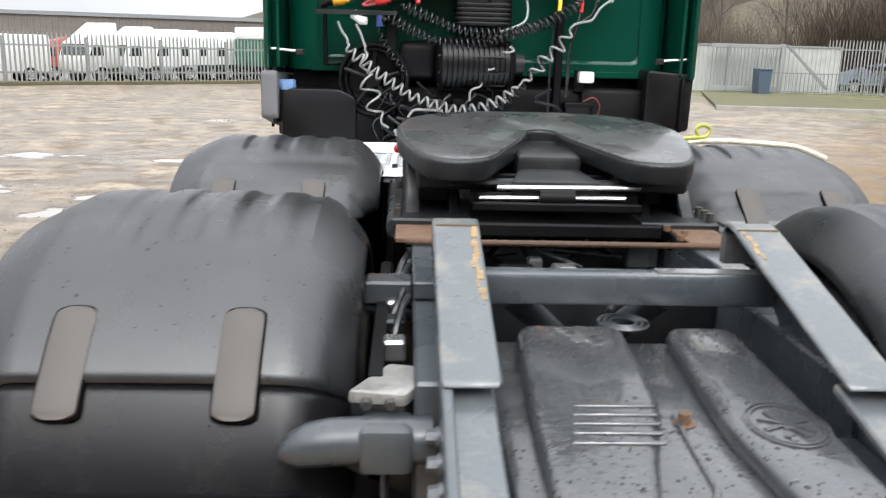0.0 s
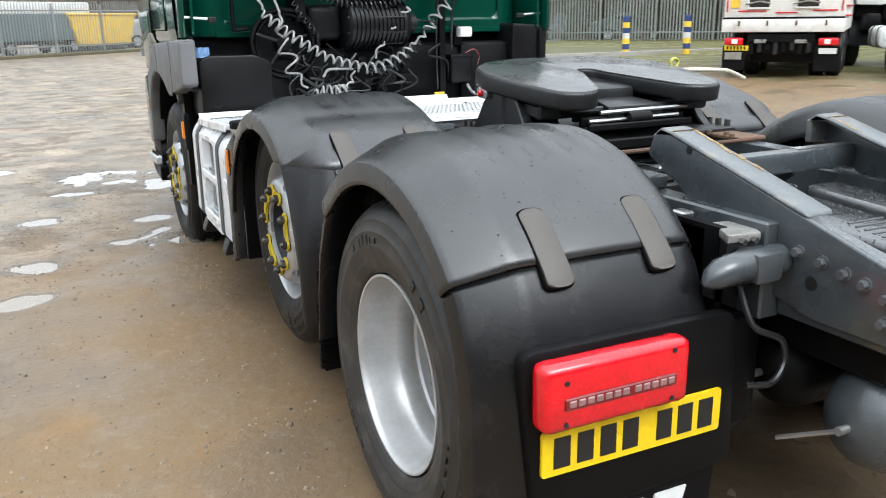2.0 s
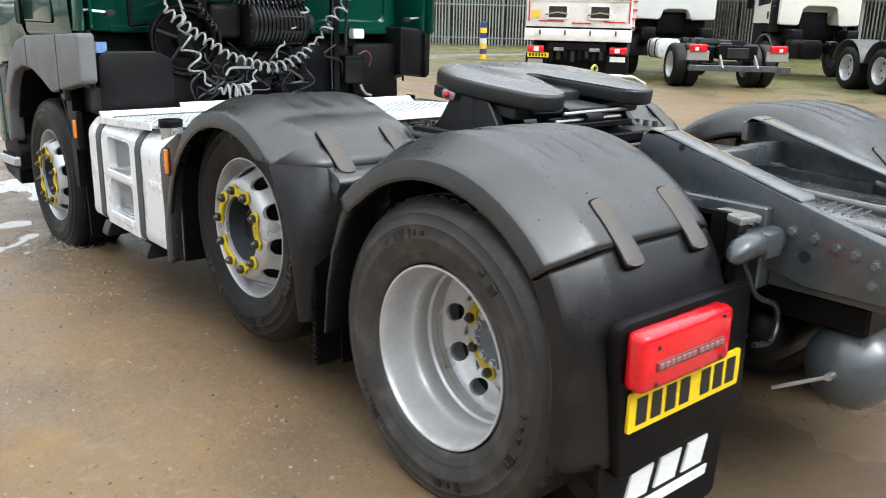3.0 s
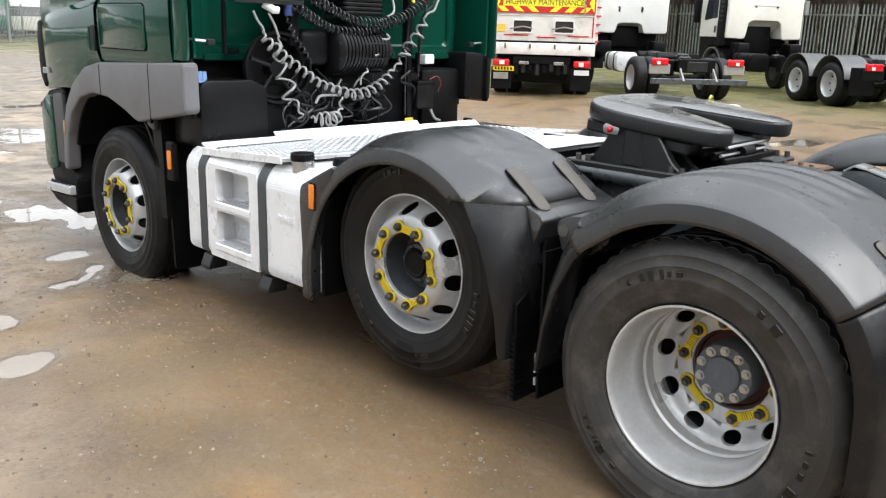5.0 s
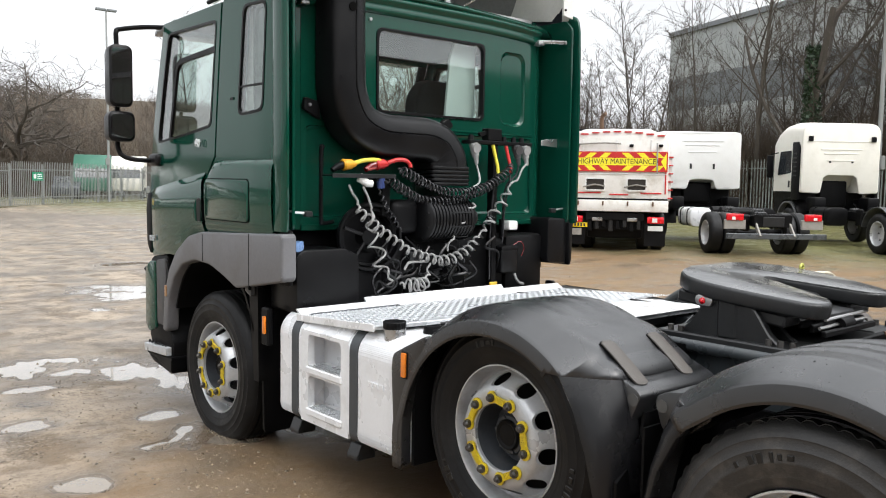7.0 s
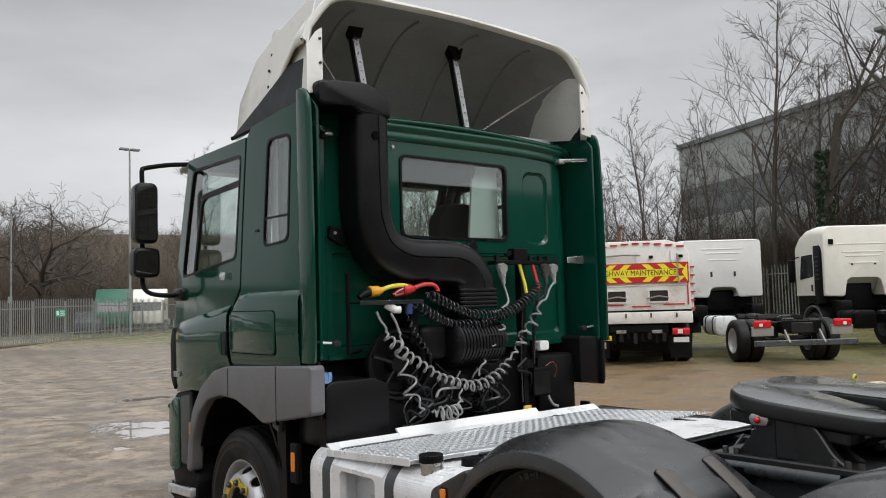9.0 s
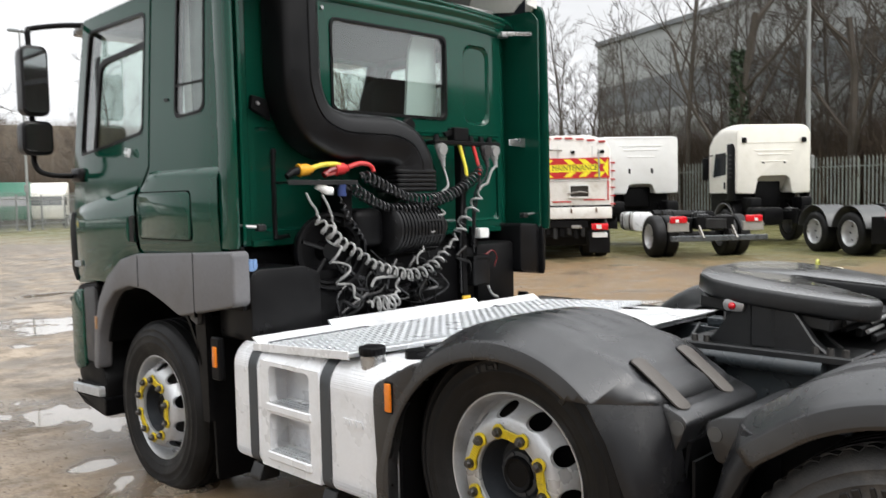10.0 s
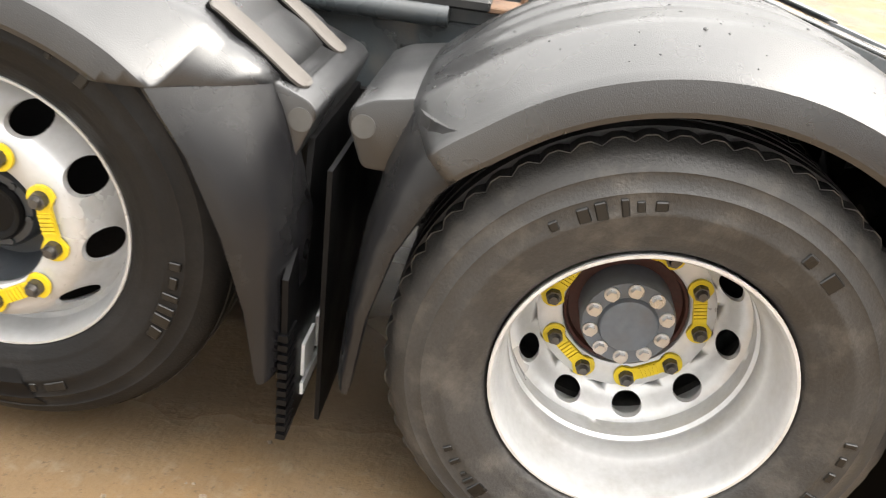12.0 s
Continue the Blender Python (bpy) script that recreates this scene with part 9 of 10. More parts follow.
    part("cab", box(-1.2, 1.2, 6.4, 8.2, 0.8, 2.9, 0.12, 3), WHITE, t)
    return t


def cab_shell(t, w, y0, y1, z0, z1, material, high, notch_w, notch_h):
    """Cab seen from behind: a rounded shell whose rear wall has an arched opening over the engine at its foot."""
    h, nw = w / 2, notch_w / 2
    top = z1 + (0.50 if high else 0.0)
    rr = 0.30 if high else 0.12

    def outline(hw, zt, r, n=6):
        pts = []
        for sx, a0 in ((1, 0), (-1, 90)):
            for k in range(n + 1):
                a = radians(a0 + 90 * k / n)
                pts.append((sx * (hw - r) + r * math.cos(a), zt - r * 0.9 + 0.9 * r * math.sin(a)))
        return pts
    foot = [(-h, z0 + 0.02), (-h + 0.04, z0 - 0.03), (-nw - 0.10, z0 - 0.05), (-nw - 0.03, z0 - 0.02), (-nw + 0.05, z0 + notch_h * 0.85), (-nw + 0.16, z0 + notch_h), (nw - 0.16, z0 + notch_h), (nw - 0.05, z0 + notch_h * 0.85), (nw + 0.03, z0 - 0.02), (nw + 0.10, z0 - 0.05), (h - 0.04, z0 - 0.03), (h, z0 + 0.02)]
    shell = part("cab", prism(foot + outline(h, top - 0.02, rr), "xz", y0, y0 + 0.10, 0.035, 3), material, t, "painted lorry cab", angle=50)
    ln = y1 - y0
    rings = []
    for f, dz, dh in ((0.035, -0.04, 0.0), (0.10, 0.0, 0.0), (0.35, 0.02, 0.0), (0.60, -0.03 if high else 0.0, 0.0), (0.78, -0.17 if high else -0.02, -0.01), (0.92, -0.36 if high else -0.10, -0.05), (1.0, -0.60 if high else -0.25, -0.12)):
        y = y0 + ln * f
        zb = z0 + notch_h + 0.03 if f < 0.3 else z0
        rings.append([(x, y, z) for x, z in [(-h - dh, zb), (-h - dh, zb + 0.02)] + outline(h + dh, top + dz, rr)[::-1] + [(h + dh, zb + 0.02), (h + dh, zb)]])
    part("cab_body", loft(rings, True, True), material, shell, "cab sides and roof", angle=40)
    for sx in (-1, 1):
        part("cab_skirt", box(sx * h, sx * (nw + 0.02), y0 + 0.06, y0 + ln * 0.34, z0 - 0.02, z0 + notch_h + 0.05, 0.02, 2), material, shell)
    part("roof_seam", box(-h + rr * 0.4, h - rr * 0.4, y0 - 0.010, y0 + 0.02, z1 - 0.06, z1 - 0.035, 0.004, 1), material, shell)
    return shell


def chassis_cab(label, m, w, material, high, wheelbase, tandem, beam, wings):
    """A bare chassis cab; origin under the rear end, forward is +y."""
    t = thing("chassis_cab_lorry", label, "truck", m=m)
    overhang = 1.15
    y_ax = [overhang] + ([overhang + 1.40] if tandem else [])
    y_f = y_ax[-1] + wheelbase
    y0 = y_f - 0.75
    for s in (-1, 1):
        part("frame_rail", box(s * 0.43, s * 0.36, 0.05, y_f + 0.6, 0.72, 0.98, 0.01, 1), BLACK, t, "black frame rail")
        for ya in y_ax:
            simple_wheel(t, s * 1.20, ya, 0.51, 0.28, s, RIM_WHITE, 0.18)
            simple_wheel(t, s * 0.88, ya, 0.51, 0.28, s, RIM_WHITE, 0.05)
            if wings:
                bm = prism(arc(ya, 0.51, 0.66, 0.66, 12, 168, 14) + arc(ya, 0.51, 0.64, 0.64, 168, 12, 14), "yz", s * 1.24, s * 0.58)
                part("wheel_wing", bm, mat("grey_plastic_wing", (0.06, 0.062, 0.063), 0.45), t, "grey half-round wheel wing")
        simple_wheel(t, s * 1.18, y_f, 0.51, 0.30, s, RIM_WHITE)
        tl = part("tail_lamp", box(s * 1.12, s * 0.72, -0.06, 0.02, 0.86, 1.02, 0.02, 2), RED_LENS, t, "red rear lamp")
        part("clear_lens", box(s * 1.0, s * 0.92, -0.066, -0.055, 0.88, 0.95), WHITE, tl)
        part("lamp_board", box(s * 1.16, s * 0.66, -0.03, 0.04, 0.66, 0.88, 0.01, 1), CONCRETE if beam else BLACK, t)
        tank_y = y_f - (2.25 if tandem else 3.30)
        bm = prism(round_poly([(s * 1.14, 0.58), (s * 1.14, 1.08), (s * 0.56, 1.08), (s * 0.56, 0.58)], 0.16), "xz", tank_y, tank_y + 1.05, 0.03, 2)
        ft = part("fuel_tank" if s < 0 else "equipment_box", bm, (WHITE_TANK if s < 0 and not tandem else BLACK), t)
        for q in (0.22, 0.78):
            part("tank_strap", prism(round_poly([(s * 1.148, 0.572), (s * 1.148, 1.088), (s * 0.552, 1.088), (s * 0.552, 0.572)], 0.16), "xz", tank_y + q, tank_y + q + 0.07), BLACK, ft)
        bm = prism(arc(y_f, 0.51, 0.66, 0.70, 5, 175, 14) + arc(y_f, 0.51, 0.62, 0.66, 175, 5, 14), "yz", s * 1.22, s * 0.75)
        part("front_wing", bm, GREY_PANEL, t)
    for k in range(5):
        y = 0.4 + k * (y_f - 1.0) / 5
        part("cross_member", box(-0.36, 0.36, y, y + 0.12, 0.76, 0.94), DARK_METAL, t)
    for k in range(3):
        part("air_vessel", cyl((-0.30, 1.9 + 0.7 * k, 0.98), (0.30, 1.9 + 0.7 * k, 0.98), 0.13, 0.13, 14), BLACK, t)
    for k in range(7):
        y = 0.25 + k * (y_f - 1.4) / 7
        part("frame_clutter", box(-0.62 + 0.05 * (k % 3), -0.44, y, y + 0.22 + 0.06 * (k % 2), 0.60, 0.98 + 0.04 * (k % 3), 0.03, 1), BLACK, t)
        part("frame_clutter", box(-0.30 + 0.2 * (k % 3), -0.05 + 0.2 * (k % 3), y, y + 0.18, 0.90, 1.06 + 0.05 * (k % 2), 0.03, 1), DARK_METAL, t)
    part("rear_cross", box(-0.45, 0.45, 0.0, 0.08, 0.70, 1.0, 0.01, 1), BLACK, t)
    part("rear_plate", box(-0.25, 0.25, -0.02, 0.0, 0.72, 0.95, 0.01, 1), DARK_METAL, t)
    if beam:
        ub = part("under_run_bar", box(-1.16, 1.16, -0.24, -0.12, 0.44, 0.57, 0.012, 1), CHASSIS, t, "grey under-run bar")
        for s in (-1, 1):
            part("bar_bracket", prism([(-0.28, 0.52), (-0.14, 0.52), (0.12, 0.80), (0.0, 0.80)], "yz", s * 0.42, s * 0.38), CONCRETE, ub)
    else:
        for s in (-1, 1):
            part("mud_flap", box(s * 1.24, s * 0.62, 0.30, 0.33, 0.30, 0.92, 0.01, 1), BLACK, t)
    part("drive_axle", cyl((-0.9, y_ax[0], 0.51), (0.9, y_ax[0], 0.51), 0.10, 0.10, 14), BLACK, t)
    z0, z1 = (1.60, 3.24) if not high else (1.50, 3.02)
    shell = cab_shell(t, w, y0, y_f + 1.25, z0, z1, material, high, 0.80 if not high else 1.10, 0.24 if not high else 0.48)
    part("engine_cover", box(-0.42, 0.42, y0 + 0.35, y0 + 0.9, z0 - 0.45, z0 + (0.16 if not high else 0.34), 0.06, 3), BLACK, t, "dark engine cover under the cab")
    for s in (-1, 1):
        part("rear_mudguard", prism(arc(y_f, 0.55, 0.72, 0.76, 60, 180, 12) + arc(y_f, 0.55, 0.68, 0.72, 180, 60, 12), "yz", s * 1.20, s * 0.70), BLACK, t, "black plastic mudguard behind the cab")
        part("step_box", box(s * 0.98, s * 0.62, y0 - 0.45, y0 + 0.1, 0.95, 1.35, 0.06, 2), BLACK, t)
    part("under_cab", box(-1.05, 1.05, y0 + 0.55, y_f + 1.2, 0.75, z0 + 0.02, 0.05, 1), BLACK, t)
    for s in (-1, 1):
        win = round_poly([(y_f - 0.10, 2.05), (y_f + 0.75, 1.98), (y_f + 0.60, 2.70), (y_f - 0.10, 2.72)], 0.05)
        part("door_window", prism(win, "yz", s * (w / 2 + 0.004), s * (w / 2 - 0.01)), mat("dark_side_glass", (0.03, 0.035, 0.04), 0.08, coat=1.0), shell, "dark side window")
        part("door_handle", box(s * (w / 2 + 0.01), s * (w / 2), y_f - 0.05, y_f + 0.05, 1.62, 1.82), INK, shell)
        part("door_line", box(s * (w / 2 + 0.003), s * (w / 2), y_f - 0.20, y_f - 0.185, z0, z1 - 0.1), INK, shell)
        part("mirror_housing", box(s * (w / 2 + 0.30), s * (w / 2 + 0.10), y_f + 0.80, y_f + 0.92, 1.90, 2.60, 0.05, 2), BLACK, shell, "black mirror housing")
        part("mirror_arm", tube([(s * w / 2, y_f + 0.75, 2.68), (s * (w / 2 + 0.20), y_f + 0.86, 2.62)], 0.02, 6), BLACK, shell)
        part("wall_recess", box(s * 0.34 - 0.03, s * 0.34 + 0.03, y0 - 0.012, y0 + 0.02, 2.15 if not high else 2.35, 2.30 if not high else 2.40), INK, shell)
        if high:
            vp = part("vent_panel", prism(round_poly([(y0 + 0.10, 1.25), (y0 + 0.52, 1.25), (y0 + 0.52, 2.96), (y0 + 0.20, 2.96), (y0 + 0.10, 2.80)], 0.05), "yz", s * (w / 2 + 0.05), s * (w / 2 - 0.05), 0.015, 2), BLACK, shell, "black ribbed vent panel")
            for q in range(6):
                part("vent_rib", box(s * (w / 2 + 0.062), s * (w / 2 + 0.045), y0 + 0.20, y0 + 0.44, 1.95 + 0.13 * q, 1.99 + 0.13 * q, 0.006, 1), DARK_METAL, vp)
            part("roof_fixing", box(s * 0.95 - 0.07, s * 0.95 + 0.07, y0 - 0.05, y0, z1 - 0.05, z1 + 0.10, 0.01, 1), BLACK, shell)
    for k, z in enumerate((z1 - 0.30, z1 - 0.42, z1 - 0.62)):
        part("pressed_rib", box(-0.62 + 0.1 * k, 0.62 - 0.1 * k, y0 - 0.012, y0 + 0.01, z, z + 0.035, 0.006, 1), material, shell)
    return t


gritter(pose(13.0, 11.7, 0.0, 0, 0, -53))
chassis_cab("white chassis cab lorry with a bare black frame", pose(15.19, 8.72, 0.0, 0, 0, -39) @ Matrix.Diagonal((1.02, 1.02, 1.02, 1)), 2.28, WHITE, False, 4.65, False, True, False)
chassis_cab("cream high-roof chassis cab lorry with twin rear axles", pose(18.0, 4.85, 0.0, 0, 0, -37) @ Matrix.Diagonal((1.04, 1.04, 1.04, 1)), 2.35, CREAM, True, 4.7, True, False, True)


def van(kind_label, m, material, ln, w, h, bonnet, dark):
    t = thing("parked_van", kind_label, "van", "vehicles beyond the fence", m)
    prof = [(0, 0.45), (ln, 0.45), (ln, 0.95), (ln - bonnet, 1.25), (ln - bonnet - 0.55, h - 0.1), (ln - bonnet - 0.9, h), (0.1, h), (0, h - 0.1)]
    b = part("body", prism(round_poly(prof, 0.12), "yz", -w / 2, w / 2, 0.05, 2), material, t, "painted body")
    for s in (-1, 1):
        part("side_window", prism([(ln - bonnet - 1.35, 1.35), (ln - bonnet - 0.12, 1.35), (ln - bonnet - 0.60, h - 0.35), (ln - bonnet - 1.35, h - 0.35)], "yz", s * (w / 2 + 0.005), s * (w / 2 - 0.02)), dark, b)
        for y in (0.9, ln - 0.9):
            simple_wheel(t, s * (w / 2 + 0.01), y, 0.36, 0.22, s, RIM)
    part("windscreen", prism([(ln - bonnet + 0.03, 1.27), (ln - bonnet - 0.02, 1.27), (ln - bonnet - 0.53, h - 0.14), (ln - bonnet - 0.48, h - 0.14)], "yz", -w / 2 + 0.15, w / 2 - 0.15), dark, b)
    return t


DARK_GLASS = mat("dark_van_glass", (0.025, 0.03, 0.035), 0.06, coat=1.0)


def parked_lorry(label, m, material, h):
    """A cab with a rising roof fairing on a bare chassis."""
    t = thing("parked_lorry", label, "lorry", "vehicles beyond the fence", m)
    prof = [(3.1, 0.78), (4.95, 0.55), (5.0, 1.1), (4.95, 1.35), (4.72, 1.98), (4.45, 2.12), (3.35, h), (3.1, h), (3.05, 1.9)]
    cab_body = part("cab", prism(round_poly(prof, 0.10), "yz", -1.05, 1.05, 0.05, 2), material, t, "painted cab with a rising roof")
    part("windscreen", prism([(4.965, 1.36), (4.93, 1.36), (4.73, 1.90), (4.765, 1.90)], "yz", -0.93, 0.93), DARK_GLASS, cab_body)
    for sx in (-1, 1):
        part("side_window", prism([(3.95, 1.36), (4.72, 1.36), (4.56, 1.86), (3.95, 1.86)], "yz", sx * 1.055, sx * 1.03), DARK_GLASS, cab_body)
        part("chassis_rail", box(sx * 0.48, sx * 0.40, 0, 3.4, 0.62, 0.86), DARK_METAL, t)
        part("fuel_tank", box(sx * 1.02, sx * 0.55, 1.9, 2.8, 0.40, 0.85, 0.05, 2), SILVER, t)
        for y in (0.8, 4.1):
            simple_wheel(t, sx * 1.06, y, 0.42, 0.26, sx, RIM)
    return t


for x, y, h in ((-10.5, 32.5, 2.95), (-9.6, 34.0, 2.85), (-9.0, 35.5, 2.8), (-8.6, 37.0, 2.8), (-8.2, 38.5, 2.75), (-7.7, 40.0, 2.8), (-7.4, 41.5, 2.8)):
    parked_lorry("white lorry cab parked in a row beyond the fence", pose(x, y, 0, 0, 0, 146) @ Matrix.Diagonal((0.74, 0.74, 0.74, 1)), WHITE, h)


def box_trailer(label, m, material):
    t = thing("box_trailer", label, "trailer", "vehicles beyond the fence", m)
    side = part("curtain", box(-1.05, 1.05, 0, 6.5, 0.62, 1.78, 0.02, 1), material, t, "curtain side")
    for k in range(12):
        part("curtain_fold", box(-1.065, -1.045, 0.3 + 0.5 * k, 0.36 + 0.5 * k, 0.66, 1.74), material, side)
    part("roof_panel", box(-1.06, 1.06, -0.02, 6.52, 1.78, 2.30, 0.06, 2), WHITE, t, "white upper body")
    part("chassis_rail", box(-0.5, 0.5, 0.1, 6.3, 0.45, 0.62), DARK_METAL, t)
    for sx in (-1, 1):
        for y in (1.0, 1.9, 5.4):
            simple_wheel(t, sx * 1.0, y, 0.34, 0.24, sx, RIM)
    return t


box_trailer("green trailer with a white roof beyond the fence", pose(-7.5, 36.2, 0, 0, 0, -48), GREEN_VAN)
box_trailer("blue-grey trailer with a white roof beyond the fence", pose(-4.8, 38.6, 0, 0, 0, -48), mat("blue_grey_curtain", (0.09, 0.13, 0.14), 0.5))
parked_lorry("faded red lorry behind the palisade fence", pose(-11.7, 33.4, 0, 0, 0, 118) @ Matrix.Diagonal((0.74, 0.74, 0.66, 1)), RED_VAN, 2.5)
van("small white van behind the palisade fence", pose(-13.6, 29.6, 0, 0, 0, 130) @ Matrix.Diagonal((0.8, 0.8, 0.8, 1)), WHITE, 4.4, 1.8, 2.1, 0.8, DARK_GLASS)
parked_lorry("green lorry parked beyond the fence", pose(17.9, 65.6, 0, 0, 0, 160) @ Matrix.Diagonal((1.2, 1.2, 1.2, 1)), GREEN_VAN, 2.75)
van("dark car parked beyond the fence", pose(15.4, 63.5, 0, 0, 0, 160), mat("dark_blue_car", (0.04, 0.045, 0.055), 0.35), 4.2, 1.8, 1.7, 0.9, DARK_GLASS)
parked_lorry("cream lorry parked beyond the fence", pose(21.6, 66.5, 0, 0, 0, 150) @ Matrix.Diagonal((1.2, 1.2, 1.2, 1)), CREAM, 2.75)
van("silver car parked beyond the fence", pose(4.0, 47.5, 0, 0, 0, 100), SILVER, 4.2, 1.75, 1.5, 0.9, DARK_GLASS)
van("blue car parked behind the palisade", pose(25.0, 38.0, 0, 0, 0, 60), mat("pale_blue_car", (0.22, 0.27, 0.36), 0.35, metal=0.3), 4.2, 1.75, 1.5, 0.9, DARK_GLASS)
van("dark car parked behind the palisade", pose(29.0, 34.0, 0, 0, 0, 60), mat("dark_car", (0.06, 0.07, 0.07), 0.35), 4.2, 1.75, 1.5, 0.9, DARK_GLASS)
skip = thing("yellow_skip", "yellow steel skip standing behind the fence", "skip", m=pose(1.4, 42.6, 0, 0, 0, 42))
part("skip_body", prism([(-1.7, 0.3), (1.7, 0.3), (2.2, 1.75), (-2.2, 1.75)], "xz", 0, 1.8, 0.03, 1), YELLOW_PAINT, skip)
part("skip_rim", box(-2.25, 2.25, -0.05, 1.85, 1.70, 1.80, 0.02, 1), YELLOW_PAINT, skip)
part("skip_feet", box(-1.5, 1.5, 0.3, 1.5, 0.0, 0.32), BLACK, skip)


# ---- posts, lamps and signs ----
def bollard(x, y):
    z0 = ground_z(x, y)
    t = thing("striped_bollard", "yellow and blue striped steel post on the verge", "bollard", "striped posts", pose(x, y, z0))
    cols = (YELLOW_PAINT, BLUE_PAINT, YELLOW_PAINT, mat("white_band", (0.6, 0.6, 0.56), 0.5), BLUE_PAINT, YELLOW_PAINT, BLUE_PAINT)
    for k, c in enumerate(cols):
        part("band", cyl((0, 0, k * 0.19), (0, 0, k * 0.19 + 0.19), 0.13, 0.13, 18), c, t)
    part("cap", cyl((0, 0, 1.33), (0, 0, 1.36), 0.13, 0.10, 18), BLUE_PAINT, t)


for x, y in ((17.5, 22.9), (19.1, 21.5)):
    bollard(x, y)


def street_lamp(x, y, h, arms):
    t = thing("street_lamp", "tall grey steel lamp post with floodlight heads", "lamp post", "yard lamps", pose(x, y, ground_z(x, y)))
    part("pole", cyl((0, 0, -0.1), (0, 0, h), 0.085, 0.05, 14), GALV, t)
    part("control_box", box(-0.22, 0.05, -0.2, -0.08, 2.3, 2.75, 0.02, 1), GALV, t)
    for s in arms:
        part("lamp_head", box(s * 0.05, s * 0.62, -0.16, 0.16, h - 0.02, h + 0.12, 0.03, 2), CLAD_DARK, t, "dark floodlight head")
    return t


street_lamp(14.2, 51.6, 11.7, (-1, 1))
street_lamp(24.9, 10.3, 10.1, (-1, 1))
street_lamp(9.6, 62.0, 8.5, (1,))
sg = thing("green_sign", "small green safety sign fixed to the palisade", "sign", m=pose(7.95, 43.35, 1.45, 0, 0, 41))
part("sign_face", box(-0.42, 0.42, -0.03, 0.0, 0.0, 0.42), SIGN_GREEN, sg)
for k in range(3):
    part("sign_bar", box(-0.05, 0.34, -0.034, -0.03, 0.08 + 0.1 * k, 0.13 + 0.1 * k), WHITE_INK, sg)
part("sign_symbol", box(-0.34, -0.14, -0.034, -0.03, 0.10, 0.32), WHITE_INK, sg)
# sliding gate with its diagonal stay, beyond the far corner of the truck
gate = thing("yard_gate", "pale steel sliding gate with a diagonal stay", "gate", m=pose(11.6, 34.9, 0.05, 0, 0, -4))
part("gate_frame", box(1.3, 4.4, -0.06, 0.06, 1.95, 2.12, 0.01, 1), GALV, gate, "pale top rail")
part("gate_frame", box(1.3, 4.4, -0.05, 0.05, 0.12, 0.32, 0.01, 1), GALV, gate)
part("gate_post", box(4.3, 4.45, -0.08, 0.08, 0, 2.15, 0.01, 1), GALV, gate)
part("gate_post", box(2.0, 2.1, -0.06, 0.06, 0, 2.1, 0.01, 1), CLAD_DARK, gate)
part("diagonal_stay", prism([(4.5, 2.12), (4.62, 2.12), (6.55, 0.30), (6.42, 0.24)], "xz", -0.05, 0.05), GALV, gate, "pale diagonal stay")
bar = mesh_of("gate_bar", box(-0.02, 0.02, -0.015, 0.015, 0.2, 2.0), GALV)
for k in range(20):
    part("gate_bar", bar, None, gate, m=Matrix.Translation((1.35 + k * 0.155, 0, 0)))
hoard = thing("panel_hoarding", "pale grey ribbed sheet hoarding behind the gate", "fence", m=pose(11.6, 35.45, 0.05, 0, 0, -4))
bm = bmesh.new()
ribs = [(0.6 + 0.2 * k + dx, dy) for k in range(33) for dx, dy in ((0.0, 0.0), (0.12, 0.0), (0.14, -0.03), (0.18, -0.03))]
lo, hi = [bm.verts.new((x, y, 0.05)) for x, y in ribs], [bm.verts.new((x, y, 2.02)) for x, y in ribs]
for k in range(len(ribs) - 1):
    bm.faces.new((lo[k], lo[k + 1], hi[k + 1], hi[k]))
sheets = part("ribbed_sheet", bm, mat("pale_grey_sheet", (0.40, 0.41, 0.39), 0.6, vary=0.1, scale=0.7, fine=6, dirt=(0.22, 0.21, 0.18), dirt_amount=0.5, dirt_scale=1.5), hoard, smooth=False)
solid(sheets, 0.01)
for x in (0.7, 3.9, 7.1):
    part("hoarding_post", box(x - 0.05, x + 0.05, 0.02, 0.14, 0.0, 2.05, 0.01, 1), GALV, hoard)
part("top_rail", box(0.6, 7.2, -0.05, 0.03, 2.02, 2.10, 0.01, 1), GALV, hoard)
rail = thing("low_railing", "low blue-grey steel railing before the gate", "railing", m=pose(15.2, 34.2, 0.06, 0, 0, -10))
for k in range(40):
    part("bar", box(k * 0.16 - 0.012, k * 0.16 + 0.012, -0.012, 0.012, 0.0, 0.98), CLAD_DARK, rail)
part("rail", box(-0.05, 6.4, -0.02, 0.02, 0.90, 0.94), CLAD_DARK, rail)
part("rail", box(-0.05, 6.4, -0.02, 0.02, 0.12, 0.16), CLAD_DARK, rail)
bin_ = thing("grey_bin", "blue-grey plastic bin beside the gate", "bin", m=pose(14.75, 33.6, 0.08, 0, 0, 10) @ Matrix.Diagonal((0.62, 0.62, 1.0, 1)))
part("bin_body", prism([(-0.42, 0), (0.42, 0), (0.50, 1.0), (-0.50, 1.0)], "xz", -0.4, 0.4, 0.03, 1), mat("slate_blue_plastic", (0.06, 0.085, 0.12), 0.5), bin_)
part("bin_lid", box(-0.52, 0.52, -0.45, 0.42, 1.0, 1.08, 0.03, 1), mat("slate_blue_lid", (0.07, 0.095, 0.13), 0.5), bin_)
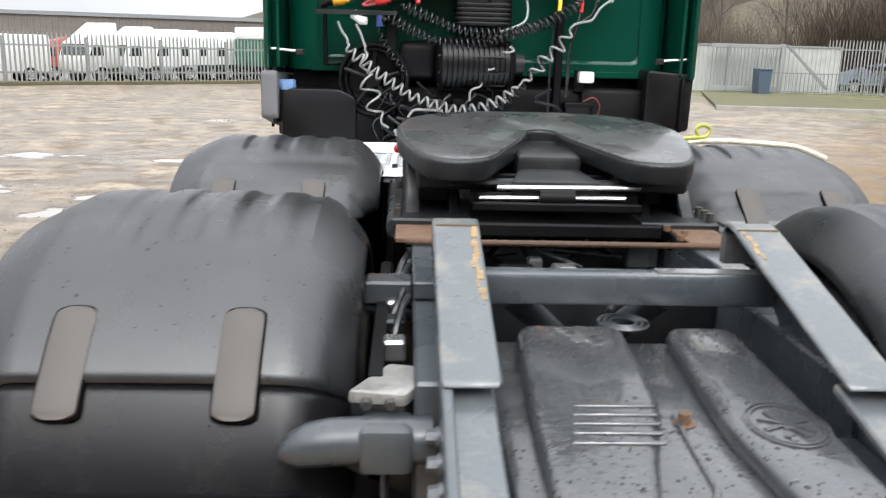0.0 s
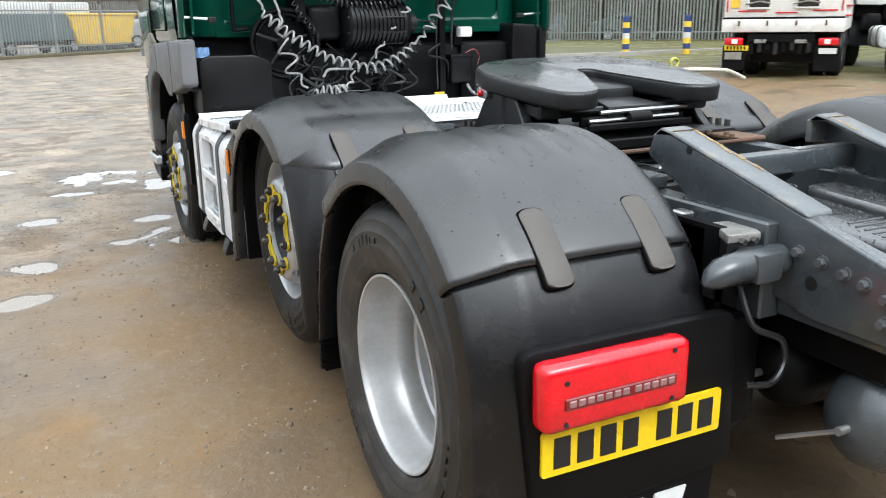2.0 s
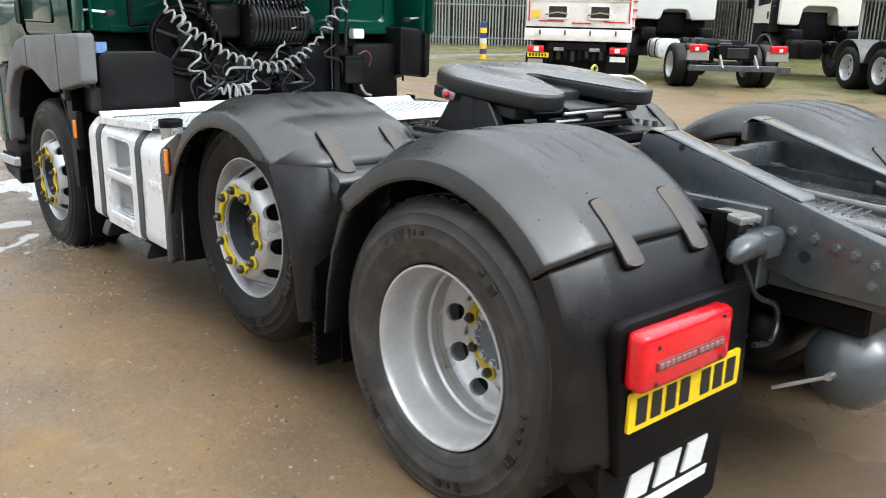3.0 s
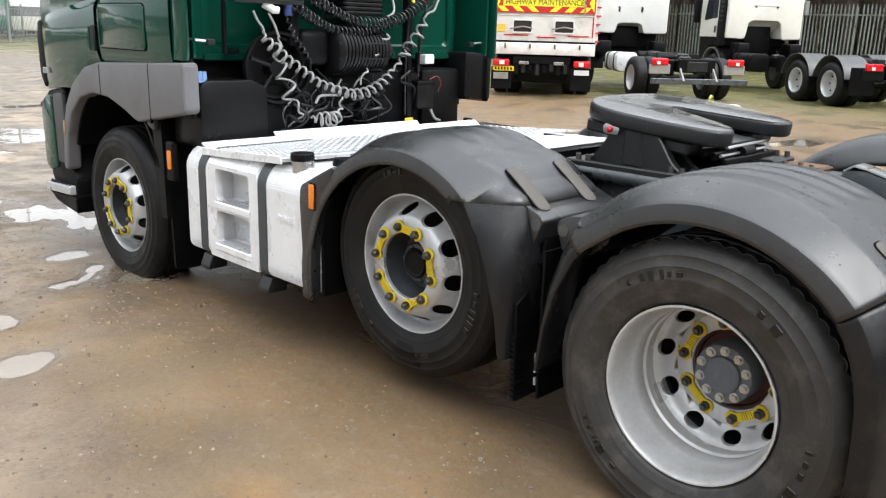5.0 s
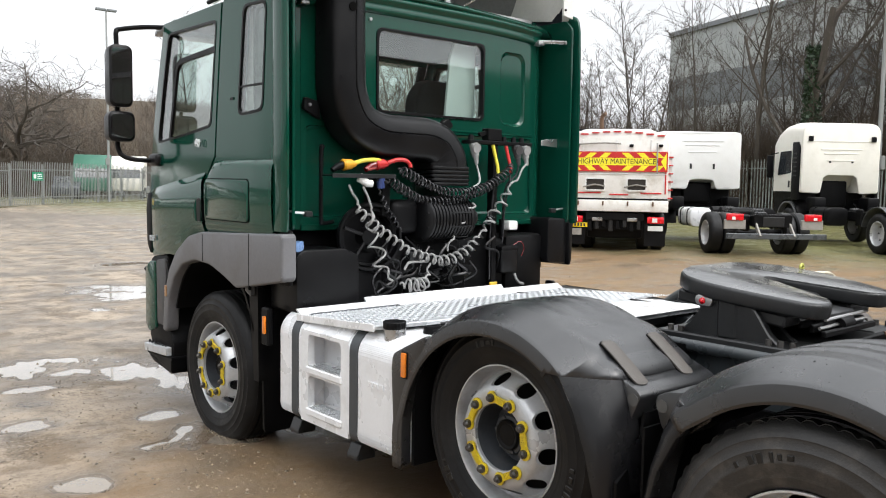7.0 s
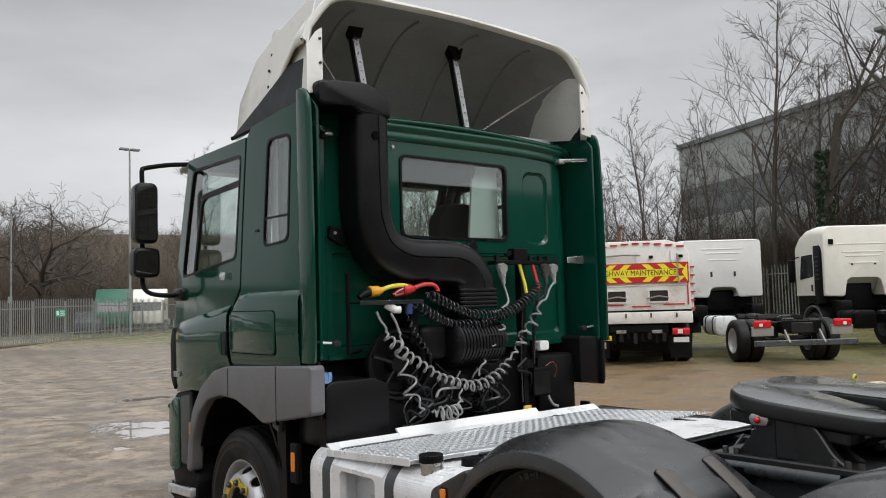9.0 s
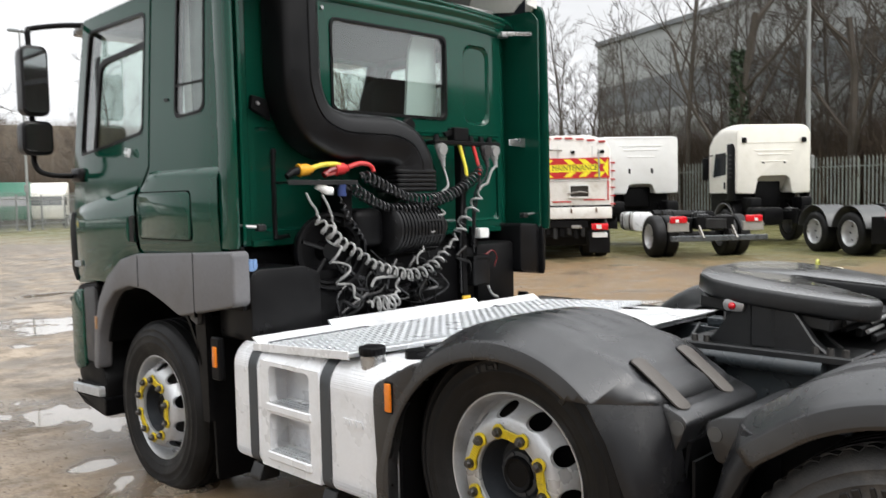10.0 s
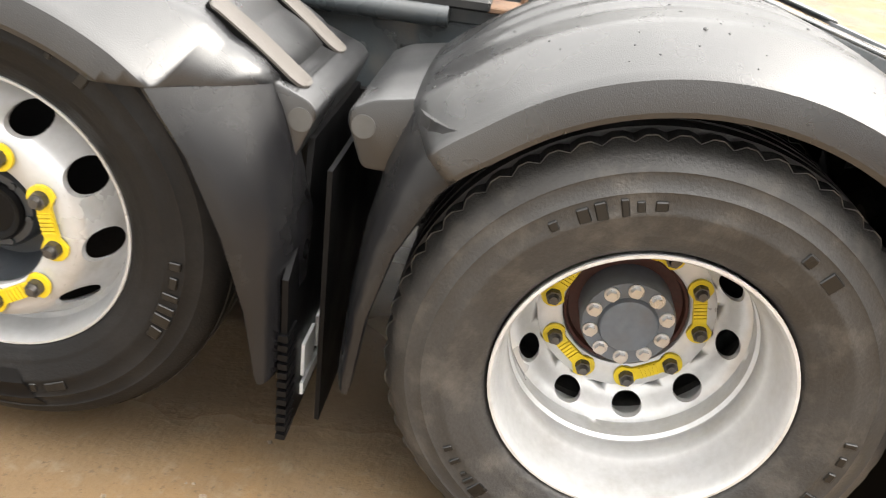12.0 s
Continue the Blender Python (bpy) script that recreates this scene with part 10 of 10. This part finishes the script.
# low concrete kerb in front of the grass verge
kerb = part("kerb", prism([(0, 0.0), (0.22, 0.0), (0.20, 0.16), (0.02, 0.16)], "yz", 1.4, 16, 0.01, 1), CONCRETE, None)
kerb.matrix_basis = pose(7.5, 23.0, -0.02, 0, 0, -3)
tagged(kerb, "low brown concrete kerb before the grass verge", "kerb", kind="structure")
verge = part("verge", prism([(9.0, 23.2), (23.5, 22.3), (34.0, 12.0), (34.0, 24.5), (21.8, 36.8), (13.2, 36.8)], "xy", -0.05, 0.11), GRASS, None, smooth=False)
tagged(verge, "rough mossy grass verge under the palisade", "grass", kind="structure")


# ---- distance ----
def hill(name, label, cx, cy, ln, depth, h, turn, seed, material):
    rings = []
    for i in range(40):
        u = i / 39
        prof = math.sin(math.pi * u) ** 0.6
        r = []
        for j in range(12):
            v = j / 11
            z = h * prof * math.sin(math.pi * min(1, v * 0.5 + 0.0)) * (1 + 0.25 * noise.noise((u * 6, v * 3, seed)))
            r.append(((u - 0.5) * ln, v * depth, z - 0.3))
        rings.append(r)
    ob = part(name, loft(rings, False), material, None, m=pose(cx, cy, 0, 0, 0, turn))
    return tagged(ob, label, "hillside", kind="structure")


SCRUB = mat("brown_wooded_bank", (0.070, 0.056, 0.036), 0.95, vary=0.5, scale=0.25, fine=2.2, bump=0.3, bump_scale=0.8, dirt=(0.11, 0.10, 0.06), dirt_amount=0.6, dirt_scale=0.12)
hill("far_bank", "brown wooded bank beyond the yard", 46, 80, 150, 60, 13.5, 8, 2, SCRUB)
hill("far_hill", "pale brown hillside on the horizon", 120, 150, 300, 120, 22, -25, 4, SCRUB)
# south and west banks are out of view, added to darken reflections
hill("reflect_bank_south", "unseen wooded bank behind the camera, darkens reflections", 0, -48, 160, 40, 13.0, 180, 12, SCRUB)
hill("reflect_bank_west", "unseen low bank beside the yard, darkens reflections", -62, 0, 150, 40, 7.0, 90, 14, SCRUB)
hill("wood_bank", "dark wooded bank behind the gate", 42, 62, 90, 40, 11, -38, 6, SCRUB)
spots = [(2 + 1.5 * k + rnd.uniform(-1, 1), 64 + 0.2 * k + rnd.uniform(0, 6), 1.6) for k in range(20)] + [(-4 + 2.6 * k + rnd.uniform(-1, 1), 74 + 0.45 * k + rnd.uniform(0, 6), 1.6) for k in range(34)]
thicket("far_scrub", "brown leafless scrub along the far bank", spots, 7.5, TWIGS, 18, per=170, size=1.5)


def bank_rise(x, y):
    """Height of the far bank's slope."""
    dx, dy = x - 46, y - 80
    c, q = math.cos(radians(8)), math.sin(radians(8))
    u, v = (dx * c + dy * q) / 150 + 0.5, (dy * c - dx * q) / 60
    return 13.5 * max(0.0, math.sin(math.pi * min(1, max(0, u)))) ** 0.6 * math.sin(math.pi / 2 * min(1.0, max(0.0, v))) - 0.5


spots = [(rnd.uniform(-4, 60), rnd.uniform(80, 128), 3.0) for k in range(95)]
# bank twigs paler than the near scrub: distance haze is in the colour
thicket("bank_scrub", "brown leafless wood covering the far bank", spots, 3.6, mat("hazed_brown_twigs", (0.135, 0.106, 0.080), 0.9, vary=0.4, scale=0.3, fine=3), 28, per=200, size=1.3, rise=bank_rise)
for k in range(44):
    x, y = -8 + 1.8 * k + rnd.uniform(-1, 1), 77 + 0.3 * k + rnd.uniform(0, 10)
    plant(rnd.choice(TREES[1:]), x, y, rnd.uniform(0.6, 0.95), rnd.uniform(0, 360), "distant leafless tree on the bank", "trees on the far bank")
for k in range(14):
    plant(rnd.choice(TREES), 20 + k * 2.4 + rnd.uniform(-1, 1), 47 - k * 0.6 + rnd.uniform(0, 6), rnd.uniform(0.7, 0.95), rnd.uniform(0, 360), "slender leafless tree behind the gate", "trees behind the palisade")


def ivy(x, y, h, r, n, seed):
    rn = random.Random(seed)
    v, f = [], []
    for k in range(n):
        z = rn.uniform(0.2, h)
        a = rn.uniform(0, 6.28)
        rr = r * (1 - 0.5 * z / h) * rn.uniform(0.5, 1.1)
        p = Vector((x + rr * math.cos(a), y + rr * math.sin(a), z))
        s = rn.uniform(0.05, 0.11)
        u, w = Vector((rn.uniform(-1, 1), rn.uniform(-1, 1), rn.uniform(-1, 1))) * s, Vector((rn.uniform(-1, 1), rn.uniform(-1, 1), rn.uniform(-1, 1))) * s
        b = len(v)
        v += [p - u, p + w, p + u, p - w]
        f.append((b, b + 1, b + 2, b + 3))
    me = bpy.data.meshes.new("ivy")
    me.from_pydata(v, [], f)
    me.materials.append(IVY)
    return tagged(new("ivy", me), "dark green ivy climbing a bare trunk", "ivy", kind="stuff")


ivy(33.2, 16.6, 8.0, 0.6, 2600, 1)
ivy(36.0, 6.5, 6.5, 1.2, 2600, 2)
ivy(36.5, 1.0, 6.0, 1.4, 2600, 3)
ivy(37.0, -3.5, 5.5, 1.2, 2000, 4)

# ---- fences ----
fence("palisade_fence", (33.4, -16), (33.6, 23.5), 2.9, GREEN_FENCE_GREY, "weathered grey steel palisade fence bay", "palisade bays")
fence("palisade_fence", (33.6, 23.5), (21.5, 36.3), 2.5, GREEN_FENCE_GREY, "weathered grey steel palisade fence bay", "palisade bays")
fence("palisade_fence", (21.5, 36.3), (16.5, 36.6), 2.4, GALV, "galvanised steel palisade fence bay", "palisade bays")
fence("palisade_fence", (-22, 19.5), (-3, 36.4), 1.78, GALV, "galvanised steel palisade fence bay", "palisade bays")
fence("palisade_fence", (-3, 36.4), (24, 60.5), 2.35, GALV, "galvanised steel palisade fence bay", "palisade bays")


# low mossy kerb at the foot of the galvanised fence
kb = prism([(0, -0.25), (61.6, -0.25), (61.6, 0.35), (0, 0.35)], "xy", -0.08, 0.13, 0.02, 1)
tagged(part("fence_kerb", kb, mat("mossy_kerb_concrete", (0.10, 0.085, 0.05), 0.8, vary=0.35, scale=1.2, fine=20, bump=0.01, dirt=(0.05, 0.07, 0.02), dirt_amount=0.8, dirt_scale=1.5), None, m=pose(-22, 19.35, 0, 0, 0, math.degrees(math.atan2(41, 46)))), "low mossy kerb at the foot of the palisade", "kerb", kind="structure")
